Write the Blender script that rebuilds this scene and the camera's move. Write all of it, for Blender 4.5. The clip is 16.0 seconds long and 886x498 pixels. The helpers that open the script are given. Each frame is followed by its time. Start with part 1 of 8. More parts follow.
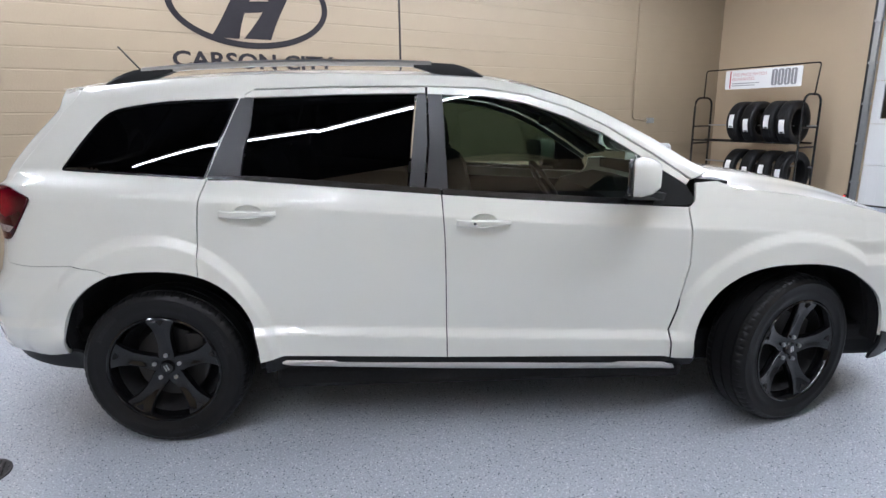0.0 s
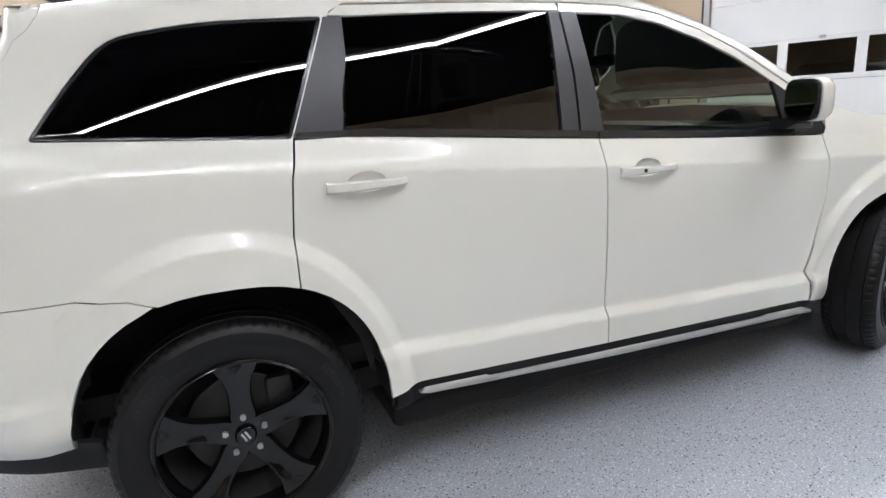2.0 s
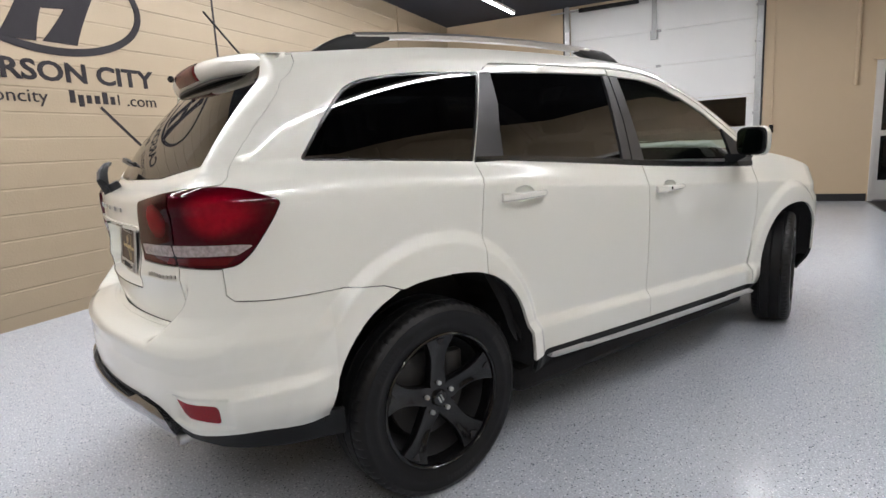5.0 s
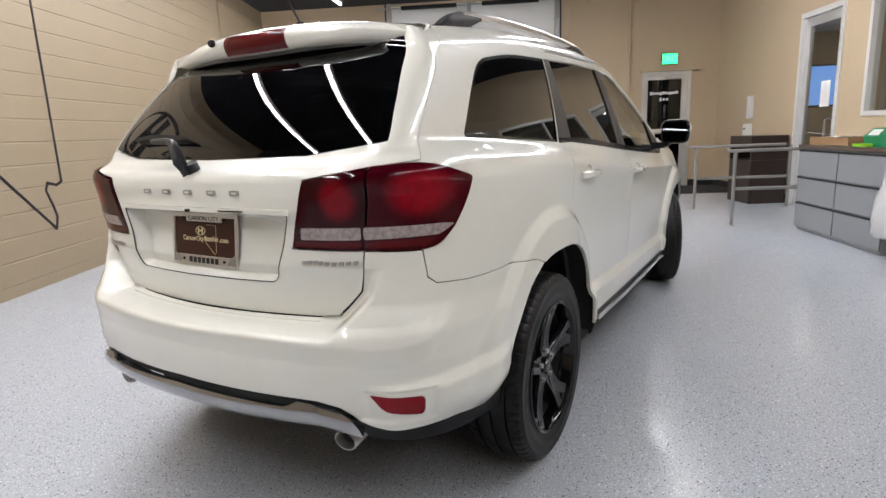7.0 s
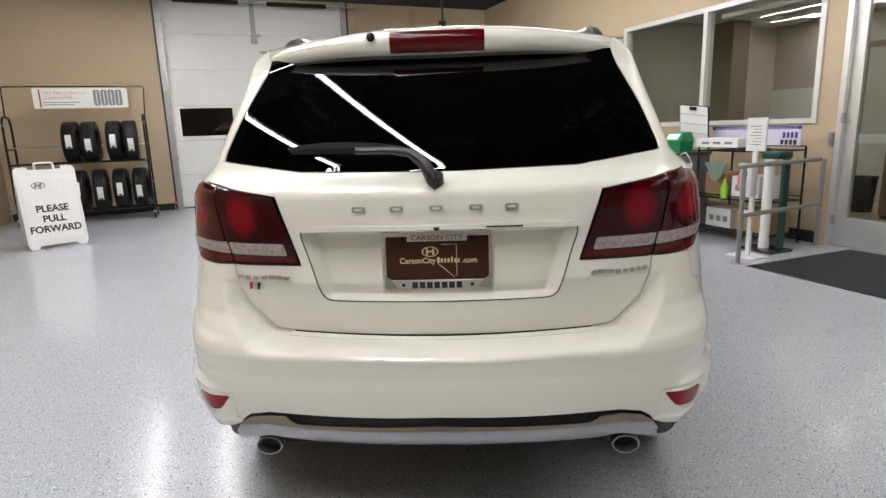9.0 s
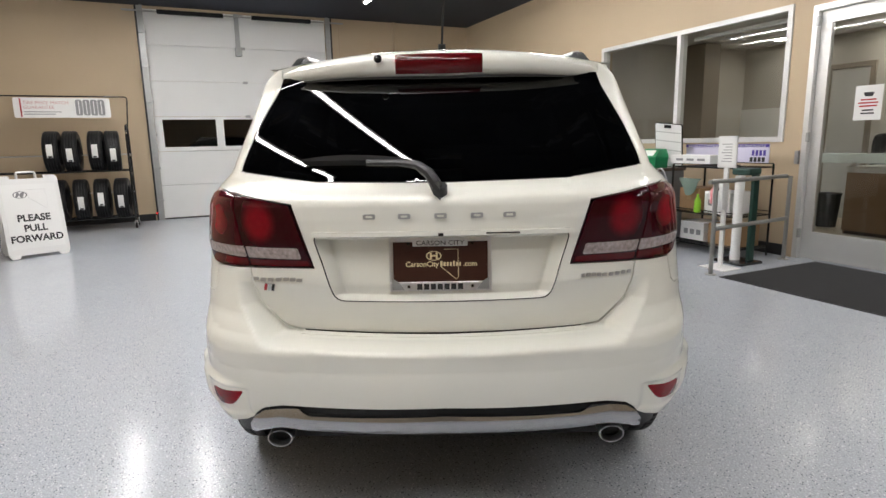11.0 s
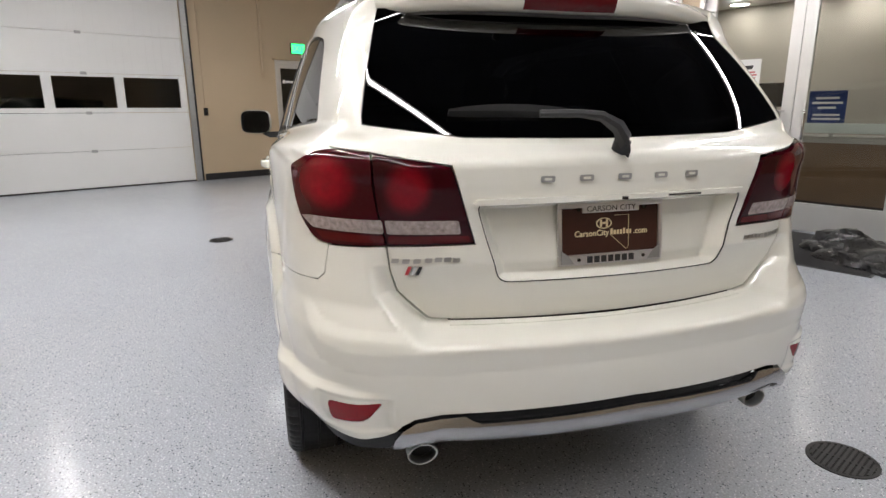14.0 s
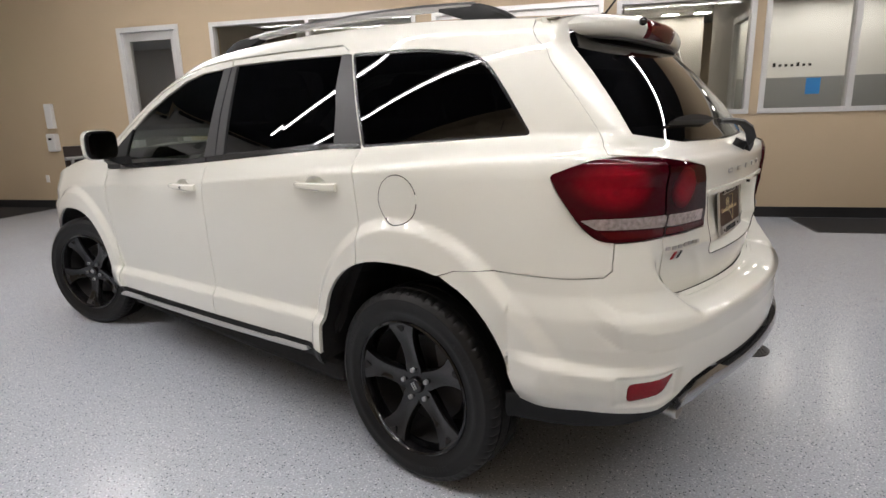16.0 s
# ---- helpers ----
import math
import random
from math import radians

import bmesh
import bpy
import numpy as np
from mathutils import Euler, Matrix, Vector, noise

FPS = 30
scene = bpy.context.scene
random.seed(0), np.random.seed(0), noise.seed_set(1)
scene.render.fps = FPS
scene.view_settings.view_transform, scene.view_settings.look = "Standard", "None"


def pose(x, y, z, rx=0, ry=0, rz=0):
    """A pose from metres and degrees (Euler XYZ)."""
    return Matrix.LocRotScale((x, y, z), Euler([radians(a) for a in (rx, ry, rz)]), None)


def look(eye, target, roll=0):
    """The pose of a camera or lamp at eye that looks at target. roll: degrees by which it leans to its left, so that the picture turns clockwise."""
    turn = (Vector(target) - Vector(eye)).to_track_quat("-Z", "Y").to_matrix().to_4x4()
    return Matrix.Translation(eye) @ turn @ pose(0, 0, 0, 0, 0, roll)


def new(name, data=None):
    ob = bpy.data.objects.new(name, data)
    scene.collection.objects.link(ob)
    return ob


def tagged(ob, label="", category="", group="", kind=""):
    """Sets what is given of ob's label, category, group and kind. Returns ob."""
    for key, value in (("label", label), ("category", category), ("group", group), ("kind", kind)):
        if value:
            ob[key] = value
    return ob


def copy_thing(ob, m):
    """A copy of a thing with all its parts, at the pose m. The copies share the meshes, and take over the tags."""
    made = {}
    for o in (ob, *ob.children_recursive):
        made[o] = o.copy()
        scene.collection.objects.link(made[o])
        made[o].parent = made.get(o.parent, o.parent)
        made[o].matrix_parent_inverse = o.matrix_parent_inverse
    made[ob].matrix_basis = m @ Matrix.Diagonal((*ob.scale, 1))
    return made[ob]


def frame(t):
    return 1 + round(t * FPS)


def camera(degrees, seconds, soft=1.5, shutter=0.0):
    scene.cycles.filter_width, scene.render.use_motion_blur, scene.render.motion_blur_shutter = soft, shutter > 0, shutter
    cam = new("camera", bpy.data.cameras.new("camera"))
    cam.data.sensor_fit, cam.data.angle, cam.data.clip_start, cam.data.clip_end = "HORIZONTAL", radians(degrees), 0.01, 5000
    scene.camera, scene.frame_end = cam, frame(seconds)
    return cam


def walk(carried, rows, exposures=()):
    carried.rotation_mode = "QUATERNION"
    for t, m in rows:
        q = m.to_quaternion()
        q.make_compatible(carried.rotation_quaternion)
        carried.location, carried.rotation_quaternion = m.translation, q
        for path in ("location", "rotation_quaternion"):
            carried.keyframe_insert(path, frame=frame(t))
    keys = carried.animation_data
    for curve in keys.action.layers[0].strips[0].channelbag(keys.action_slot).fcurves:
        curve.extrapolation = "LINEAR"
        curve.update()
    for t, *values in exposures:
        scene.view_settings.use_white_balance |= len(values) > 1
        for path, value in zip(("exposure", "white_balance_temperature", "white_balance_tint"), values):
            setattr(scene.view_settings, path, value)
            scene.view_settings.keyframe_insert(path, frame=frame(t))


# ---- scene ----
cam = camera(75.8, 16.0)
PATH = [
    (0, (-0.299, -3.306, 1.464), (-0.21, -1.361, 1.006), -0.6),
    (0.5, (-0.494, -3.028, 1.429), (-0.339, -1.094, 0.944), -0.2),
    (1, (-0.743, -2.754, 1.347), (-0.484, -0.832, 0.856), -0.9),
    (1.5, (-1.054, -2.564, 1.284), (-0.574, -0.689, 0.783), -2.5),
    (2, (-1.405, -2.488, 1.277), (-0.714, -0.677, 0.782), -3.7),
    (2.5, (-1.8, -2.523, 1.249), (-0.919, -0.785, 0.799), -4.0),
    (3, (-2.12, -2.582, 1.272), (-1.11, -0.907, 0.854), -3.2),
    (3.5, (-2.352, -2.563, 1.291), (-1.275, -0.926, 0.891), -3.2),
    (4, (-2.488, -2.522, 1.279), (-1.362, -0.91, 0.908), -3.2),
    (6.3, (-2.941, -2.052, 1.26), (-1.514, -0.701, 0.891), -2.5),
    (6.5, (-3.082, -1.929, 1.265), (-1.577, -0.67, 0.876), -2.0),
    (7, (-3.426, -1.577, 1.263), (-1.738, -0.584, 0.861), -2.3),
    (7.5, (-3.657, -1.154, 1.283), (-1.833, -0.443, 0.874), -3.2),
    (8, (-3.818, -0.724, 1.304), (-1.911, -0.281, 0.895), -2.8),
    (8.5, (-3.812, -0.368, 1.309), (-1.87, -0.112, 0.905), -2.4),
    (9, (-3.825, -0.096, 1.32), (-1.87, 0.007, 0.908), -1.9),
    (11.5, (-3.986, -0.026, 1.326), (-2.02, -0.004, 0.961), -1.2),
    (12, (-3.973, -0.023, 1.328), (-2.006, -0.001, 0.97), -1.2),
    (12.5, (-3.927, 0.022, 1.322), (-1.961, 0.03, 0.952), -0.9),
    (13, (-3.812, 0.167, 1.291), (-1.855, 0.112, 0.885), -0.7),
    (13.5, (-3.665, 0.436, 1.271), (-1.727, 0.208, 0.834), -0.9),
    (14, (-3.577, 0.845, 1.28), (-1.706, 0.321, 0.804), -0.4),
    (14.5, (-3.4, 1.236, 1.265), (-1.654, 0.377, 0.798), -0.0),
    (15, (-3.213, 1.642, 1.272), (-1.658, 0.458, 0.843), 0.6),
    (15.5, (-2.941, 1.987, 1.28), (-1.6, 0.567, 0.851), 0.3),
    (16, (-2.721, 2.263, 1.31), (-1.501, 0.745, 0.854), -1.6),
]
walk(cam, [(t, look(eye, target, roll)) for t, eye, target, roll in PATH], ((0.0, 0.14, 5750, 13), (1.5, 0.3, 5950, 13), (3.0, 0.24, 6250, 13), (4.0, 0.13, 6300, 13), (7.0, 0.08, 6400, 13), (8.5, -0.10, 6550, 11), (11.5, -0.14, 6550, 11), (13.0, -0.14, 6550, 11), (14.0, -0.22, 6550, 13), (16.0, -0.45, 6600, 14)))

# ---- world, light ----
world = bpy.data.worlds.new("world")
world.use_nodes = True
world.node_tree.nodes["Background"].inputs[0].default_value = (0.6, 0.65, 0.7, 1)
world.node_tree.nodes["Background"].inputs[1].default_value = 0.02
scene.world = world
TURN_ROOM = 25.0                       # the room stands turned against the car
LEFT, FRONT, OFFICE, BACK, HIGH = 4.10, 8.3, -4.4, -9.0, 3.82
ROOM = pose(0, 0, 0, 0, 0, TURN_ROOM)
SIDE = ROOM @ pose(-0.4, LEFT, 0, 0, 0, 4.2) @ pose(0.4, -LEFT, 0)     # the block wall stands a little askew
LAMP_STRENGTH = 118.0


# ---- materials ----
def nodes_of(name):
    m = bpy.data.materials.new(name)
    m.use_nodes = True
    nt = m.node_tree
    return m, nt, nt.nodes["Principled BSDF"]


def rgb(c):
    return (*c, 1) if len(c) == 3 else c


def mat(name, color, rough=0.5, metal=0.0, var=0.08, scale=6.0, fine=90.0, bump=0.0, coat=0.0, wear=0.12, spec=0.5, dist=0.002, placed=False):
    """Paint, plastic, metal: two scales of variation in colour, roughness and relief."""
    m, nt, b = nodes_of(name)
    tc = nt.nodes.new("ShaderNodeTexCoord")
    n1, n2 = nt.nodes.new("ShaderNodeTexNoise"), nt.nodes.new("ShaderNodeTexNoise")
    n1.inputs["Scale"].default_value, n1.inputs["Detail"].default_value = scale, 5
    n2.inputs["Scale"].default_value, n2.inputs["Detail"].default_value = fine, 3
    where = nt.nodes.new("ShaderNodeNewGeometry").outputs["Position"] if placed else tc.outputs["Object"]
    for n in (n1, n2):
        nt.links.new(where, n.inputs["Vector"])
    ramp = nt.nodes.new("ShaderNodeMix")
    ramp.data_type = "RGBA"
    ramp.inputs[6].default_value = rgb([c * (1 - var) for c in color])
    ramp.inputs[7].default_value = rgb([min(1, c * (1 + var)) for c in color])
    nt.links.new(n1.outputs[0], ramp.inputs[0])
    nt.links.new(ramp.outputs[2], b.inputs["Base Color"])
    mr = nt.nodes.new("ShaderNodeMapRange")
    mr.inputs[3].default_value, mr.inputs[4].default_value = max(0.02, rough * (1 - wear)), min(1, rough * (1 + wear))
    nt.links.new(n2.outputs[0], mr.inputs[0])
    nt.links.new(mr.outputs[0], b.inputs["Roughness"])
    b.inputs["Metallic"].default_value = metal
    b.inputs["Specular IOR Level"].default_value = spec
    b.inputs["Coat Weight"].default_value = coat
    b.inputs["Coat Roughness"].default_value = 0.03
    if bump:
        bp = nt.nodes.new("ShaderNodeBump")
        bp.inputs["Strength"].default_value, bp.inputs["Distance"].default_value = bump, dist
        nt.links.new(n2.outputs[0], bp.inputs["Height"])
        nt.links.new(bp.outputs[0], b.inputs["Normal"])
    return m


def glow(name, color, strength):
    m, nt, b = nodes_of(name)
    b.inputs["Base Color"].default_value = rgb(color)
    b.inputs["Emission Color"].default_value = rgb(color)
    b.inputs["Emission Strength"].default_value = strength
    return m


def glass(name, tint, rough=0.0, gloss=1.0):
    """A thin pane: tinted see-through with a real surface gloss."""
    m, nt, b = nodes_of(name)
    out = nt.nodes["Material Output"]
    tr, gl, mix, fr = (nt.nodes.new(k) for k in ("ShaderNodeBsdfTransparent", "ShaderNodeBsdfGlossy", "ShaderNodeMixShader", "ShaderNodeFresnel"))
    tr.inputs[0].default_value = rgb(tint)
    gl.inputs["Roughness"].default_value = rough
    gl.inputs[0].default_value = (gloss, gloss, gloss, 1)
    fr.inputs[0].default_value = 1.52
    nt.links.new(fr.outputs[0], mix.inputs[0])
    nt.links.new(tr.outputs[0], mix.inputs[1])
    nt.links.new(gl.outputs[0], mix.inputs[2])
    nt.links.new(mix.outputs[0], out.inputs["Surface"])
    nt.nodes.remove(b)
    return m


def film_plastic(name, color, clear):
    """Thin cloudy plastic film: part of the light goes straight through."""
    m, nt, b = nodes_of(name)
    b.inputs["Base Color"].default_value = rgb(color)
    b.inputs["Roughness"].default_value = 0.25
    n = nt.nodes.new("ShaderNodeTexNoise")
    n.inputs["Scale"].default_value, n.inputs["Detail"].default_value = 14.0, 4
    bump = nt.nodes.new("ShaderNodeBump")
    bump.inputs["Strength"].default_value, bump.inputs["Distance"].default_value = 0.8, 0.01
    nt.links.new(n.outputs[0], bump.inputs["Height"])
    nt.links.new(bump.outputs[0], b.inputs["Normal"])
    clear_ = nt.nodes.new("ShaderNodeBsdfTransparent")
    mix = nt.nodes.new("ShaderNodeMixShader")
    mix.inputs[0].default_value = clear
    nt.links.new(b.outputs[0], mix.inputs[1])
    nt.links.new(clear_.outputs[0], mix.inputs[2])
    nt.links.new(mix.outputs[0], nt.nodes["Material Output"].inputs[0])
    return m


def floor_material():
    m, nt, b = nodes_of("epoxy_flake")
    tc = nt.nodes.new("ShaderNodeTexCoord")
    big = nt.nodes.new("ShaderNodeTexNoise")
    big.inputs["Scale"].default_value, big.inputs["Detail"].default_value = 0.9, 6
    nt.links.new(tc.outputs["Object"], big.inputs["Vector"])
    base = nt.nodes.new("ShaderNodeMix")
    base.data_type = "RGBA"
    base.inputs[6].default_value, base.inputs[7].default_value = (0.445, 0.475, 0.525, 1), (0.47, 0.50, 0.55, 1)
    nt.links.new(big.outputs[0], base.inputs[0])
    mottle = nt.nodes.new("ShaderNodeTexNoise")
    mottle.inputs["Scale"].default_value, mottle.inputs["Detail"].default_value = 130.0, 3
    nt.links.new(tc.outputs["Object"], mottle.inputs["Vector"])
    level = nt.nodes.new("ShaderNodeMapRange")
    level.inputs[1].default_value, level.inputs[2].default_value, level.inputs[3].default_value, level.inputs[4].default_value = 0.34, 0.66, 0.80, 1.20
    nt.links.new(mottle.outputs[0], level.inputs[0])
    grain = nt.nodes.new("ShaderNodeVectorMath")
    grain.operation = "SCALE"
    nt.links.new(base.outputs[2], grain.inputs[0])
    nt.links.new(level.outputs[0], grain.inputs[3])
    last = grain.outputs[0]
    for scale, hi, color in ((150.0, 0.12, (0.80, 0.82, 0.84, 1)), (135.0, 0.085, (0.07, 0.08, 0.10, 1))):
        v = nt.nodes.new("ShaderNodeTexVoronoi")
        v.inputs["Scale"].default_value = scale
        off = nt.nodes.new("ShaderNodeMapping")
        off.inputs[1].default_value = (scale * 0.37, scale * 0.11, 0)
        nt.links.new(tc.outputs["Object"], off.inputs[0])
        nt.links.new(off.outputs[0], v.inputs["Vector"])
        sep = nt.nodes.new("ShaderNodeSeparateColor")
        nt.links.new(v.outputs["Color"], sep.inputs[0])
        pick = nt.nodes.new("ShaderNodeMath")
        pick.operation = "LESS_THAN"
        pick.inputs[1].default_value = hi
        nt.links.new(sep.outputs[0], pick.inputs[0])
        near = nt.nodes.new("ShaderNodeMath")
        near.operation = "LESS_THAN"
        near.inputs[1].default_value = 0.42
        nt.links.new(v.outputs["Distance"], near.inputs[0])
        both = nt.nodes.new("ShaderNodeMath")
        both.operation = "MULTIPLY"
        nt.links.new(pick.outputs[0], both.inputs[0])
        nt.links.new(near.outputs[0], both.inputs[1])
        mx = nt.nodes.new("ShaderNodeMix")
        mx.data_type = "RGBA"
        mx.inputs[7].default_value = color
        nt.links.new(both.outputs[0], mx.inputs[0])
        nt.links.new(last, mx.inputs[6])
        last = mx.outputs[2]
    nt.links.new(last, b.inputs["Base Color"])
    sm = nt.nodes.new("ShaderNodeTexNoise")
    sm.inputs["Scale"].default_value, sm.inputs["Detail"].default_value = 2.2, 3
    nt.links.new(tc.outputs["Object"], sm.inputs["Vector"])
    mr = nt.nodes.new("ShaderNodeMapRange")
    mr.inputs[1].default_value, mr.inputs[2].default_value, mr.inputs[3].default_value, mr.inputs[4].default_value = 0.3, 0.75, 0.20, 0.245
    nt.links.new(sm.outputs[0], mr.inputs[0])
    nt.links.new(mr.outputs[0], b.inputs["Roughness"])
    b.inputs["Specular IOR Level"].default_value = 0.30
    b.inputs["Coat Weight"].default_value = 0.12
    b.inputs["Coat Roughness"].default_value = 0.12
    return m


PAINT = mat("white_car_paint", (0.80, 0.80, 0.735), 0.30, var=0.012, scale=3, fine=400, coat=1.0, wear=0.1)
CLAD = mat("black_textured_plastic", (0.011, 0.012, 0.013), 0.5, var=0.15, fine=700, bump=0.15, spec=0.25)
GLOSSBLACK = mat("gloss_black_trim", (0.012, 0.012, 0.013), 0.22, var=0.1)
WIPER = mat("satin_black_wiper", (0.022, 0.023, 0.025), 0.42, var=0.1, fine=500, spec=0.45)
UNDERGREY = mat("dark_grey_underside", (0.07, 0.07, 0.07), 0.45, var=0.08, fine=400)
PILLAR = mat("satin_black_pillar_film", (0.030, 0.031, 0.034), 0.38, var=0.1, fine=500)
RUBBER = mat("tyre_rubber", (0.0085, 0.0085, 0.009), 0.42, var=0.25, scale=14, fine=300, bump=0.2, spec=0.24)
RIM = mat("gloss_black_alloy", (0.0045, 0.0045, 0.005), 0.09, metal=0.0, var=0.1, spec=0.50)
TYREMARK = mat("worn_sidewall_rubber", (0.011, 0.011, 0.0115), 0.5, var=0.15, spec=0.3)
DISCIRON = mat("dark_brake_iron", (0.05, 0.048, 0.047), 0.5, metal=0.5, var=0.2)
STEEL = mat("brushed_steel", (0.55, 0.55, 0.55), 0.34, metal=1.0, var=0.06, fine=25, wear=0.06)
SILVER = mat("satin_silver_paint", (0.42, 0.42, 0.43), 0.12, metal=0.9, var=0.04, fine=12, wear=0.06)
SILLSILVER = mat("satin_silver_sill", (0.66, 0.65, 0.63), 0.36, metal=0.85, var=0.04, fine=12, wear=0.06)
CHROME = mat("chrome", (0.82, 0.82, 0.83), 0.07, metal=1.0, var=0.02)
# Black of the underbody; on pockets, bores and drains it stands for shade.
DARKHOLE = mat("dark_underbody_and_shade", (0.010, 0.010, 0.011), 0.85, var=0.3, bump=0.3)
REDLENS = mat("red_lens", (0.085, 0.0018, 0.004), 0.10, var=0.06, spec=0.35)
CLEARLENS = mat("clear_lens", (0.36, 0.30, 0.29), 0.14, var=0.75, scale=85)
REFLECT = mat("red_reflector", (0.24, 0.007, 0.014), 0.20, var=0.25, scale=120, spec=0.25)
def lamp_material(name, bulbs, ring, low):
    """Smoked red lens over round red bulbs: each bulb (y, z, half width, half height) in the car's own metres."""
    m, nt, b = nodes_of(name)
    tc = nt.nodes.new("ShaderNodeTexCoord")
    sep = nt.nodes.new("ShaderNodeSeparateXYZ")
    nt.links.new(tc.outputs["Object"], sep.inputs[0])

    def op(kind, p, q=None):
        n = nt.nodes.new("ShaderNodeMath")
        n.operation = kind
        for i, v in enumerate((p, q)):
            if v is None:
                continue
            if isinstance(v, float):
                n.inputs[i].default_value = v
            else:
                nt.links.new(v, n.inputs[i])
        return n.outputs[0]

    wide = op("ABSOLUTE", sep.outputs[1])
    grain = nt.nodes.new("ShaderNodeTexNoise")
    grain.inputs["Scale"].default_value = 45.0
    nt.links.new(tc.outputs["Object"], grain.inputs["Vector"])
    last = None
    for y, z, hw, hh in bulbs:
        dy, dz = op("DIVIDE", op("SUBTRACT", wide, y), hw), op("DIVIDE", op("SUBTRACT", sep.outputs[2], z), hh)
        r = op("SQRT", op("ADD", op("MULTIPLY", dy, dy), op("MULTIPLY", dz, dz)))
        mr = nt.nodes.new("ShaderNodeMapRange")
        mr.interpolation_type = "SMOOTHSTEP"
        mr.inputs[1].default_value, mr.inputs[2].default_value, mr.inputs[3].default_value, mr.inputs[4].default_value = 1.25, 0.45, 0.0, 1.0
        nt.links.new(r, mr.inputs[0])
        last = mr.outputs[0] if last is None else op("MAXIMUM", last, mr.outputs[0])
    col = nt.nodes.new("ShaderNodeMix")
    col.data_type = "RGBA"
    col.inputs[6].default_value, col.inputs[7].default_value = rgb(low), rgb(ring)
    nt.links.new(op("MULTIPLY", last, op("ADD", 0.65, op("MULTIPLY", grain.outputs[0], 0.6))), col.inputs[0])
    nt.links.new(col.outputs[2], b.inputs["Base Color"])
    b.inputs["Roughness"].default_value = 0.07
    b.inputs["Specular IOR Level"].default_value = 0.28
    return m


LENSOUT = lamp_material("outer_tail_lens", [(0.742, 1.105, 0.062, 0.066)], (0.26, 0.002, 0.012), (0.044, 0.0006, 0.0042))
LENSIN = lamp_material("hatch_tail_lens", [(0.560, 1.095, 0.052, 0.060)], (0.19, 0.0015, 0.008), (0.026, 0.0004, 0.0026))
PRIVACY = glass("privacy_glass", (0.012, 0.013, 0.015))
FRONTGLASS = glass("green_tint_glass", (0.25, 0.31, 0.255))
# TAN's paint set darker, to offset the strong strip light on this wall.
BLOCKPAINT = mat("darkened_block_paint", (0.285, 0.224, 0.150), 0.5, var=0.05, scale=3, fine=60, bump=0.3, dist=0.003, placed=True)
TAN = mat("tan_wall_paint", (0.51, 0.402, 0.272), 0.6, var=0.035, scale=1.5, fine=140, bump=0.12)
BASEBLACK = mat("black_rubber_base", (0.012, 0.012, 0.013), 0.45, var=0.2)
CEILDARK = mat("navy_ceiling_deck", (0.016, 0.020, 0.034), 0.75, var=0.2, scale=2)
DOORWHITE = mat("white_ribbed_steel", (0.80, 0.81, 0.80), 0.42, var=0.03, scale=2, fine=160, bump=0.06)
ALU = mat("clear_anodised_aluminium", (0.72, 0.72, 0.71), 0.38, metal=0.75, var=0.05)
GREYSTEEL = mat("galvanised_steel", (0.42, 0.43, 0.43), 0.42, metal=0.8, var=0.15, scale=30)
WALLINK = mat("charcoal_wall_ink", (0.020, 0.018, 0.021), 0.75, var=0.12, spec=0.2)
WHITEPLASTIC = mat("white_plastic", (0.72, 0.72, 0.71), 0.4, var=0.03)
PAPER = mat("white_paper", (0.76, 0.76, 0.75), 0.7, var=0.03)
INKBLACK = mat("black_print", (0.02, 0.02, 0.022), 0.6, var=0.1)
PANE = glass("window_pane", (0.80, 0.82, 0.80))
DOORPANE = glass("clear_door_pane", (0.66, 0.69, 0.67))
CLEARBACK, _nt, _b = nodes_of("clear_pane_back")
_tr = _nt.nodes.new("ShaderNodeBsdfTransparent")
_nt.links.new(_tr.outputs[0], _nt.nodes["Material Output"].inputs["Surface"])
_nt.nodes.remove(_b)
MATBLACK = mat("black_carpet_mat", (0.016, 0.016, 0.018), 0.95, var=0.12, fine=140, bump=0.2)
PLATEBROWN = mat("brown_plate_print", (0.045, 0.016, 0.010), 0.35, var=0.15, scale=40, spec=0.3)
CHROME2 = mat("worn_chrome_frame", (0.72, 0.72, 0.73), 0.34, metal=1.0, var=0.06, scale=30)
GOLD = mat("cream_gold_print", (0.72, 0.62, 0.38), 0.5, var=0.06)
MIRROR = mat("dark_mirror_glass", (0.22, 0.23, 0.25), 0.02, metal=1.0, var=0.01)
DARKDOOR = glass("dark_green_door_glass", (0.05, 0.07, 0.06))
DARKGREEN = mat("dark_green_backdrop", (0.016, 0.031, 0.023), 0.9, var=0.2)
WHITEFRAME = mat("off_white_frame", (0.66, 0.66, 0.65), 0.4, metal=0.2, var=0.04)
BLUECARD = mat("blue_card", (0.03, 0.22, 0.52), 0.5, var=0.06)
REDINK = mat("red_print", (0.45, 0.03, 0.04), 0.6, var=0.1)
OFFICEWALL = mat("office_grey_paint", (0.50, 0.475, 0.425), 0.65, var=0.03, scale=1.2, fine=120, bump=0.05)
ROOMWHITE = mat("white_office_paint", (0.80, 0.80, 0.78), 0.6, var=0.02, scale=1.5, fine=120, bump=0.04)
TAUPEGREY = mat("grey_wall_paint", (0.30, 0.31, 0.32), 0.6, var=0.04, scale=2)
TAUPE = mat("taupe_paint", (0.24, 0.205, 0.165), 0.6, var=0.05, scale=1.5)
OFFICEFLOOR = mat("beige_office_tile", (0.42, 0.36, 0.28), 0.35, var=0.1, scale=4)
FROST = mat("pale_frosted_glass_edge", (0.62, 0.70, 0.69), 0.2, var=0.04, coat=0.5)
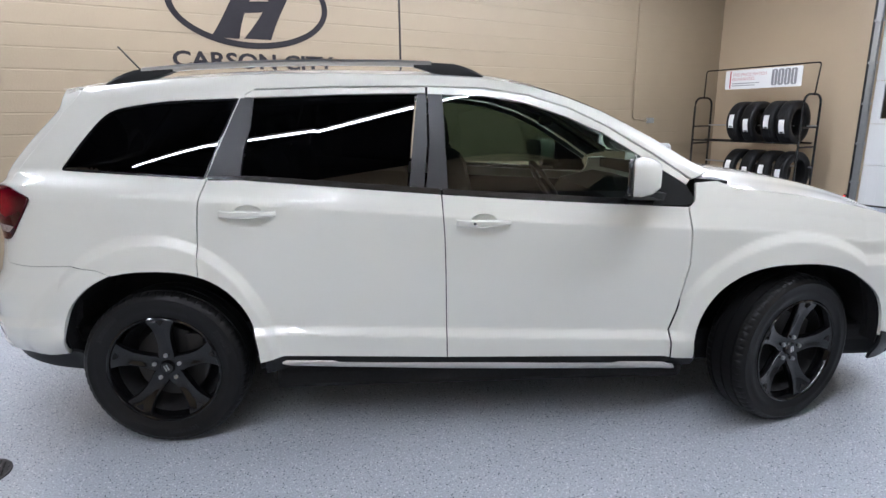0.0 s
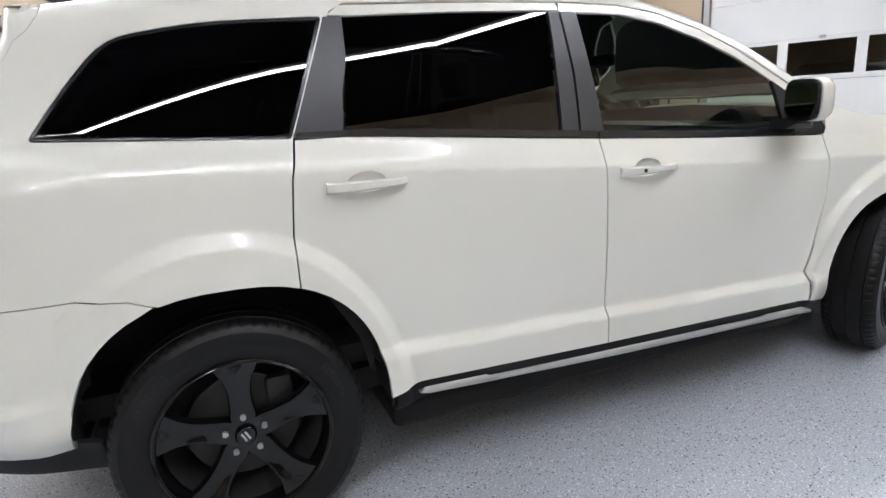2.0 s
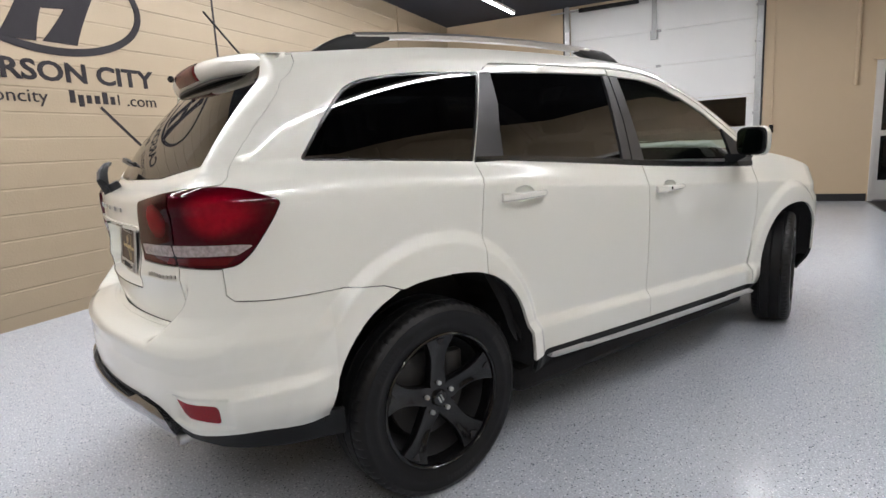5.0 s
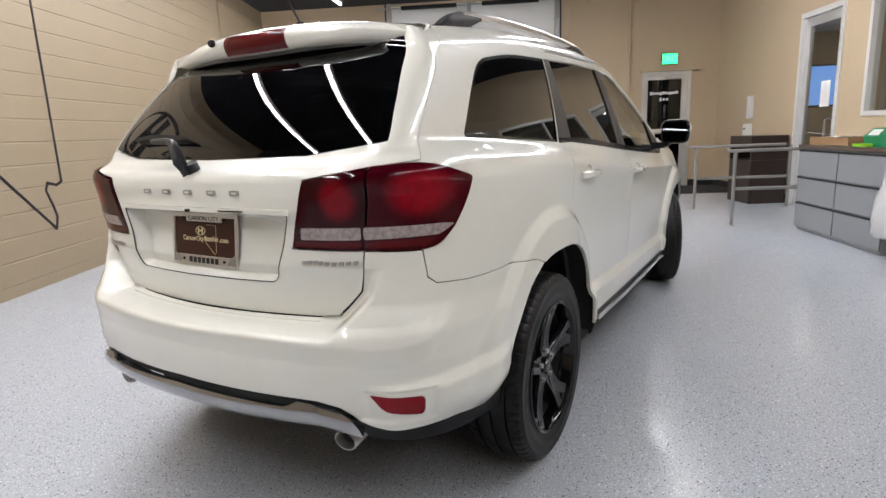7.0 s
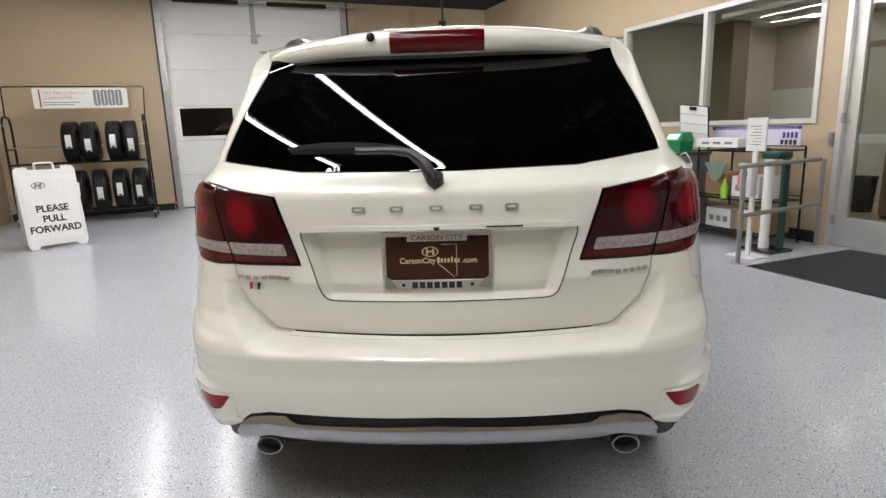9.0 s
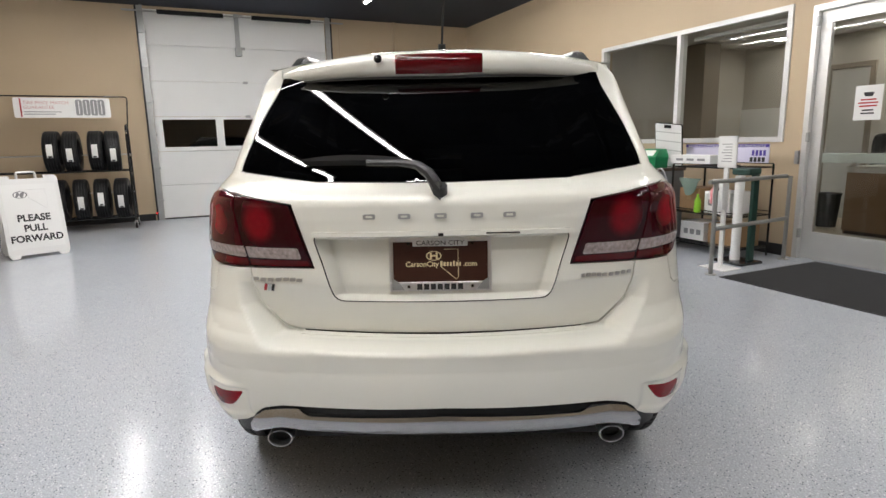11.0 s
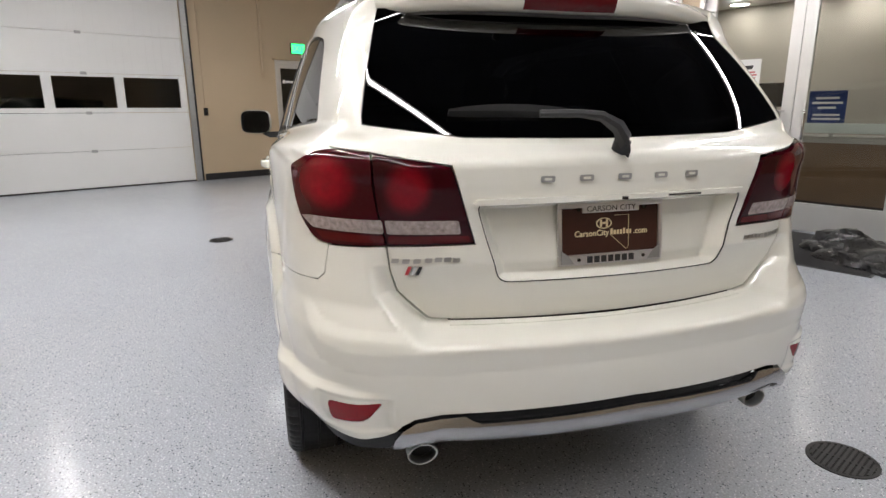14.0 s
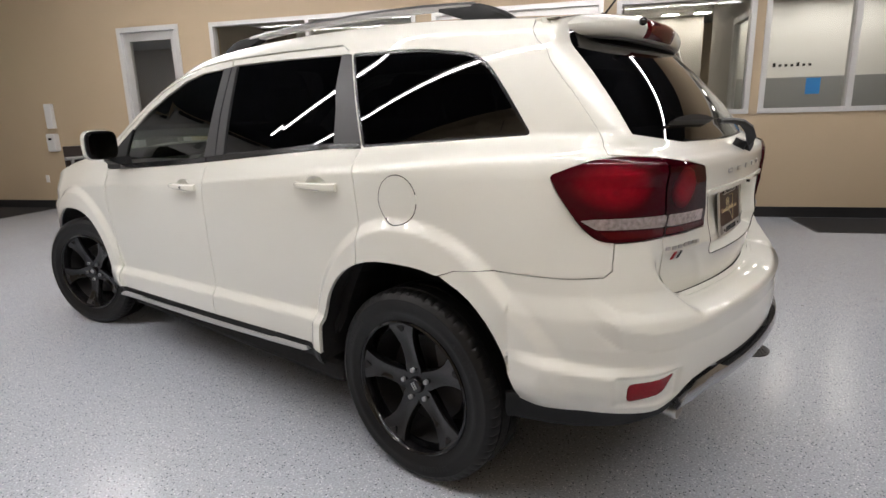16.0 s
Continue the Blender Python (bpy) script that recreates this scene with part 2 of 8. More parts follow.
DEEPBLUE = mat("deep_blue_print", (0.012, 0.035, 0.16), 0.4, var=0.08)
WOODBROWN = mat("brown_wood_laminate", (0.20, 0.125, 0.07), 0.45, var=0.18, scale=5)
OFFICETOP = mat("pale_laminate", (0.50, 0.50, 0.48), 0.35, var=0.04)
GREYCAB = mat("grey_enamelled_steel", (0.225, 0.235, 0.25), 0.42, var=0.03, fine=300)
CARDBOARD = mat("brown_cardboard", (0.33, 0.20, 0.10), 0.75, var=0.1, scale=20)
GREENBOX = mat("green_plastic", (0.005, 0.20, 0.075), 0.35, var=0.08)
LIME = mat("lime_plastic", (0.25, 0.55, 0.03), 0.4, var=0.06)
PURPLE = mat("purple_print", (0.055, 0.03, 0.26), 0.5, var=0.08)
LILAC = mat("lilac_board", (0.62, 0.60, 0.74), 0.55, var=0.04)
BROWNDARK = mat("dark_brown_laminate", (0.028, 0.017, 0.014), 0.40, var=0.25, scale=8)
MESHBLACK = mat("black_mesh_fabric", (0.02, 0.02, 0.022), 0.8, var=0.2, fine=400, bump=0.4)
BAGPLASTIC = film_plastic("cloudy_plastic_bag", (0.72, 0.73, 0.74), 0.55)
PINK = mat("pink_liquid", (0.62, 0.24, 0.26), 0.3, var=0.08)
DARKGREENP = mat("dark_green_steel", (0.012, 0.05, 0.038), 0.4, var=0.1)
SEATC = mat("dark_cloth", (0.020, 0.020, 0.022), 0.9, var=0.2, fine=300, bump=0.4)
CASTIRON = mat("dark_cast_iron", (0.05, 0.05, 0.052), 0.5, metal=0.6, var=0.2)
BLACKFILM = mat("black_plastic_film", (0.012, 0.012, 0.013), 0.28, var=0.2, bump=0.3)
MESHSEE = glass("see_through_mesh", (0.35, 0.35, 0.35), 0.5, 0.2)
PALEYELLOW = mat("pale_yellow_plastic", (0.55, 0.44, 0.16), 0.45, var=0.06)
BROWNTAPE = mat("brown_tape", (0.36, 0.24, 0.12), 0.3, var=0.05)
CLOTHGREEN = mat("grey_green_cloth", (0.16, 0.22, 0.19), 0.9, var=0.1, bump=0.3)
BROWNTOP = mat("dark_walnut_laminate", (0.075, 0.050, 0.036), 0.4, var=0.2, scale=7)
STEELGREY = mat("grey_painted_steel_tube", (0.30, 0.30, 0.29), 0.40, metal=0.45, var=0.06)
PAPERGREY = mat("pale_grey_print", (0.48, 0.48, 0.48), 0.7, var=0.05)
FLOOR = floor_material()


# ---- building helpers ----
def mesh_object(name, verts, faces, material, parent=None, smooth_shade=False, matrix=None, label=""):
    me = bpy.data.meshes.new(name)
    me.from_pydata([tuple(v) for v in verts], [], [tuple(f) for f in faces])
    me.materials.append(material)
    if smooth_shade:
        me.polygons.foreach_set("use_smooth", [True] * len(me.polygons))
    me.update()
    ob = new(name, me)
    if parent is not None:
        ob.parent = parent
    if matrix is not None:
        ob.matrix_basis = matrix
    return tagged(ob, label)


def part(name, bm, material, parent=None, label="", smooth_shade=False, matrix=None):
    me = bpy.data.meshes.new(name)
    bmesh.ops.recalc_face_normals(bm, faces=bm.faces)
    bm.to_mesh(me)
    bm.free()
    me.materials.append(material)
    if smooth_shade:
        me.polygons.foreach_set("use_smooth", [True] * len(me.polygons))
        me.set_sharp_from_angle(angle=radians(38))
    ob = new(name, me)
    if parent is not None:
        ob.parent = parent
    if matrix is not None:
        ob.matrix_basis = matrix
    return tagged(ob, label)


def box(bm, lo, hi, bevel=0.0, m=None):
    """Adds a box from lo to hi, with rounded edges if asked."""
    r = bmesh.ops.create_cube(bm, size=1)
    vs = r["verts"]
    c, d = [(a + b) / 2 for a, b in zip(lo, hi)], [b - a for a, b in zip(lo, hi)]
    for v in vs:
        v.co = Vector([c[i] + v.co[i] * d[i] for i in range(3)])
        if m is not None:
            v.co = m @ v.co
    if bevel:
        es = list({e for v in vs for e in v.link_edges})
        bmesh.ops.bevel(bm, geom=es, offset=bevel, segments=2, affect="EDGES", profile=0.5)
    return bm


def boxes(*items, bevel=0.0):
    bm = bmesh.new()
    for lo, hi in items:
        box(bm, lo, hi, bevel)
    return bm


def rod(bm, a, b, r, seg=12, caps=True):
    a, b = Vector(a), Vector(b)
    d = b - a
    q = d.to_track_quat("Z", "Y").to_matrix().to_4x4()
    bmesh.ops.create_cone(bm, cap_ends=caps, segments=seg, radius1=r, radius2=r, depth=d.length, matrix=Matrix.Translation((a + b) / 2) @ q)
    return bm


def tube(points, r, seg=10, closed=False):
    """A bent round tube through points."""
    bm = bmesh.new()
    pts = [Vector(p) for p in points]
    rings, up = [], Vector((0, 0, 1))
    for i, p in enumerate(pts):
        a, b = pts[i - 1] if i else p, pts[i + 1] if i + 1 < len(pts) else p
        d = (b - a).normalized()
        side = d.cross(up)
        if side.length < 0.05:
            side = d.cross(Vector((1, 0, 0)))
        side.normalize()
        w = side.cross(d).normalized()
        rings.append([bm.verts.new(p + r * (math.cos(k * math.tau / seg) * side + math.sin(k * math.tau / seg) * w)) for k in range(seg)])
    for A, B in zip(rings, rings[1:]):
        for k in range(seg):
            bm.faces.new((A[k], A[(k + 1) % seg], B[(k + 1) % seg], B[k]))
    bm.faces.new(rings[0])
    bm.faces.new(rings[-1])
    return bm


def arc_path(points, radius, n=5):
    """Rounds the corners of a polyline."""
    pts = [Vector(p) for p in points]
    out = [pts[0]]
    for a, b, c in zip(pts, pts[1:], pts[2:]):
        u, v = (a - b).normalized(), (c - b).normalized()
        k = min(radius, (a - b).length / 2, (c - b).length / 2)
        for i in range(n + 1):
            t = i / n
            out.append((1 - t) ** 2 * (b + u * k) + 2 * t * (1 - t) * b + t * t * (b + v * k))
    return out + [pts[-1]]


def loft(sections, closed=True, caps=True):
    bm = bmesh.new()
    rings = [[bm.verts.new(p) for p in s] for s in sections]
    n = len(rings[0])
    for A, B in zip(rings, rings[1:]):
        for k in range(n if closed else n - 1):
            bm.faces.new((A[k], A[(k + 1) % n], B[(k + 1) % n], B[k]))
    if caps and closed:
        bm.faces.new(rings[0])
        bm.faces.new(rings[-1])
    return bm


def lathe(profile, seg=48, axis="y"):
    """Turns (radius, along) pairs round an axis."""
    bm = bmesh.new()
    rings = []
    for r, a in profile:
        ring = []
        for k in range(seg):
            c, s = r * math.cos(k * math.tau / seg), r * math.sin(k * math.tau / seg)
            ring.append(bm.verts.new((c, a, s) if axis == "y" else (c, s, a)))
        rings.append(ring)
    for A, B in zip(rings, rings[1:]):
        for k in range(seg):
            bm.faces.new((A[k], A[(k + 1) % seg], B[(k + 1) % seg], B[k]))
    return bm


def prism(outline, depth, plane="xz"):
    """A flat outline given thickness."""
    bm = bmesh.new()
    put = {"xz": lambda a, b, d: (a, d, b), "xy": lambda a, b, d: (a, b, d), "yz": lambda a, b, d: (d, a, b)}[plane]
    A = [bm.verts.new(put(a, b, depth[0])) for a, b in outline]
    B = [bm.verts.new(put(a, b, depth[1])) for a, b in outline]
    n = len(A)
    bm.faces.new(A)
    bm.faces.new(B)
    for k in range(n):
        bm.faces.new((A[k], A[(k + 1) % n], B[(k + 1) % n], B[k]))
    return bm


def empty(name, matrix, label, category, group="", kind=""):
    ob = new(name)
    ob.empty_display_size = 0.1
    ob.matrix_basis = matrix
    return tagged(ob, label, category, group, kind)


def words(name, text, size, material, parent, matrix, depth=0.001, align="CENTER", label="", wide=1.0, bold=0.0):
    """Lettering as a mesh."""
    cu = bpy.data.curves.new(name, "FONT")
    cu.body, cu.size, cu.extrude, cu.align_x, cu.align_y = text, size, depth, align, "CENTER"
    cu.resolution_u, cu.offset = 3, bold
    tmp = bpy.data.objects.new(name, cu)
    scene.collection.objects.link(tmp)
    bpy.context.view_layer.update()
    me = bpy.data.meshes.new_from_object(tmp.evaluated_get(bpy.context.evaluated_depsgraph_get()))
    bpy.data.objects.remove(tmp)
    me.transform(Matrix.Diagonal((wide, 1, 1, 1)))
    me.materials.clear()
    me.materials.append(material)
    ob = new(name, me)
    ob.parent = parent
    ob.matrix_basis = matrix
    return tagged(ob, label)


def pane(name, lo, hi, material, parent, towards):
    """A sheet of glass with its gloss on the face towards the bay."""
    ob = part(name, boxes((lo, hi)), material, parent)
    ob.data.materials.append(CLEARBACK)
    for p in ob.data.polygons:
        p.material_index = 0 if p.normal.dot(Vector(towards)) > 0.9 else 1
    return ob


# ---- the room ----
def room_box(name, lo, hi, material, label, category, parent=None, bevel=0.0, kind="structure"):
    ob = part(name, boxes((lo, hi), bevel=bevel), material, parent, matrix=None if parent else ROOM)
    if parent is None:
        tagged(ob, label, category, kind=kind)
    return ob


def wall_with_holes(name, along, a0, a1, plane, thick, z1, holes, material, label):
    """A wall along u or v with openings (a, b, z0, z1) cut through."""
    bm = bmesh.new()
    xs = sorted({a0, a1, *[h[0] for h in holes], *[h[1] for h in holes]})
    zs = sorted({0.0, z1, *[h[2] for h in holes], *[h[3] for h in holes]})
    for p, q in zip(xs, xs[1:]):
        for r, s in zip(zs, zs[1:]):
            mid, mz = (p + q) / 2, (r + s) / 2
            if any(h[0] < mid < h[1] and h[2] < mz < h[3] for h in holes):
                continue
            lo, hi = (p, min(plane, plane + thick), r), (q, max(plane, plane + thick), s)
            if along == "v":
                lo, hi = (min(plane, plane + thick), p, r), (max(plane, plane + thick), q, s)
            box(bm, lo, hi)
    bmesh.ops.remove_doubles(bm, verts=bm.verts, dist=0.0005)
    seen = {}
    for f in list(bm.faces):
        seen.setdefault(tuple(round(c, 3) for c in f.calc_center_median()), []).append(f)
    bmesh.ops.delete(bm, geom=[f for fs in seen.values() if len(fs) > 1 for f in fs], context="FACES_ONLY")
    return tagged(part(name, bm, material, matrix=ROOM), label, "wall", kind="structure")


floor = tagged(part("floor", boxes(((BACK, OFFICE - 4.5, -0.1), (FRONT + 6, LEFT + 1.0, 0.0))), FLOOR, matrix=ROOM), "blue-grey epoxy flake floor with a glossy clear coat", "floor", kind="structure")
ceiling = tagged(part("ceiling", boxes(((BACK, OFFICE - 4.5, HIGH), (FRONT + 6, LEFT + 1.0, HIGH + 0.1))), CEILDARK, matrix=ROOM), "dark navy painted ceiling deck above the bay", "ceiling", kind="structure")
GAR = (-1.22, 2.03, 0.0, 3.78)
EXITD = (-3.88, -2.94, 0.0, 2.26)
wall_front = wall_with_holes("wall_front", "v", OFFICE - 4.5, LEFT + 1.0, FRONT, 0.2, HIGH, [GAR, EXITD], TAN, "tan painted wall around a white overhead door")
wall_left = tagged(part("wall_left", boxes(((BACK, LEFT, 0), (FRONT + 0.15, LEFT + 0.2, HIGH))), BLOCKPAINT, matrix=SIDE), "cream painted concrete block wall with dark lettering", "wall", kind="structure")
D2 = (4.20, 5.25, 0.0, 2.70)
OWIN = (0.68, 3.64, 1.30, 2.64)
GDOOR = (-1.72, 0.42, 0.0, 2.62)
WIN2 = (-3.37, -1.92, 1.28, 2.55)
WIN3 = (-5.4, -3.56, 1.28, 2.55)
wall_office = wall_with_holes("wall_office", "u", BACK, FRONT, OFFICE, -0.15, HIGH, [D2, OWIN, GDOOR, WIN2, WIN3], TAN, "tan painted office wall with glazed doors and windows")
room_box("wall_back", (BACK - 0.2, OFFICE - 4.5, 0), (BACK, LEFT + 0.2, HIGH), TAN, "plain tan wall closing the bay", "wall")
room_box("wall_office_back", (BACK, OFFICE - 4.7, 0), (FRONT + 6, OFFICE - 4.5, HIGH), TAN, "plain tan wall at the back of the offices", "wall")

# ---- lamps: long LED strips under the ceiling ----
LED = glow("led_diffuser", (1.0, 0.985, 0.965), LAMP_STRENGTH)
strip = empty("strip_light", ROOM @ pose(-5.0, -2.4, 0), "white linear LED strip light under the dark ceiling", "light", "ceiling strip lights")
part("housing", boxes(((-1.999, -0.045, HIGH - 0.20), (1.999, 0.045, HIGH - 0.155)), bevel=0.008), WHITEPLASTIC, strip)
part("diffuser", boxes(((-1.998, -0.017, HIGH - 0.2135), (1.998, 0.017, HIGH - 0.2015))), LED, strip)
for wx in (-1.5, 1.5):
    part("suspension_wire", boxes(((wx - 0.004, -0.004, HIGH - 0.16), (wx + 0.004, 0.004, HIGH))), GREYSTEEL, strip)
for v, us in ((-2.4, (-5.0, -1.0, 3.0)), (1.75, (-3.45, 0.55, 4.55)), (2.76, (-2.9, 1.1, 5.1)), (-1.36, (4.0,))):
    for u in us:
        if (u, v) != (-5.0, -2.4):
            copy_thing(strip, ROOM @ pose(u, v, 0))


# ---- the car's skin: half of it, as a sheet over (s, z) ----
def pchip(zk, yk, z):
    """Monotone cubic through knots (n, K), one row a point."""
    h, d = np.diff(zk, axis=1), np.diff(yk, axis=1)
    m = d / h
    g = np.zeros_like(yk)
    a, b = m[:, :-1], m[:, 1:]
    wa, wb = 2 * h[:, 1:] + h[:, :-1], h[:, 1:] + 2 * h[:, :-1]
    ok = a * b > 0
    g[:, 1:-1] = np.where(ok, (wa + wb) / (wa / np.where(ok, a, 1) + wb / np.where(ok, b, 1)), 0)
    g[:, 0], g[:, -1] = m[:, 0], m[:, -1]
    i = np.clip((z[:, None] >= zk).sum(1) - 1, 0, zk.shape[1] - 2)
    r = np.arange(len(z))
    hh = h[r, i]
    u = np.clip((z - zk[r, i]) / hh, -0.5, 1.5)
    y0, y1, g0, g1 = yk[r, i], yk[r, i + 1], g[r, i], g[r, i + 1]
    return ((1 + 2 * u) * (1 - u) ** 2 * y0 + u * (1 - u) ** 2 * hh * g0
            + u * u * (3 - 2 * u) * y1 + u * u * (u - 1) * hh * g1)


def spline(x, X, Y):
    """Natural cubic through knots, straight beyond them."""
    X, Y = np.array(X, float), np.array(Y, float)
    h, n = np.diff(X), len(X)
    A, b = np.eye(n), np.zeros(n)
    for i in range(1, n - 1):
        A[i, i - 1:i + 2] = h[i - 1], 2 * (h[i - 1] + h[i]), h[i]
        b[i] = 6 * ((Y[i + 1] - Y[i]) / h[i] - (Y[i] - Y[i - 1]) / h[i - 1])
    M = np.linalg.solve(A, b)
    xc = np.clip(x, X[0], X[-1])
    i = np.clip(np.searchsorted(X, xc) - 1, 0, n - 2)
    a, c = (X[i + 1] - xc) / h[i], (xc - X[i]) / h[i]
    y = a * Y[i] + c * Y[i + 1] + ((a ** 3 - a) * M[i] + (c ** 3 - c) * M[i + 1]) * h[i] ** 2 / 6
    s0 = (Y[1] - Y[0]) / h[0] - h[0] * M[1] / 6
    s1 = (Y[-1] - Y[-2]) / h[-1] + h[-1] * M[-2] / 6
    return y + np.where(x < X[0], (x - X[0]) * s0, 0) + np.where(x > X[-1], (x - X[-1]) * s1, 0)


def smooth(a, b, v):
    u = np.clip((v - a) / (b - a), 0, 1)
    return u * u * (3 - 2 * u)


def ramp(v, e=0.1):
    """0 below 0, 1 above 1, straight between, with rounded bends."""
    return 0.5 * (1 + np.sqrt(v * v + e * e) - np.sqrt((v - 1) ** 2 + e * e))


XC, YC = -1.85, 0.50          # where the rear corner meets the flank and, below the glass, the rear
CORNER_Z, CORNER_Y = (0.0, 1.10, 1.17, 1.23, 1.27, 1.56, 1.7), (0.50, 0.50, 0.575, 0.64, 0.642, 0.555, 0.53)
CURVE_Z, CURVE_K = (0.45, 0.72, 0.80, 1.10), (0.28, 0.27, 0.30, 0.13)
ROUND_Z, ROUND_K = (0.46, 0.58, 0.645, 0.75, 0.95, 1.2, 1.3, 1.5), (0.085, 0.085, 0.10, 0.063, 0.021, 0.01, 0.02, 0.03)
XF, YF = 1.75, 0.45           # the same at the front
BELT_X, BELT_Z = (-1.95, -1.78, -1.17, -0.19, 0.88, 1.30, 1.75), (1.262, 1.251, 1.211, 1.129, 1.058, 1.03, 0.97)
EDGE_X, EDGE_Z = (-1.95, -1.82, -1.39, -0.62, -0.11, 0.14, 0.39, 0.77, 1.05, 1.4, 1.75), (1.585, 1.595, 1.63, 1.65, 1.632, 1.606, 1.54, 1.36, 1.20, 1.13, 1.03)
AXLE = 1.445
ARCHES = ((-1.437, 0.43, 0.463), (1.42, 0.455, 0.428))   # middle, half length, height
FLARES = ((-1.437, 0.555, 0.50, 0.60), (1.42, 0.575, 0.54, 0.553))   # middle, lengths behind and ahead, height
REAR_Z = (0.30, 0.42, 0.50, 0.62, 0.690, 0.712, 0.746, 0.80, 0.90, 1.00, 1.08, 1.14, 1.165, 1.20, 1.25, 1.60)
REAR_X = (-2.335, -2.376, -2.398, -2.408, -2.403, -2.401, -2.391, -2.368, -2.323, -2.2955, -2.292, -2.291, -2.282, -2.232, -2.19, -1.88)


def flank(x, z, flares=True):
    zb, ze = spline(x, BELT_X, BELT_Z), spline(x, EDGE_X, EDGE_Z)
    ze = np.maximum(ze, zb + 0.10)
    zc = 0.5165 - 0.0415 * x
    zs = zb - 0.085
    zt = ze - np.minimum(0.055, (ze - zb) * 0.3)
    tb = -0.115 * np.clip((-0.2 - x) / 1.75, 0, 1.1) ** 2
    ts = -0.07 * np.clip((-1.3 - x) / 0.65, 0, 1.1) ** 1.9
    fr = smooth(0.9, 1.9, x)
    lean = np.clip((zt - zb) / 0.42, 0, 1)
    hg, tr = zt - zb, 0.029 * (np.clip(-1.2 - x, 0, 1) / 0.65) ** 2
    zk = np.stack([0 * x + 0.22, 0 * x + 0.36, 0 * x + 0.50, 0 * x + 0.56, 0 * x + 0.74, zs - 0.05, zs - 0.012, zs + 0.012, zb - 0.008, zb + 0.008, zb + 0.35 * hg, zb + 0.7 * hg, zt, ze], 1)
    yk = np.stack([0 * x + 0.80, 0 * x + 0.864, 0 * x + 0.871, 0 * x + 0.875, 0 * x + 0.886, 0.8925 + ts * 0.7, 0.8915 + ts * 0.9, 0.8835 + ts, 0.859 + tb, 0.853 + tb]
                  + [0.856 + tb - (lean * 0.165 + tr + tb * 0.35) * (0.78 * q + 0.22 * q * q) for q in (0.35, 0.7, 1.0)]
                  + [0.856 + tb - lean * 0.165 - tr - 0.045 - tb * 0.35], 1)
    q = np.clip((z - zb) / hg, 0, 1.4)
    r = np.clip((z - zt) / (ze - zt), 0, 1.3)
    side = 0.856 + tb - (lean * 0.165 + tr + tb * 0.35) * (0.78 * q + 0.22 * q * q) - 0.03 * r * r
    y = np.where(z > zb, side, pchip(zk, yk, z)) - 0.03 * fr
    y = y + 0.029 * ramp((zc - z) / 0.035) * smooth(1.0, 0.85, x) * smooth(-1.3, -1.2, x)
    if flares:
        for cx, back, ahead, b in FLARES:
            r = np.hypot((x - cx) / np.where(x < cx, back, ahead), (z - 0.365) / b)
            y = y + (0.026 * ramp((1.03 - r) / 0.07) + 0.010 * smooth(1.0, 0.75, r)) * smooth(0.25, 0.42, z) * smooth(-1.95, -1.74, x)
    y = y - 0.0194 * (np.clip(-1.2 - x, 0, 1) / 0.65) ** 2 - 0.05 * smooth(0.53, 0.40, z) * smooth(-1.55, -1.88, x)
    return y


def bezier(p0, p1, p2, p3, u):
    return (1 - u) ** 3 * p0 + 3 * u * (1 - u) ** 2 * p1 + 3 * u * u * (1 - u) * p2 + u ** 3 * p3


DENT_Z, DENT_D = (0.706, 0.740, 0.80, 0.90, 1.0), (0.0, 0.119, 0.075, 0.015, 0.0)


def dent(s, z):
    """How far the tailgate and its sill lie ahead of the bumper's corners."""
    a = np.abs(s)
    lip = np.interp(z, (0.70, 0.737, 0.748, 0.83, 0.89, 0.95), (0.485, 0.503, 0.512, 0.575, 0.594, 0.602))
    return np.interp(z, DENT_Z, DENT_D) * smooth(0.055, 0.0, a - lip)


def rear(y, z):
    n = len(z)
    x = pchip(np.tile(REAR_Z, (n, 1)), np.tile(REAR_X, (n, 1)), z)
    d = z - 1.385
    glazed = -2.09 + 0.838 * d + 0.869 * d * d + 0.19 * y * y * (1 + 1.57 * d) + 0.05 * y ** 4
    w = smooth(1.165, 1.215, z)
    x = (x + np.interp(z, CURVE_Z, CURVE_K) * y * y) * (1 - w) + glazed * w
    return np.where(x > -1.90, -1.90 + 0.03 * (1 - np.exp(-(x + 1.90) / 0.03)), x)


FRONT_Z, FRONT_X = (0.25, 0.45, 0.65, 0.85, 1.0, 1.2), (2.33, 2.40, 2.41, 2.38, 2.30, 2.15)


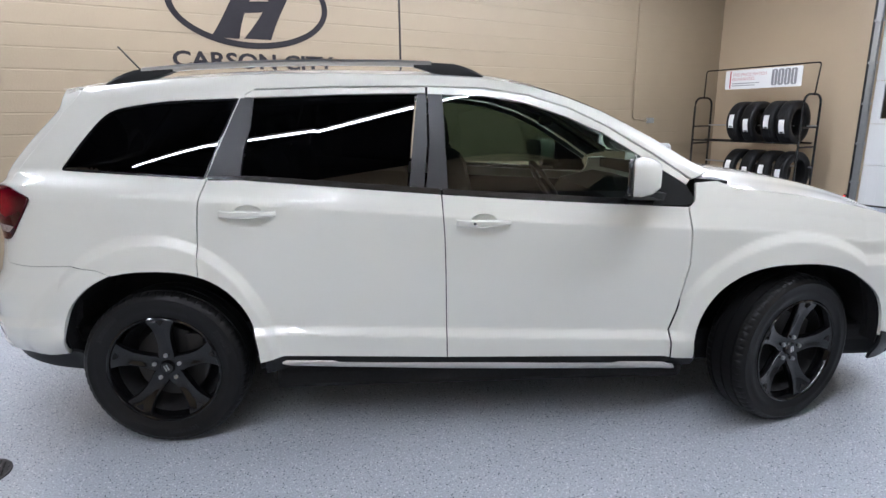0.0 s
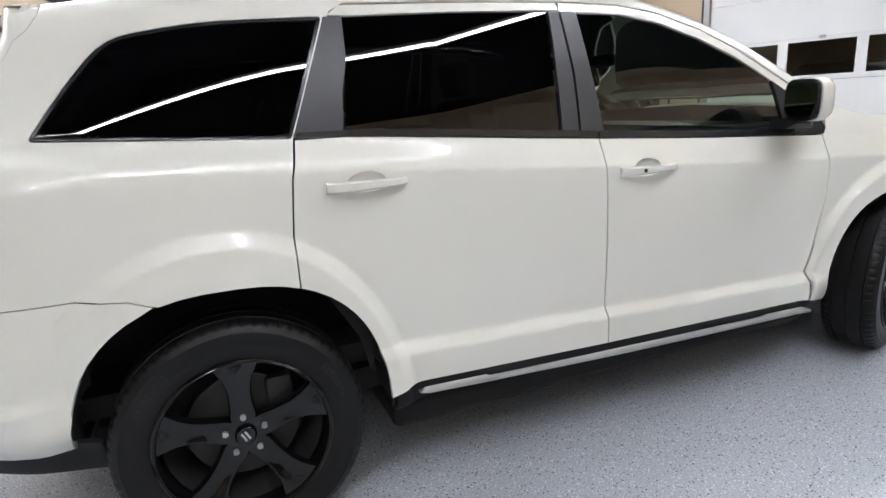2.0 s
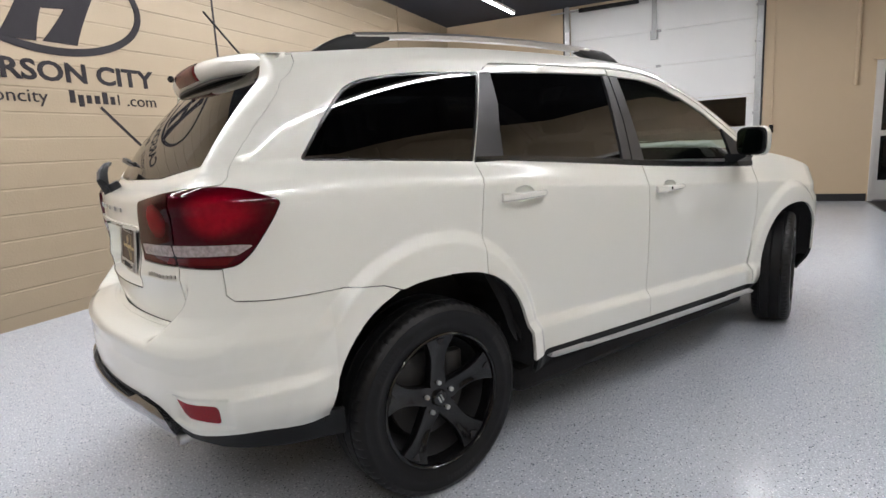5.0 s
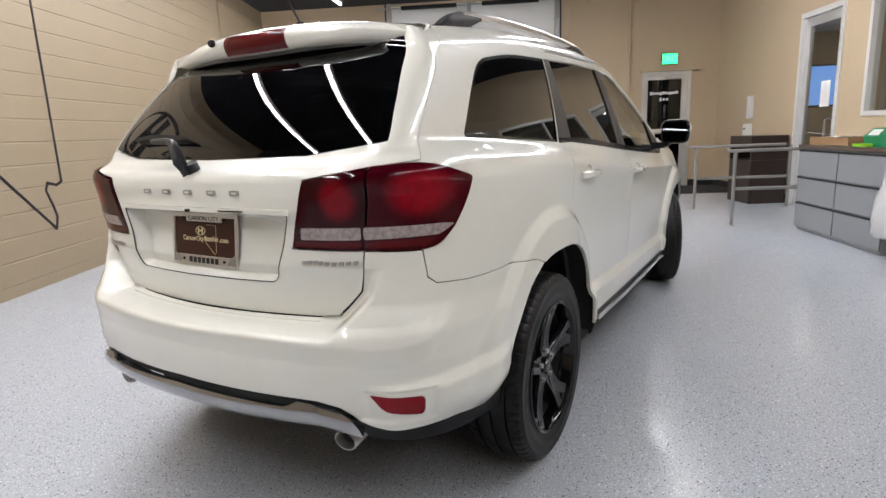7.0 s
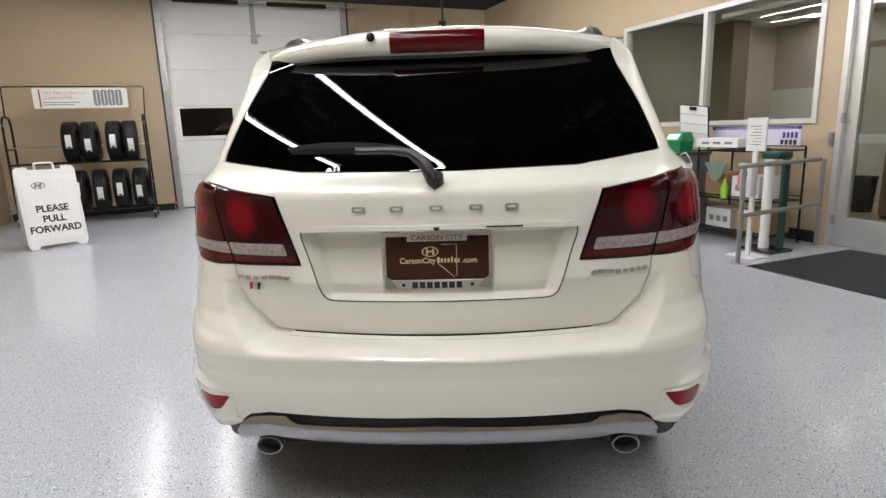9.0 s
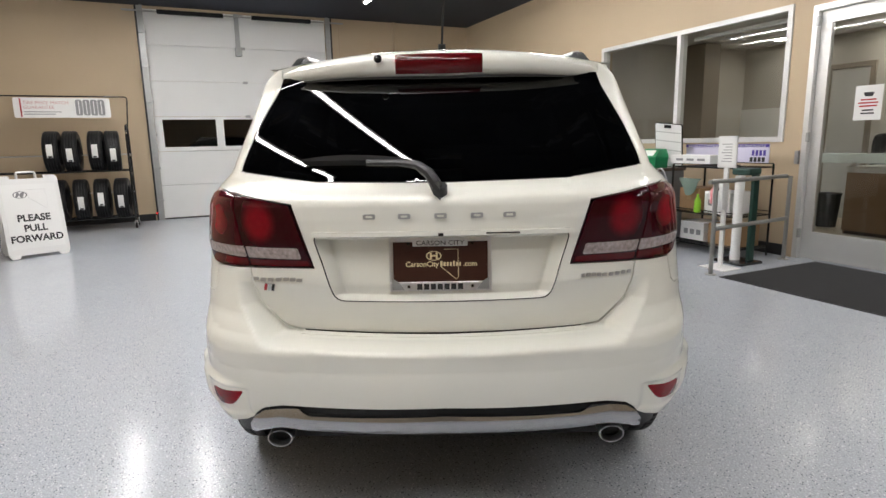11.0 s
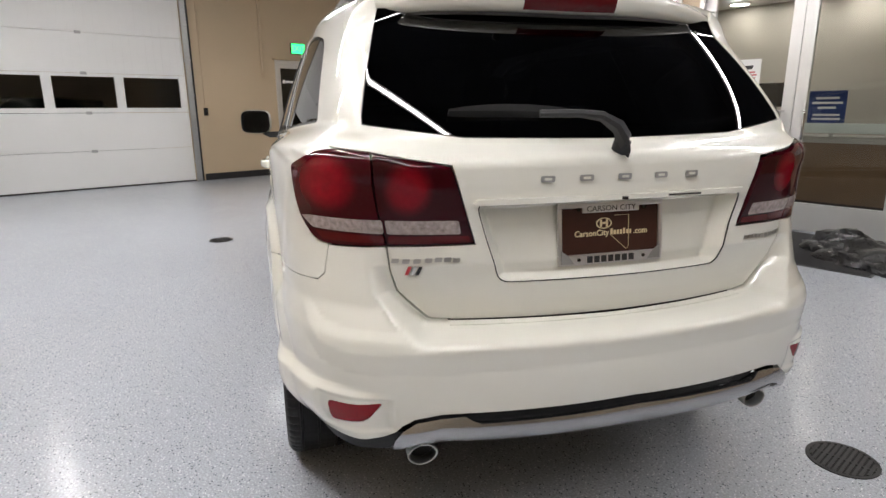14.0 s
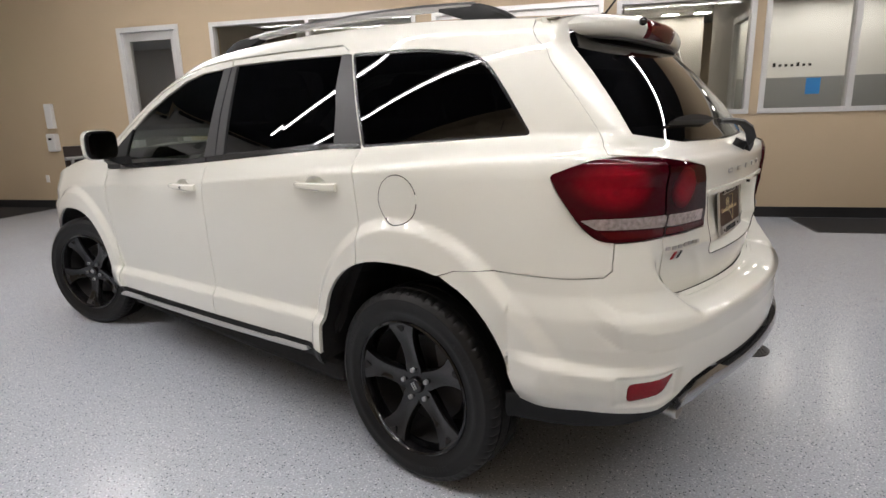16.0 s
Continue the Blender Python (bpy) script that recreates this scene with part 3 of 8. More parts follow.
def skin(s, z):
    """s: 0 to .5 the rear from the middle out (s = y), .5 to 1 the rear corner, from 1 the flank (x = s - 2.85)."""
    s, z = np.asarray(s, float), np.asarray(z, float)
    flip = np.where(s < 0, -1.0, 1.0)
    s = np.abs(s)
    n = len(s)
    x, y = np.zeros(n), np.zeros(n)
    yc = np.interp(z, CORNER_Z, CORNER_Y)
    a = s <= yc
    y[a], x[a] = s[a], rear(s[a], z[a])
    send = 1 + XF - XC
    b = (s > yc) & (s < 1)
    if b.any():
        zz, cy = z[b], yc[b]
        u = (s[b] - cy) / (1 - cy)
        o = np.ones(len(zz))
        x0, y3 = rear(cy, zz), flank(o * XC, zz)
        e = 0.004
        kx = (flank(o * XC + 0.05, zz, False) - flank(o * XC, zz, False)) / 0.05
        ky = (x0 - rear(cy - e, zz)) / e
        lx, ly = (XC - x0), (y3 - cy)
        kh = np.interp(zz, ROUND_Z, ROUND_K)
        x[b] = bezier(x0, x0 + ky * ly * (0.56 + kh), XC - lx * (0.50 + kh), XC * o, u)
        y[b] = bezier(cy, cy + ly * (0.56 + kh), y3 - kx * lx * (0.50 + kh), y3, u)
    near = s < 1
    x[near] += dent(s[near], z[near])
    c = (s >= 1) & (s <= send)
    x[c] = XC + s[c] - 1
    y[c] = flank(x[c], z[c])
    d = s > send
    if d.any():
        zz, u = z[d], np.clip((s[d] - send) / 0.9, 0, 1)
        o = np.ones(len(zz))
        y0, x3 = flank(o * XF, zz), np.interp(zz, FRONT_Z, FRONT_X)
        x[d] = bezier(XF * o, XF + 0.42 * o, x3, x3, u)
        y[d] = bezier(y0, y0 - 0.06, 0.55 * o, 0 * o, u)
    return np.stack([x, y * flip, z], 1)


def skin_normals(s, z):
    e = 1e-3
    s = np.asarray(s, float)
    du = skin(s + e, z) - skin(s - e, z)
    dv = skin(s, z + e) - skin(s, z - e)
    n = np.cross(du, dv)
    n /= np.maximum(np.linalg.norm(n, axis=1), 1e-9)[:, None]
    return -n

# ---- panels cut from the skin ----
from mathutils import geometry


def resample(poly, step=0.02):
    out = []
    for (a, b), (c, d) in zip(poly, poly[1:] + poly[:1]):
        n = max(1, int(math.hypot(c - a, d - b) / step))
        out += [(a + (c - a) * i / n, b + (d - b) * i / n) for i in range(n)]
    return np.array(out)


def rounded(poly, radius, n=4):
    """Rounds the corners of a closed outline; radius: one, or one for each corner."""
    out, m = [], len(poly)
    rs = radius if isinstance(radius, (list, tuple)) else [radius] * m
    for i in range(m):
        a, b, c = (Vector((*poly[(i + k) % m], 0)) for k in (-1, 0, 1))
        k = min(rs[i], (a - b).length * 0.45, (c - b).length * 0.45)
        if k < 0.003:
            out.append((b.x, b.y))
            continue
        p, q = b + (a - b).normalized() * k, b + (c - b).normalized() * k
        for j in range(n + 1):
            t = j / n
            v = (1 - t) ** 2 * p + 2 * t * (1 - t) * b + t * t * q
            out.append((v.x, v.y))
    return out


def inside(poly, pts):
    x, y = pts[:, 0], pts[:, 1]
    hit = np.zeros(len(pts), bool)
    for (x0, y0), (x1, y1) in zip(poly, np.roll(poly, -1, axis=0)):
        if y0 != y1:
            c = (y0 > y) != (y1 > y)
            hit ^= c & (x < (x1 - x0) * (y - y0) / (y1 - y0) + x0)
    return hit


def shrink(poly, by):
    """Moves a closed outline inwards."""
    a, b = np.roll(poly, 1, axis=0), np.roll(poly, -1, axis=0)
    d = b - a
    d /= np.maximum(np.linalg.norm(d, axis=1), 1e-9)[:, None]
    n = np.stack([-d[:, 1], d[:, 0]], 1)
    area = np.sum(poly[:, 0] * b[:, 1] - b[:, 0] * poly[:, 1])
    return poly + n * by * (1 if area > 0 else -1)


def flat_mesh(poly, holes, step):
    """Triangles over an outline with holes, in the plane."""
    loops = [poly, *holes]
    pts, edges = [], []
    for lp in loops:
        k = len(pts)
        pts += [tuple(p) for p in lp]
        edges += [(k + i, k + (i + 1) % len(lp)) for i in range(len(lp))]
    lo, hi = poly.min(0), poly.max(0)
    gx, gy = np.meshgrid(np.arange(lo[0] + step / 2, hi[0], step), np.arange(lo[1] + step / 2, hi[1], step))
    g = np.stack([gx.ravel(), gy.ravel()], 1)
    ok = inside(poly, g)
    for h in holes:
        ok &= ~inside(h, g)
    g = g[ok]
    rim = np.concatenate(loops)
    if len(g):
        far = np.array([np.min(np.sum((rim - p) ** 2, axis=1)) for p in g]) > (0.45 * step) ** 2
        g = g[far]
    vs, es, fs, _, _, _ = geometry.delaunay_2d_cdt([Vector(p) for p in pts] + [Vector(p) for p in g], edges, [], 0, 1e-6)
    vs = np.array([tuple(v) for v in vs])
    tri = np.array([(f[0], f[i], f[i + 1]) for f in fs for i in range(1, len(f) - 1)])
    c = vs[tri].mean(1)
    ok = inside(poly, c)
    for h in holes:
        ok &= ~inside(h, c)
    return vs, tri[ok]


def cut(name, poly, material, parent, side, holes=(), step=0.035, gap=0.002, off=0.0, thick=0.014, surface=None, label="", bulge=None, fine=0.018):
    """A panel: the part of the skin inside an outline, with a returned edge all round."""
    place, norm = surface or (skin, skin_normals)
    poly = shrink(resample(list(map(tuple, poly)), fine), gap)
    holes = [shrink(resample(list(map(tuple, h)), fine), -gap) for h in holes]
    vs, tri = flat_mesh(poly, holes, step)
    a, b = vs[:, 0], vs[:, 1]
    p, n = place(a, b), norm(a, b)
    p = p + n * off
    if bulge is not None:
        def risen(a, b):
            return place(a, b) + norm(a, b) * bulge(a, b)[:, None]
        e = 1.5e-3
        p = risen(a, b) + n * off
        w = np.cross(risen(a + e, b) - risen(a - e, b), risen(a, b + e) - risen(a, b - e))
        w /= np.maximum(np.linalg.norm(w, axis=1), 1e-12)[:, None]
        n = w * np.where((w * n).sum(1) < 0, -1.0, 1.0)[:, None]
    count = {}
    for a, b, c in tri:
        for e in ((a, b), (b, c), (c, a)):
            count[e] = count.get(e, 0) + 1
    rim = [e for e in count if (e[1], e[0]) not in count]
    ids = sorted({i for e in rim for i in e})
    k, m = len(p), len(ids)
    at = {v: i for i, v in enumerate(ids)}
    lat = np.zeros((m, 3))
    for a, b in rim:
        w = np.cross(p[b] - p[a], n[a])
        lat[at[a]] += w
        lat[at[b]] += w
    lat /= np.maximum(np.linalg.norm(lat, axis=1), 1e-9)[:, None]
    if np.sum(n[tri[:, 0]] * np.cross(p[tri[:, 1]] - p[tri[:, 0]], p[tri[:, 2]] - p[tri[:, 0]])) < 0:
        tri = tri[:, ::-1]
        rim = [(b, a) for a, b in rim]
        lat = -lat
    verts = np.concatenate([p, p[ids], p[ids] - n[ids] * thick])
    norms = np.concatenate([n, lat, lat])
    faces = [tuple(t) for t in tri] + [(k + at[b], k + at[a], k + m + at[a], k + m + at[b]) for a, b in rim]
    if side < 0:
        verts, norms = verts * (1, -1, 1), norms * (1, -1, 1)
        faces = [f[::-1] for f in faces]
    me = bpy.data.meshes.new(name)
    me.from_pydata(verts.tolist(), [], [tuple(int(i) for i in f) for f in faces])
    me.materials.append(material)
    me.polygons.foreach_set("use_smooth", [True] * len(me.polygons))
    me.normals_split_custom_set_from_vertices(norms.tolist())
    ob = new(name, me)
    ob.parent = parent
    return tagged(ob, label)


def belt(s, up=0.0):
    return float(spline(s - 2.85, BELT_X, BELT_Z)) + up


def edge(s, up=0.0):
    return float(spline(s - 2.85, EDGE_X, EDGE_Z)) + up


def arch(cx, a, b, z0, z1, n=26, cz=0.365):
    """Points of a wheel arch, from its front foot over the top to its rear foot, in (s, z)."""
    out = []
    t0, t1 = math.asin(((z0 - cz) / b) ** 1.25), math.pi - math.asin(((z1 - cz) / b) ** 1.25)
    for i in range(n + 1):
        t = t0 + (t1 - t0) * i / n
        out.append((cx + 2.85 + a * math.copysign(abs(math.cos(t)) ** 0.8, math.cos(t)), cz + b * math.sin(t) ** 0.8))
    return out


REAR_ARCH = arch(*ARCHES[0], 0.40, 0.45)
FRONT_ARCH = arch(*ARCHES[1], 0.41, 0.43)
QG = rounded([(1.003, 1.247), (1.11, 1.385), (1.215, 1.50), (1.45, 1.536), (1.79, 1.546), (1.648, 1.207)], [0.02, 0.06, 0.09, 0.1, 0.012, 0.01])
LAMP = rounded([(0.456, 1.146), (0.648, 1.178), (0.77, 1.187), (0.855, 1.175), (0.925, 1.136), (0.885, 1.068), (0.83, 0.993), (0.785, 0.953), (0.735, 0.946), (0.594, 0.951), (0.395, 0.955)], [0.01, 0.05, 0.05, 0.04, 0.012, 0.05, 0.05, 0.03, 0.03, 0.02, 0.01])
HATCH = [(0.782, 1.192), (0.80, 1.247), (0.818, 1.31), (0.845, 1.37), (0.90, 1.43), (0.985, 1.484), (1.04, 1.528), (1.065, 1.565)]
LAMP_IN = rounded([(0.456, 1.146), (0.645, 1.178), (0.592, 0.951), (0.395, 0.955)], [0.01, 0.005, 0.005, 0.01])

REFL = rounded([(0.612, 0.557), (0.742, 0.548), (0.745, 0.489), (0.645, 0.507)], [0.01, 0.015, 0.015, 0.02])

# ---- the car ----
car = empty("car", Matrix(), "white five-door crossover car with black wheels and tinted glass", "car")


def roof_z(x, y):
    ze = spline(x, EDGE_X, EDGE_Z)
    w = np.maximum(flank(x, np.maximum(ze, spline(x, BELT_X, BELT_Z) + 0.1)), 0.3)
    q = np.clip(np.abs(y) / w, 0, 1)
    return ze + (0.052 - 0.012 * smooth(0.0, 0.9, x)) * (1 - q ** 2.3)


def roof_sheet():
    """Surface over (x, y) for the roof, windscreen and bonnet."""
    def place(x, q):
        ze = spline(x, EDGE_X, EDGE_Z)
        w = flank(x, np.maximum(ze, spline(x, BELT_X, BELT_Z) + 0.1))
        y = q * w
        return np.stack([x, y, roof_z(x, y)], 1)

    def norm(x, q):
        e = 1e-3
        n = np.cross(place(x + e, q) - place(x - e, q), place(x, q + e) - place(x, q - e))
        return n / np.maximum(np.linalg.norm(n, axis=1), 1e-9)[:, None]
    return place, norm


ROOFS = roof_sheet()
cut("roof", [(-1.80, -0.999), (0.12, -0.999), (0.20, -0.5), (0.235, 0), (0.20, 0.5), (0.12, 0.999), (-1.80, 0.999)], PAINT, car, 1, surface=ROOFS, step=0.04, fine=0.03, gap=0.0)
for side in (1, -1):
    cut("roof_corner", [(-1.862, 0.86), (-1.803, 0.86), (-1.803, 0.999), (-1.862, 0.999)], PAINT, car, side, surface=ROOFS, step=0.02, fine=0.015, gap=0.0, off=-0.001)
cut("windscreen", [(0.26, -0.90), (1.04, -0.90), (1.12, 0), (1.04, 0.90), (0.26, 0.90), (0.30, 0)], FRONTGLASS, car, 1, surface=ROOFS, step=0.06, fine=0.04, thick=0.005)
cut("windscreen_surround", [(0.125, -0.999), (1.03, -0.999), (1.03, -0.905), (0.255, -0.905), (0.30, 0), (0.255, 0.905), (1.03, 0.905), (1.03, 0.999), (0.125, 0.999), (0.24, 0)], GLOSSBLACK, car, 1, surface=ROOFS, step=0.05, fine=0.03, off=-0.003)


def bonnet_place(x, q):
    u = (x - 1.05) / 1.22
    w = 0.74 - 0.20 * u ** 2.2
    y = q * w
    z = 1.185 - 0.075 * u - 0.20 * u ** 2.4 - 0.060 * np.abs(q) ** 3 + 0.012 * smooth(0.75, 0.55, np.abs(q))
    return np.stack([x, y, z], 1)


def bonnet_norm(x, q):
    e = 1e-3
    n = np.cross(bonnet_place(x + e, q) - bonnet_place(x - e, q), bonnet_place(x, q + e) - bonnet_place(x, q - e))
    return n / np.linalg.norm(n, axis=1)[:, None]


cut("bonnet", [(1.10, -1), (2.20, -1), (2.27, -0.5), (2.29, 0), (2.27, 0.5), (2.20, 1), (1.10, 1), (1.16, 0)], PAINT, car, 1, surface=(bonnet_place, bonnet_norm), step=0.06, fine=0.04)
part("cowl", loft([[(x, -0.70, z) for x, z in ((1.0, 1.165), (1.16, 1.150), (1.16, 1.10), (1.0, 1.10))], [(x, 0, z) for x, z in ((1.05, 1.185), (1.20, 1.165), (1.20, 1.10), (1.05, 1.10))], [(x, 0.70, z) for x, z in ((1.0, 1.165), (1.16, 1.150), (1.16, 1.10), (1.0, 1.10))]]), CLAD, car)

def cup_outline(s, z):
    return [(s + 0.056 * math.cos(k * math.tau / 32), z + 0.006 + 0.029 * math.sin(k * math.tau / 32)) for k in range(32)]


for side in (1, -1):
    # rear quarter with the cant rail and windscreen pillar in one pressing
    top = [(s, edge(s)) for s in (1.075, 1.2, 1.46, 1.8, 2.2, 2.6, 2.74, 2.86, 2.99, 3.1, 3.24, 3.4, 3.62, 3.8, 3.88)]
    doorline = [(3.785, 1.175), (3.62, 1.285), (3.40, 1.418), (3.24, 1.494), (3.05, 1.552), (2.86, 1.582), (2.60, 1.592), (2.2, 1.592), (1.86, 1.585), (1.815, 1.56), (1.79, 1.50)]
    flankline = [(1.653, 1.205), (1.628, 1.10), (1.612, 0.95), (1.609, 0.80)]
    over = [p for p in REAR_ARCH if 1.245 < p[0] < 1.606 and p[1] > 0.6]
    low = [(1.18, 0.836), (1.06, 0.848), (0.87, 0.846), (0.775, 0.851), (0.752, 0.87), (0.742, 0.947)]
    lampside = [p for p in LAMP if p[0] > 0.745][::-1]
    cut("quarter_panel", HATCH + top + doorline + flankline + over + [(1.237, 0.814)] + low + lampside, PAINT, car, side, holes=[QG], step=0.0105, gap=0.001)
    cut("quarter_glass", shrink(resample(QG, 0.02), 0.007), PRIVACY, car, side, off=-0.004, thick=0.004, step=0.013, fine=0.012)
    ring = [tuple(p) for p in shrink(resample(QG, 0.02), 0.009)]
    cut("quarter_glass_seal", QG, GLOSSBLACK, car, side, holes=[ring], step=0.01, gap=0.0, off=-0.002)
    # doors
    door = cut("rear_door", [(1.656, 1.203), (1.8, belt(1.8)), (2.1, belt(2.1)), (2.4, belt(2.4)), (2.6585, belt(2.6585)), (2.6695, 0.95), (2.6728, 0.80), (2.6745, 0.390), (1.95, 0.418)] + [p for p in REAR_ARCH if p[0] > 1.615] + [(1.6115, 0.80), (1.6145, 0.95), (1.6305, 1.10)], PAINT, car, side, step=0.0105, gap=0.0012, holes=[cup_outline(1.835, 1.067)])
    fdoor = cut("front_door", [(2.6615, belt(2.6615)), (3.0, belt(3.0)), (3.4, belt(3.4)), (3.757, 1.056), (3.767, 0.95), (3.771, 0.80), (3.735, 0.60), (3.700, 0.487), (3.706, 0.362), (2.677, 0.390), (2.675, 0.80), (2.6715, 0.95)], PAINT, car, side, step=0.0105, gap=0.0012, holes=[cup_outline(2.840, 1.010)])
    # window frames and glass
    cut("door_frame", [(1.845, 1.580), (2.2, 1.588), (2.60, 1.588), (2.60, 1.560), (2.2, 1.556), (1.85, 1.546), (1.80, 1.548)], PAINT, door, side, step=0.02)
    cut("door_frame", [(2.607, 1.588), (2.86, 1.578), (3.05, 1.548), (3.24, 1.489), (3.40, 1.413), (3.62, 1.278), (3.775, 1.172), (3.755, 1.15), (3.60, 1.248), (3.39, 1.378), (3.22, 1.455), (3.04, 1.513), (2.86, 1.544), (2.607, 1.554)], PAINT, fdoor, side, step=0.02)
    cut("door_glass", [(1.85, 1.546), (2.2, 1.556), (2.553, 1.556), (2.53, 1.35), (2.512, 1.165), (1.80, 1.205), (1.825, 1.34)], PRIVACY, door, side, off=-0.006, thick=0.004, gap=0, step=0.016)
    cut("door_glass", [(2.676, 1.550), (2.86, 1.544), (3.04, 1.513), (3.22, 1.455), (3.39, 1.378), (3.53, 1.295), (3.585, 1.13), (2.69, 1.146)], FRONTGLASS, fdoor, side, off=-0.006, thick=0.004, gap=0, step=0.018)
    cut("pillar_trim", [(1.652, 1.212), (1.793, 1.546), (1.852, 1.549), (1.842, 1.42), (1.815, 1.33), (1.797, 1.207)], PILLAR, door, side, step=0.02, off=0.0005)
    cut("pillar_trim", [(2.520, 1.168), (2.540, 1.35), (2.562, 1.557), (2.603, 1.557), (2.604, 1.35), (2.585, 1.15)], PILLAR, door, side, step=0.02, off=0.0005, gap=0.001)
    cut("pillar_trim", [(2.592, 1.15), (2.611, 1.35), (2.609, 1.557), (2.674, 1.554), (2.680, 1.35), (2.688, 1.148)], PILLAR, fdoor, side, step=0.02, off=0.0005, gap=0.001)
    cut("belt_moulding", [(1.66, 1.207), (1.9, belt(1.9, 0.002)), (2.3, belt(2.3, 0.002)), (2.655, belt(2.655, 0.002)), (2.655, belt(2.655, 0.024)), (2.3, belt(2.3, 0.024)), (1.9, belt(1.9, 0.022)), (1.665, 1.222)], GLOSSBLACK, door, side, step=0.02, off=0.004, gap=0.0)
    cut("belt_moulding", [(2.665, belt(2.665, 0.002)), (3.0, belt(3.0, 0.002)), (3.4, belt(3.4, 0.002)), (3.60, belt(3.60, 0.002)), (3.60, belt(3.6, 0.026)), (3.4, belt(3.4, 0.026)), (3.0, belt(3.0, 0.026)), (2.665, belt(2.665, 0.024))], GLOSSBLACK, fdoor, side, step=0.02, off=0.004, gap=0.0)
    cut("mirror_sail", [(3.555, belt(3.555, 0.004)), (3.77, 1.062), (3.785, 1.085), (3.755, 1.148), (3.60, 1.246), (3.545, 1.283)], CLAD, fdoor, side, step=0.02, off=0.002, gap=0.0)
    # wing
    wing_top = [(4.60, 1.03), (4.40, 1.075), (4.20, 1.105), (4.0, 1.13), (3.90, 1.165)]
    cut("front_wing", [(3.80, 1.16), (3.79, 1.085), (3.7605, 1.052), (3.771, 0.95), (3.775, 0.80), (3.739, 0.60), (3.704, 0.487), (3.710, 0.361), (3.83, 0.340)] + FRONT_ARCH[::-1] + [(4.75, 0.70), (4.95, 0.72), (5.05, 0.85), (4.85, 0.95)] + wing_top, PAINT, car, side, step=0.012, gap=0.0012)
    cut("front_bumper", [(4.735, 0.43), (4.728, 0.52), (4.69, 0.63), (4.66, 0.685), (4.96, 0.71), (5.06, 0.84), (5.5, 0.84), (5.5, 0.30), (4.9, 0.36)], PAINT, car, side)
    cut("head_lamp", [(4.97, 0.73), (5.06, 0.845), (4.87, 0.945), (5.22, 0.92), (5.25, 0.78)], CLEARLENS, car, side)
    cut("front_air_dam", [(4.735, 0.425), (4.9, 0.352), (5.5, 0.292), (5.5, 0.20), (4.78, 0.235)], CLAD, car, side, off=-0.004)
    # sill
    cut("sill_cladding", [(1.862, 0.41), (1.90, 0.420), (2.4, 0.402), (2.7, 0.392), (3.4, 0.374), (3.70, 0.368), (3.845, 0.345), (3.845, 0.285), (3.72, 0.300), (2.69, 0.338), (2.0, 0.368), (1.92, 0.345), (1.86, 0.335)], CLAD, car, side, off=-0.006)
    rail = [(1.955, 0.406), (2.17, 0.397), (2.19, 0.389), (2.68, 0.372), (3.44, 0.346), (3.47, 0.351), (3.68, 0.343), (3.72, 0.330), (3.73, 0.318), (3.69, 0.308), (3.4, 0.318), (2.69, 0.345), (2.2, 0.367), (1.97, 0.381), (1.935, 0.392)]
    cut("sill_trim", rail, SILLSILVER, car, side, step=0.009, fine=0.012, off=0.010, thick=0.02, gap=0, bulge=lambda s, z: 0.012 * np.clip(1 - ((z - np.interp(s, (1.95, 2.69, 3.7), (0.392, 0.357, 0.325))) / 0.022) ** 2, 0, 1), label="satin silver sill strip")
    # tail lamp, outer half on the body, inner half on the hatch
    puff = lambda s, z: 0.007 * smooth(0.95, 1.03, z) * smooth(1.19, 1.13, z)
    outer = cut("tail_lamp", [(0.648, 1.178)] + [p for p in LAMP if p[0] > 0.66] + [(0.594, 0.951)], LENSOUT, car, side, step=0.012, off=0.003, bulge=puff, gap=0.0015, label="dark red tail lamp with round bulbs behind the lens")
    cut("reversing_lens", rounded([(0.604, 1.019), (0.80, 1.016), (0.835, 1.012), (0.79, 0.985), (0.599, 0.983)], 0.008), CLEARLENS, outer, side, step=0.012, off=0.0045, bulge=puff, gap=0, thick=0.004)
    cut("red_band", rounded([(0.599, 0.977), (0.783, 0.979), (0.757, 0.957), (0.597, 0.958)], 0.006), REDLENS, outer, side, step=0.012, off=0.0042, bulge=puff, gap=0, thick=0.004)
    hatchlamp = cut("hatch_lamp", LAMP_IN, LENSIN, car, side, step=0.012, off=0.003, bulge=puff, gap=0.0015)
    cut("clear_band", rounded([(0.437, 1.016), (0.598, 1.019), (0.592, 0.983), (0.430, 0.981)], 0.006), CLEARLENS, hatchlamp, side, step=0.012, off=0.0045, bulge=puff, gap=0, thick=0.004)
    cut("red_band", rounded([(0.410, 0.976), (0.590, 0.978), (0.588, 0.957), (0.405, 0.960)], 0.006), REDLENS, hatchlamp, side, step=0.012, off=0.0042, bulge=puff, gap=0, thick=0.004)
    cut("lower_cladding", [(1.035, 0.434), (0.99, 0.440), (0.91, 0.450), (0.82, 0.448), (0.70, 0.447), (0.62, 0.458), (0.585, 0.474), (0.575, 0.446), (0.62, 0.405), (0.73, 0.372), (0.90, 0.345), (1.05, 0.335)], CLAD, car, side, off=-0.004, step=0.02)
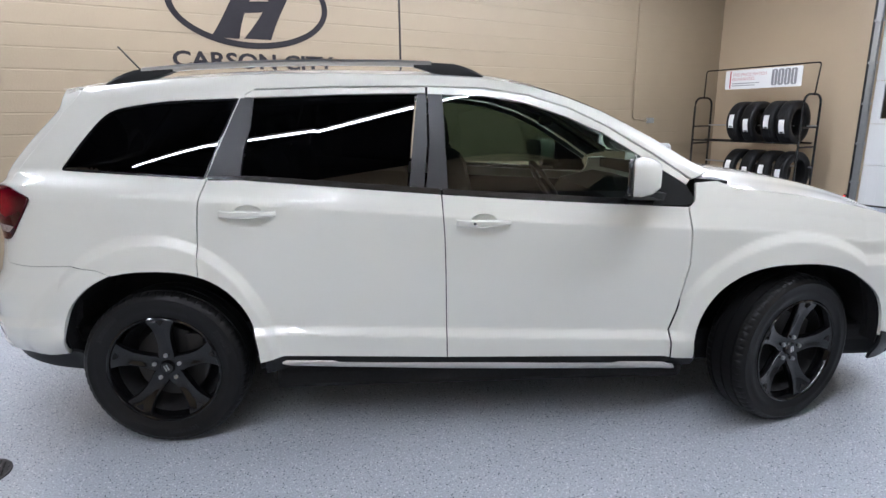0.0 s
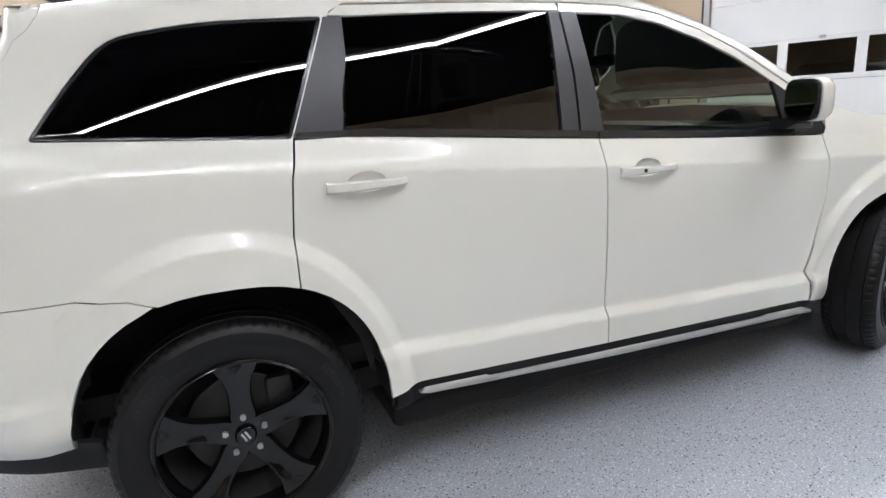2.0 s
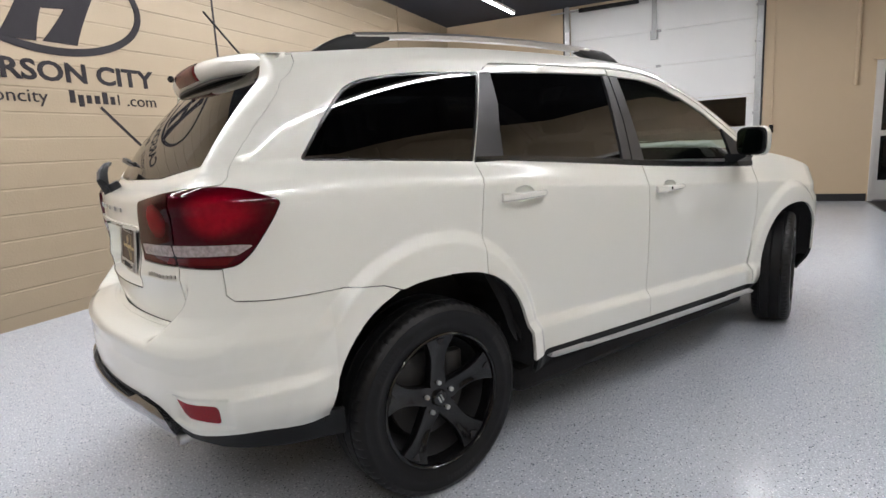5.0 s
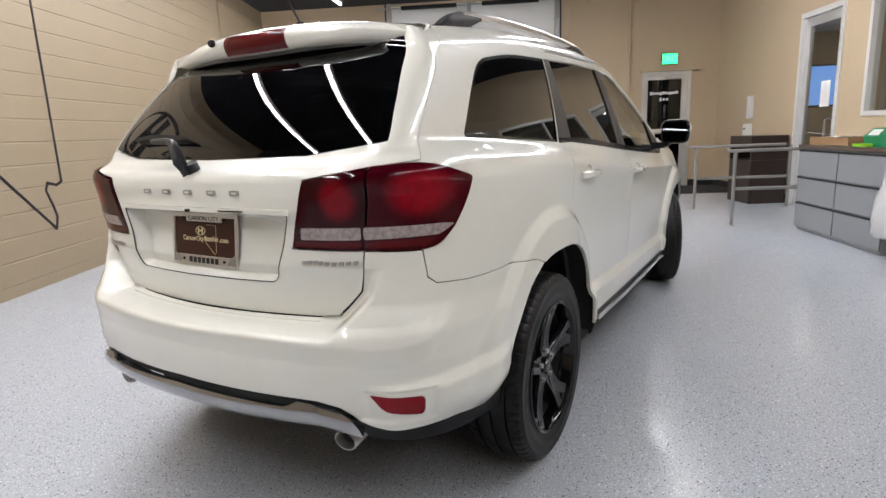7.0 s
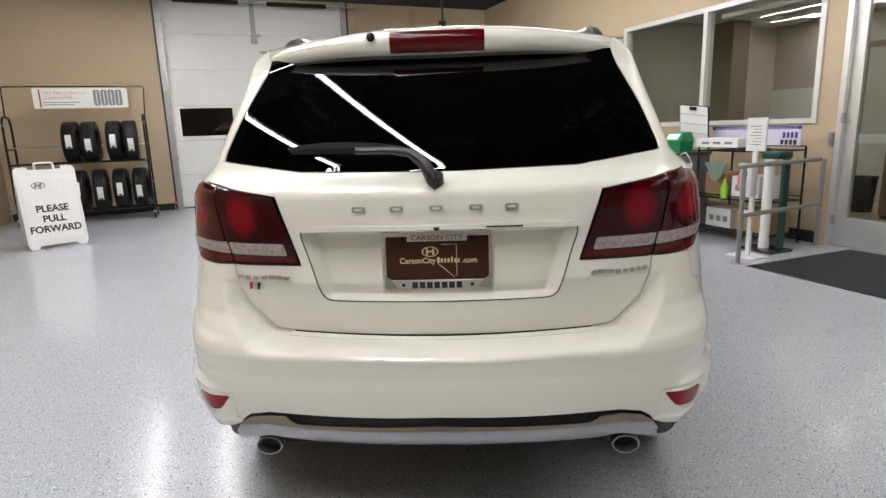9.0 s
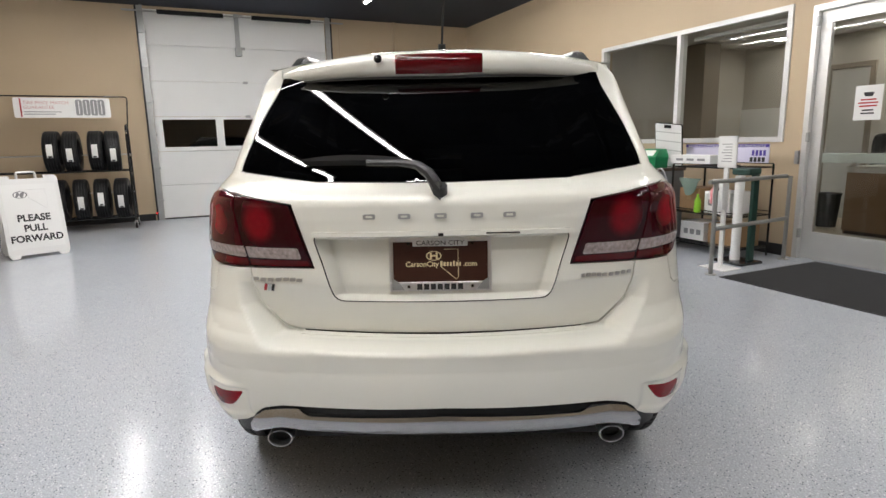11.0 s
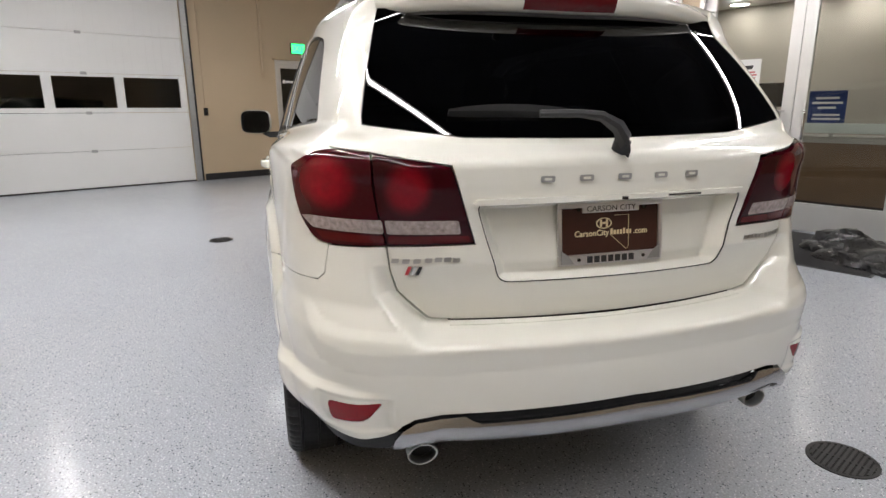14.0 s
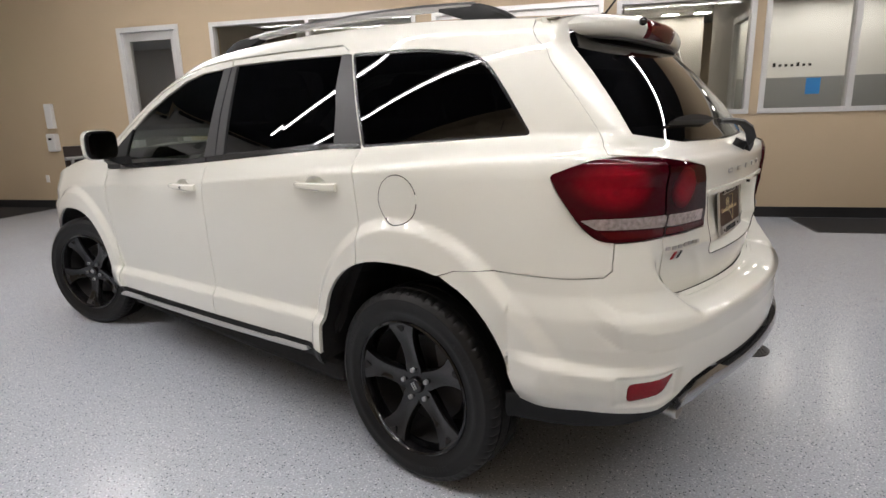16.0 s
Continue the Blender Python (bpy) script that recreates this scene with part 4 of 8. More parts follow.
    # inner shell that closes the gaps
    cut("inner_shell", [(0.0, 0.42), (0.98, 0.42), (1.04, 0.86), (1.63, 0.86), (1.88, 0.42), (3.78, 0.42), (3.9, 0.84), (4.6, 0.84), (4.75, 0.42), (5.5, 0.42), (5.5, 0.80), (4.6, 0.95), (3.75, 1.03), (2.6, 1.10), (1.6, 1.18), (1.0, 1.22), (0.0, 1.19)], DARKHOLE, car, side, off=-0.09, step=0.06, thick=0.004, gap=0)



def both(half):
    """A closed outline from its half, which begins and ends on the middle line."""
    return half + [(-s, z) for s, z in half[::-1] if s > 1e-6]


RECESS = both(rounded([(0.0, 1.057), (0.394, 1.057), (0.331, 0.848), (0.0, 0.848)], [0, 0.03, 0.03, 0]))
behind = [p for p in REAR_ARCH if p[0] < 1.23]


def pressed(s, z):
    """Creases of the bumper: the edge round its upper half, the ledge over the reflectors, the flare behind the wheel."""
    a = np.abs(s)
    d = (z - np.interp(a, (0.0, 0.3, 0.5, 0.67, 0.76, 0.80, 0.84), (0.712, 0.710, 0.700, 0.690, 0.706, 0.742, 0.79))) / 0.055
    edge_up = 0.010 * (1.05 - np.sqrt(np.clip(d, -1, 1) ** 2 + 0.0025)) * smooth(0.86, 0.72, a) * (1 - smooth(0.722, 0.735, z) * smooth(0.56, 0.50, a))
    zl = np.interp(a, (0.60, 0.75, 0.86, 0.93, 1.0), (0.585, 0.594, 0.603, 0.613, 0.62))
    shelf = 0.023 * ramp((zl - z) / 0.030) * smooth(0.585, 0.68, a) * smooth(1.02, 0.93, a)
    r = np.hypot((a - 2.85 + 1.437) / 0.555, (z - 0.365) / 0.60)
    flare = 0.014 * ramp((1.03 - r) / 0.07) * smooth(0.80, 0.95, a) * smooth(1.12, 1.0, a) * smooth(0.38, 0.5, z)
    round_reflector = np.maximum(np.abs(a - 0.685) / 0.10, np.abs(z - 0.525) / 0.050)
    pocket = -0.009 * smooth(1.0, 0.75, round_reflector)
    return edge_up + shelf + flare + pocket


cut("rear_bumper", both([(0.0, 0.7390), (0.44, 0.7404), (0.5036, 0.7462), (0.5675, 0.8280), (0.586, 0.890), (0.5955, 0.947), (0.7406, 0.9435), (0.7505, 0.868), (0.775, 0.8494), (0.87, 0.8444), (1.06, 0.8464), (1.18, 0.8344), (1.2352, 0.8125)] + behind + [(0.99, 0.443), (0.91, 0.453), (0.82, 0.451), (0.70, 0.450), (0.62, 0.461), (0.592, 0.474), (0.575, 0.495), (0.548, 0.518), (0.50, 0.5345), (0.44, 0.5375), (0.0, 0.551)]), PAINT, car, 1, holes=[REFL, [(-s, z) for s, z in REFL]], bulge=pressed, step=0.008, gap=0.0004, thick=0.02)
for side in (1, -1):
    cut("reflector", REFL, REFLECT, car, side, step=0.012, gap=0.001, bulge=lambda s, z: pressed(s, z) - 0.001, label="red rear reflector")
for k in range(6):
    zk = 0.7145 + 0.0038 * k
    cut("tread_strake", both([(0.0, zk + 0.0016), (0.45, zk + 0.0016), (0.455, zk), (0.0, zk)]), PAINT, car, 1, off=0.003, thick=0.004, gap=0, step=0.04, fine=0.03)
def round_bar(s, z):
    """Rounded face of the skid plate about its middle line."""
    return 0.020 * (1 - ((z - np.interp(np.abs(s), (0, 0.42, 0.50, 0.6), (0.508, 0.496, 0.497, 0.452))) / 0.042) ** 2)


skid = cut("skid_plate", both([(0.0, 0.535), (0.405, 0.519), (0.425, 0.525), (0.445, 0.5345), (0.50, 0.531), (0.545, 0.514), (0.572, 0.492), (0.590, 0.468), (0.600, 0.435), (0.588, 0.428), (0.56, 0.446), (0.51, 0.462), (0.46, 0.462), (0.0, 0.474)]), SILVER, car, 1, off=0.006, step=0.012, thick=0.04, gap=0, label="polished silver skid plate", bulge=round_bar)
cut("tow_cover", rounded([(0.452, 0.522), (0.500, 0.520), (0.503, 0.480), (0.454, 0.482)], 0.006), SILVER, skid, 1, off=0.0068, thick=0.002, gap=0, step=0.01, bulge=round_bar)
cut("skid_slot", both([(0.0, 0.552), (0.44, 0.538), (0.43, 0.524), (0.40, 0.516), (0.0, 0.532)]), CLAD, car, 1, off=-0.004, step=0.02, gap=0)
cut("under_valance", both([(0.0, 0.480), (0.46, 0.468), (0.60, 0.46), (0.57, 0.42), (0.45, 0.435), (0.0, 0.440)]), CLAD, car, 1, off=-0.024, gap=0, step=0.02)
hatch = cut("hatch", both([(0.0, 1.2035), (0.40, 1.2105), (0.652, 1.245), (0.628, 1.38), (0.560, 1.556), (0.64, 1.588), (0.85, 1.592), (1.068, 1.588)] + HATCH[::-1] + [(0.77, 1.191), (0.648, 1.182), (0.452, 1.150), (0.392, 0.951), (0.592, 0.948), (0.584, 0.890), (0.564, 0.8285), (0.4996, 0.7500), (0.44, 0.7440), (0.0, 0.7425)]), PAINT, car, 1, holes=[RECESS], step=0.0105, gap=0.0004, thick=0.02)
dish = lambda s, z: -(0.045 + 0.07 * (z - 0.87)) * ramp((np.interp(z, (0.848, 1.057), (0.331, 0.394)) - np.abs(s)) / 0.036, 0.06) * ramp((1.056 - z) / 0.012, 0.06) * ramp((z - 0.849) / 0.020, 0.06)
REARWARD = (skin, lambda a, b: np.tile((-0.985, 0.0, 0.17), (len(a), 1)))
cut("plate_recess", RECESS, PAINT, hatch, 1, gap=0, step=0.007, off=-0.0015, bulge=dish, fine=0.012, surface=REARWARD)
ring = shrink(resample(RECESS, 0.02), 0.0014)
cut("recess_joint", [tuple(q) for q in shrink(resample(RECESS, 0.02), -0.0010)], GLOSSBLACK, hatch, 1, holes=[[tuple(q) for q in ring]], gap=0, step=0.02, off=0.0006, thick=0.003)
cut("recess_lip", both([(0.0, 1.065), (0.390, 1.065), (0.402, 1.057), (0.397, 1.050), (0.0, 1.052)]), PAINT, hatch, 1, gap=0, step=0.012, off=0.008, thick=0.02)
cut("rear_window", both([(0.0, 1.2075), (0.40, 1.2145), (0.648, 1.249), (0.624, 1.38), (0.556, 1.56), (0.0, 1.565)]), PRIVACY, hatch, 1, gap=0, off=-0.003, thick=0.004, step=0.014)

# ---- wheels ----
def tyre_mesh(n=320):
    """A tyre with three grooves round it and cut shoulders."""
    prof = [(0.246, -0.100, 0), (0.29, -0.108, 0), (0.330, -0.106, 0), (0.345, -0.101, 0.002), (0.353, -0.094, 0.006), (0.359, -0.082, 0.006), (0.3605, -0.066, 0.004), (0.3605, -0.062, 0), (0.354, -0.060, 0), (0.354, -0.054, 0), (0.3615, -0.052, 0),
            (0.3622, -0.024, 0.0015), (0.3622, -0.004, 0), (0.355, -0.003, 0), (0.355, 0.004, 0), (0.3622, 0.005, 0), (0.3622, 0.024, 0.0015), (0.3615, 0.052, 0), (0.354, 0.054, 0), (0.354, 0.060, 0), (0.3605, 0.062, 0), (0.3605, 0.066, 0.004), (0.359, 0.082, 0.006), (0.353, 0.094, 0.006),
            (0.345, 0.101, 0.002), (0.334, 0.1055, 0), (0.332, 0.1075, 0), (0.326, 0.1078, 0), (0.324, 0.1068, 0), (0.30, 0.1085, 0), (0.285, 0.1085, 0), (0.283, 0.1070, 0), (0.262, 0.104, 0), (0.252, 0.101, 0), (0.246, 0.097, 0)]
    bm = bmesh.new()
    rings = []
    for r, y, cut_in in prof:
        rings.append([bm.verts.new(((r - (cut_in * 0.85 if k % 5 == 0 else 0)) * math.cos(k * math.tau / n), y, (r - (cut_in * 0.85 if k % 5 == 0 else 0)) * math.sin(k * math.tau / n))) for k in range(n)])
    for A, B in zip(rings, rings[1:]):
        for k in range(n):
            bm.faces.new((A[k], B[k], B[(k + 1) % n], A[(k + 1) % n]))
    return bm


def wheel(name, x, y, steer, spin):
    w = empty(name, pose(x, y, 0.362, 0, 0, steer) @ pose(0, 0, 0, 0, spin, 0 if y > 0 else 180), "", "")
    w.parent = car
    part("tyre", tyre_mesh(), RUBBER, w, smooth_shade=True)
    bm = lathe([(0.251, 0.104), (0.245, 0.108), (0.238, 0.098), (0.233, 0.06), (0.20, -0.08), (0.20, -0.09)], 64)
    part("rim", bm, RIM, w, smooth_shade=True)
    part("rim_lip", lathe([(0.252, 0.098), (0.2525, 0.1055), (0.247, 0.1085), (0.2415, 0.105), (0.240, 0.098)], 64), RIM, w, smooth_shade=True)
    for k in range(5):
        a = k * math.tau / 5 + math.pi / 2
        m = Matrix.Rotation(-a, 4, "Y")
        secs = []
        for r, hw, yo, t in ((0.028, 0.034, 0.067, 0.03), (0.060, 0.040, 0.068, 0.03), (0.085, 0.036, 0.069, 0.032), (0.12, 0.034, 0.072, 0.030), (0.155, 0.036, 0.0775, 0.028), (0.19, 0.045, 0.085, 0.026), (0.22, 0.060, 0.0925, 0.022), (0.243, 0.074, 0.0985, 0.018)):
            d = 0.008 * min(1.0, max(0.0, (r - 0.07) / 0.03)) * min(1.0, max(0.0, (0.225 - r) / 0.05))
            secs.append([m @ Vector((r, y1, w1)) for w1, y1 in ((-hw, yo - t), (-hw, yo - 0.009), (-hw + 0.005, yo), (-hw + 0.012, yo - 0.0005), (-hw * 0.3, yo - d), (hw * 0.3, yo - d), (hw - 0.012, yo - 0.0005), (hw - 0.005, yo), (hw, yo - 0.009), (hw, yo - t))])
        sp = part("spoke", loft(secs), RIM, w, smooth_shade=True)
        # Thin black plate on the spoke; the pocket's shade is only its colour.
        pocket = prism([(0.216, -0.003), (0.236, -0.018), (0.2385, 0.0), (0.236, 0.018), (0.216, 0.003)], (0.0, 0.0012), "xy")
        part("spoke_pocket", pocket, DARKHOLE, sp, matrix=m @ pose(0, 0.0388, 0) @ Matrix.Rotation(radians(-90), 4, "X") @ Matrix.Rotation(radians(-14), 4, "Y"))
    letters = bmesh.new()
    for start, count in ((0.5, 9), (2.5, 8), (4.3, 9)):
        for j in range(count):
            a0, a1 = start + 0.052 * j, start + 0.052 * j + 0.034
            ring = [(r * math.cos(a), y1, r * math.sin(a)) for y1 in (0.1082, 0.1092) for a, r in ((a0, 0.293), (a1, 0.293), (a1, 0.313), (a0, 0.313))]
            vs = [letters.verts.new(q) for q in ring]
            for f in ((4, 5, 6, 7), (0, 1, 5, 4), (1, 2, 6, 5), (2, 3, 7, 6), (3, 0, 4, 7)):
                letters.faces.new([vs[i] for i in f])
    tagged(part("sidewall_lettering", letters, TYREMARK, w), kind="stuff")
    part("brake_caliper", boxes(((-0.155, -0.03, 0.03), (-0.075, 0.022, 0.14)), bevel=0.012), DISCIRON, w, smooth_shade=True, matrix=Matrix.Rotation(radians(0), 4, "Y"))
    part("hub_cap", lathe([(0.0, 0.080), (0.026, 0.080), (0.031, 0.075), (0.033, 0.060), (0.062, 0.056), (0.066, 0.04)], 32), RIM, w, smooth_shade=True)
    for k in range(5):
        a = k * math.tau / 5 + math.pi / 2
        bm = bmesh.new()
        c, s = 0.058 * math.cos(a), 0.058 * math.sin(a)
        rod(bm, (c, 0.04, s), (c, 0.078, s), 0.0095, 6)
        part("wheel_nut", bm, GREYSTEEL, w)
    bm = bmesh.new()
    for d in (-0.006, 0.006):
        box(bm, (-0.003 + d, 0.0802, -0.014), (0.003 + d, 0.0816, 0.014), m=Matrix.Rotation(radians(25), 4, "Y"))
    part("badge", bm, STEEL, w, label="two slanted silver bars")
    part("brake_disc", lathe([(0.05, 0.0), (0.165, 0.0), (0.165, -0.02), (0.05, -0.02)], 40), DISCIRON, w)
    part("barrel", lathe([(0.228, 0.05), (0.212, -0.02), (0.196, -0.085), (0.02, -0.085)], 64), DARKHOLE, w)
    return w


wheel("rear_wheel", -AXLE, 0.785, 0, 10)
wheel("rear_wheel", -AXLE, -0.785, 0, 0)
wheel("front_wheel", AXLE, 0.785, 19, 30)
wheel("front_wheel", AXLE, -0.785, 19, -12)
for outline in (REAR_ARCH, FRONT_ARCH):
    # liner from the arch's edge inwards
    s0, s1 = outline[0][0], outline[-1][0]
    foot = [(s0, 0.36), *outline, (s1 - 0.002, 0.36)]
    edge_p = skin(np.array([p[0] for p in foot]), np.array([p[1] for p in foot])) - skin_normals(np.array([p[0] for p in foot]), np.array([p[1] for p in foot])) * 0.008
    mid = edge_p.mean(0)
    for sy in (1, -1):
        bm = bmesh.new()
        rings = [[bm.verts.new((mid[0] + (p[0] - mid[0]) * k, sy * (p[1] - d if d < 0.2 else 0.50), 0.36 + (p[2] - 0.36) * k)) for p in edge_p] for d, k in ((0.0, 1.0), (0.02, 1.03), (0.4, 1.03))]
        for A, B in zip(rings, rings[1:]):
            for i in range(len(A) - 1):
                bm.faces.new((A[i], A[i + 1], B[i + 1], B[i]))
        bm.faces.new(rings[-1])
        part("wheel_well", bm, DARKHOLE, car)
# Unseen boxes under the body, set low to keep light off the floor there.
for name, lo, hi in (("floor_pan", (-1.86, -0.70, 0.322), (2.1, 0.70, 0.42)), ("rear_pan", (-2.12, -0.56, 0.30), (-1.66, 0.58, 0.45)), ("side_pan", (-0.98, -0.80, 0.205), (0.98, 0.80, 0.32)),
                     ("front_pan", (0.985, -0.60, 0.20), (2.2, 0.60, 0.32)), ("rear_axle", (-1.65, -0.62, 0.22), (-1.20, 0.62, 0.32))):
    part(name, boxes((lo, hi), bevel=0.03), DARKHOLE, car)

# ---- hatch fittings ----
def spoiler_section(y, under=False):
    """Closed section of the spoiler at y: the roof's line carried on to a rounded trailing edge, thinner towards its
    ends; under: the thin dark layer below it.
    """
    q = abs(y) / 0.604
    sweep = 0.135 * q ** 2.3
    thin = 1.25 * (1 - 0.50 * q ** 1.7)
    tops = [(x, float(roof_z(np.array([x]), np.array([y]))[0]) + 0.001) for x in (-1.803, -1.83, -1.86)]
    zt = tops[-1][1]
    aft = [(-1.90, 0.002), (-1.935, 0.009), (-1.962, 0.019), (-1.974, 0.030), (-1.976, 0.044), (-1.970, 0.060), (-1.960, 0.072), (-1.945, 0.076), (-1.87, 0.072)]
    out = list(tops)
    if under:
        aft, out = [(-1.80, 0.070), (-1.87, 0.074), (-1.952, 0.077), (-1.948, 0.083), (-1.87, 0.084), (-1.80, 0.082)], []
    for x, d in aft:
        f = min(1.0, max(0.0, (-1.86 - x) / 0.10))
        out.append((x + sweep * (0.35 + 0.65 * f), zt - d * thin))
    if not under:
        out.append((-1.803, zt - 0.045 * thin))
    return [(x, y, z) for x, z in out]


ACROSS = [0.604 * math.sin(k / 24 * math.pi / 2) for k in range(-24, 25)]
part("spoiler", loft([spoiler_section(y) for y in ACROSS]), PAINT, car, smooth_shade=True, label="white roof spoiler over the rear window")
part("spoiler_underside", loft([spoiler_section(y, True) for y in ACROSS]), UNDERGREY, car, smooth_shade=True, label="dark grey layer under the spoiler")
part("brake_light", loft([[(x - 0.005 * min(1.0, (0.15 - abs(y)) / 0.012), yy, z) for x, yy, z in spoiler_section(y)][5:10] for y in (-0.148, -0.138, -0.10, -0.05, 0.0, 0.05, 0.10, 0.138, 0.148)]), REDLENS, car, smooth_shade=True, label="red high brake light in the spoiler")

# ---- car fittings ----
def skin_at(s, z, side=1, off=0.0):
    p, n = skin(np.array([s]), np.array([z]))[0], skin_normals(np.array([s]), np.array([z]))[0]
    p = p + n * off
    return Vector((p[0], side * p[1], p[2])), Vector((n[0], side * n[1], n[2]))


def on_skin(s, z, side=1, off=0.0):
    """A pose on the skin: local z out of it, local x along it to the viewer's right, local y up."""
    p, n = skin_at(s, z, side, off)
    x = Vector((0, 0, 1)).cross(n).normalized()
    y = n.cross(x)
    return Matrix.Translation(p) @ Matrix((x, y, n)).transposed().to_4x4()


def handle(s, z, parent, side, keyhole):
    m = on_skin(s, z, side)
    flip = 1 if side < 0 else -1
    cup = bmesh.new()
    bmesh.ops.create_uvsphere(cup, u_segments=28, v_segments=16, radius=1, matrix=Matrix.Diagonal((0.0575, 0.0305, 0.020, 1)))
    bmesh.ops.delete(cup, geom=[v for v in cup.verts if v.co.z > 0.001], context="VERTS")
    part("handle_cup", cup, PAINTSHADE, parent, smooth_shade=True, matrix=m @ pose(0.0, 0.006, -0.0005))
    secs = []
    for k in range(13):
        q = k / 6 - 1
        zz = 0.034 - 0.026 * abs(q) ** 4
        hh = 0.0125 - 0.003 * q * flip
        secs.append([(0.118 * q, hh * a, zz + 0.009 * b) for a, b in ((-1, -1), (-1.05, 0), (-0.7, 0.8), (0, 1), (0.7, 0.8), (1.05, 0), (1, -1))])
    bm = loft(secs)
    h = part("handle", bm, PAINT, parent, smooth_shade=True, matrix=m @ pose(0, 0, -0.004))
    if keyhole:
        bm = bmesh.new()
        rod(bm, (0.0, 0, 0.028), (0.0, 0, 0.0445), 0.0065, 14)
        part("keyhole", bm, GLOSSBLACK, h, matrix=pose(-0.042 * flip, 0, 0))


PAINTSHADE = PAINT
for side in (1, -1):
    for s, z, key, kind in ((1.835, 1.067, False, "rear_door"), (2.840, 1.010, True, "front_door")):
        par = [o for o in car.children if o.name.startswith(kind) and (o.data.vertices[0].co.y > 0) == (side > 0)][0]
        handle(s, z, par, side, key)
    # mirror
    fd = [o for o in car.children if o.name.startswith("front_door") and (o.data.vertices[0].co.y > 0) == (side > 0)][0]
    head = bmesh.new()
    secs = []
    for t, w, h, dx in ((0.0, 0.55, 0.60, 0.00), (0.015, 0.93, 0.95, 0.0), (0.05, 1.0, 1.0, 0.012), (0.10, 0.86, 0.88, 0.03), (0.135, 0.55, 0.6, 0.045)):
        ring = []
        for k in range(20):
            a = k * math.tau / 20
            c, s_ = math.copysign(abs(math.cos(a)) ** 0.55, math.cos(a)), math.copysign(abs(math.sin(a)) ** 0.55, math.sin(a))
            ring.append((0.585 + t - 0.40 * 0.100 * w * c, side * (0.998 + dx * -0.4 + 0.100 * w * c), 1.208 + 0.080 * h * s_))
        secs.append(ring)
    me = part("mirror", loft(secs), PAINT, fd, smooth_shade=True, label="white door mirror with black inner face")
    bm = bmesh.new()
    turn = Matrix.Translation((0.585, side * 0.998, 0)) @ Matrix.Rotation(radians(21 * side), 4, "Z") @ Matrix.Translation((-0.585, -side * 0.998, 0))
    pts = [(side * (0.998 + 0.096 * math.copysign(abs(math.cos(a)) ** 0.5, math.cos(a))), 1.208 + 0.074 * math.copysign(abs(math.sin(a)) ** 0.5, math.sin(a))) for a in (k * math.tau / 28 for k in range(28))]
    part("mirror_bezel", prism(pts, (0.578, 0.590), "yz"), GLOSSBLACK, me, matrix=turn)
    pts = [(0.998 * side + (y - 0.998 * side) * 0.86, 1.208 + (z - 1.208) * 0.84) for y, z in pts]
    part("mirror_glass", prism(pts, (0.5745, 0.579), "yz"), MIRROR, me, matrix=turn)
    part("mirror_foot", loft([[(x, side * y, z) for x, z in ((0.62, 1.10), (0.77, 1.095), (0.78, 1.125), (0.63, 1.14))] for y in (0.84, 0.91)] + [[(x, side * 0.955, z) for x, z in ((0.62, 1.122), (0.70, 1.118), (0.705, 1.135), (0.63, 1.140))]]), CLAD, me)
    # roof rail
    y = 0.562
    def rail_z(x):
        return float(roof_z(np.array([x]), np.array([y]))[0])
    xs = [-1.52, -1.3, -1.0, -0.7, -0.4, -0.22]
    secs = []
    for x in xs:
        z = rail_z(x) + 0.040
        secs.append([(x, side * (y + a), z + b) for a, b in ((-0.017, -0.012), (-0.019, 0.002), (-0.012, 0.013), (0.008, 0.014), (0.018, 0.004), (0.018, -0.012))])
    rr = part("roof_rail", loft(secs), STEEL, car, smooth_shade=True, label="brushed silver roof rail with black feet")
    for a, b in ((-1.68, -1.38), (0.02, -0.30)):
        secs = []
        for k in range(8):
            q = k / 7
            x = a + (b - a) * q
            t = 0.004 + 0.043 * min(1, (q * 2.6)) ** 0.75
            w = 0.024 - 0.004 * q
            z0 = rail_z(x) - 0.006
            low = z0 if q < 0.62 else z0 + (q - 0.62) / 0.38 * 0.030
            secs.append([(x, side * (y + c * w), zz) for c, zz in ((-1, low), (-1.0, z0 + t * 0.8), (-0.6, z0 + t + 0.006), (0.6, z0 + t + 0.006), (1, z0 + t * 0.8), (1, low))])
        part("rail_foot", loft(secs), CLAD, rr, smooth_shade=True)
    # tail pipe
    bm = bmesh.new()
    prof = [(0.036, 0.02), (0.0405, -0.050), (0.0405, -0.055), (0.039, -0.0585), (0.036, -0.0585), (0.0335, -0.054), (0.032, 0.01)]
    rings = []
    for r, a in prof:
        rings.append([bm.verts.new((-2.212 + a, side * 0.538 + 1.02 * r * math.cos(k * math.tau / 32), 0.394 + 0.74 * r * math.sin(k * math.tau / 32) + a * 0.1)) for k in range(32)])
    for A, B in zip(rings, rings[1:]):
        for k in range(32):
            bm.faces.new((A[k], A[(k + 1) % 32], B[(k + 1) % 32], B[k]))
    bm.faces.new(rings[-1])
    pipe = part("tail_pipe", bm, STEEL, car, smooth_shade=True, label="chromed oval exhaust tip")
    # Black disc plugs the pipe; the dark of the opening is in its colour.
    part("pipe_bore", prism([(side * 0.538 + 0.033 * math.cos(k * math.tau / 24), 0.389 + 0.024 * math.sin(k * math.tau / 24)) for k in range(24)], (-2.242, -2.232), "yz"), DARKHOLE, pipe)
part("silencer", boxes(((-2.15, -0.62, 0.36), (-1.95, 0.62, 0.45)), bevel=0.04), DARKHOLE, car)

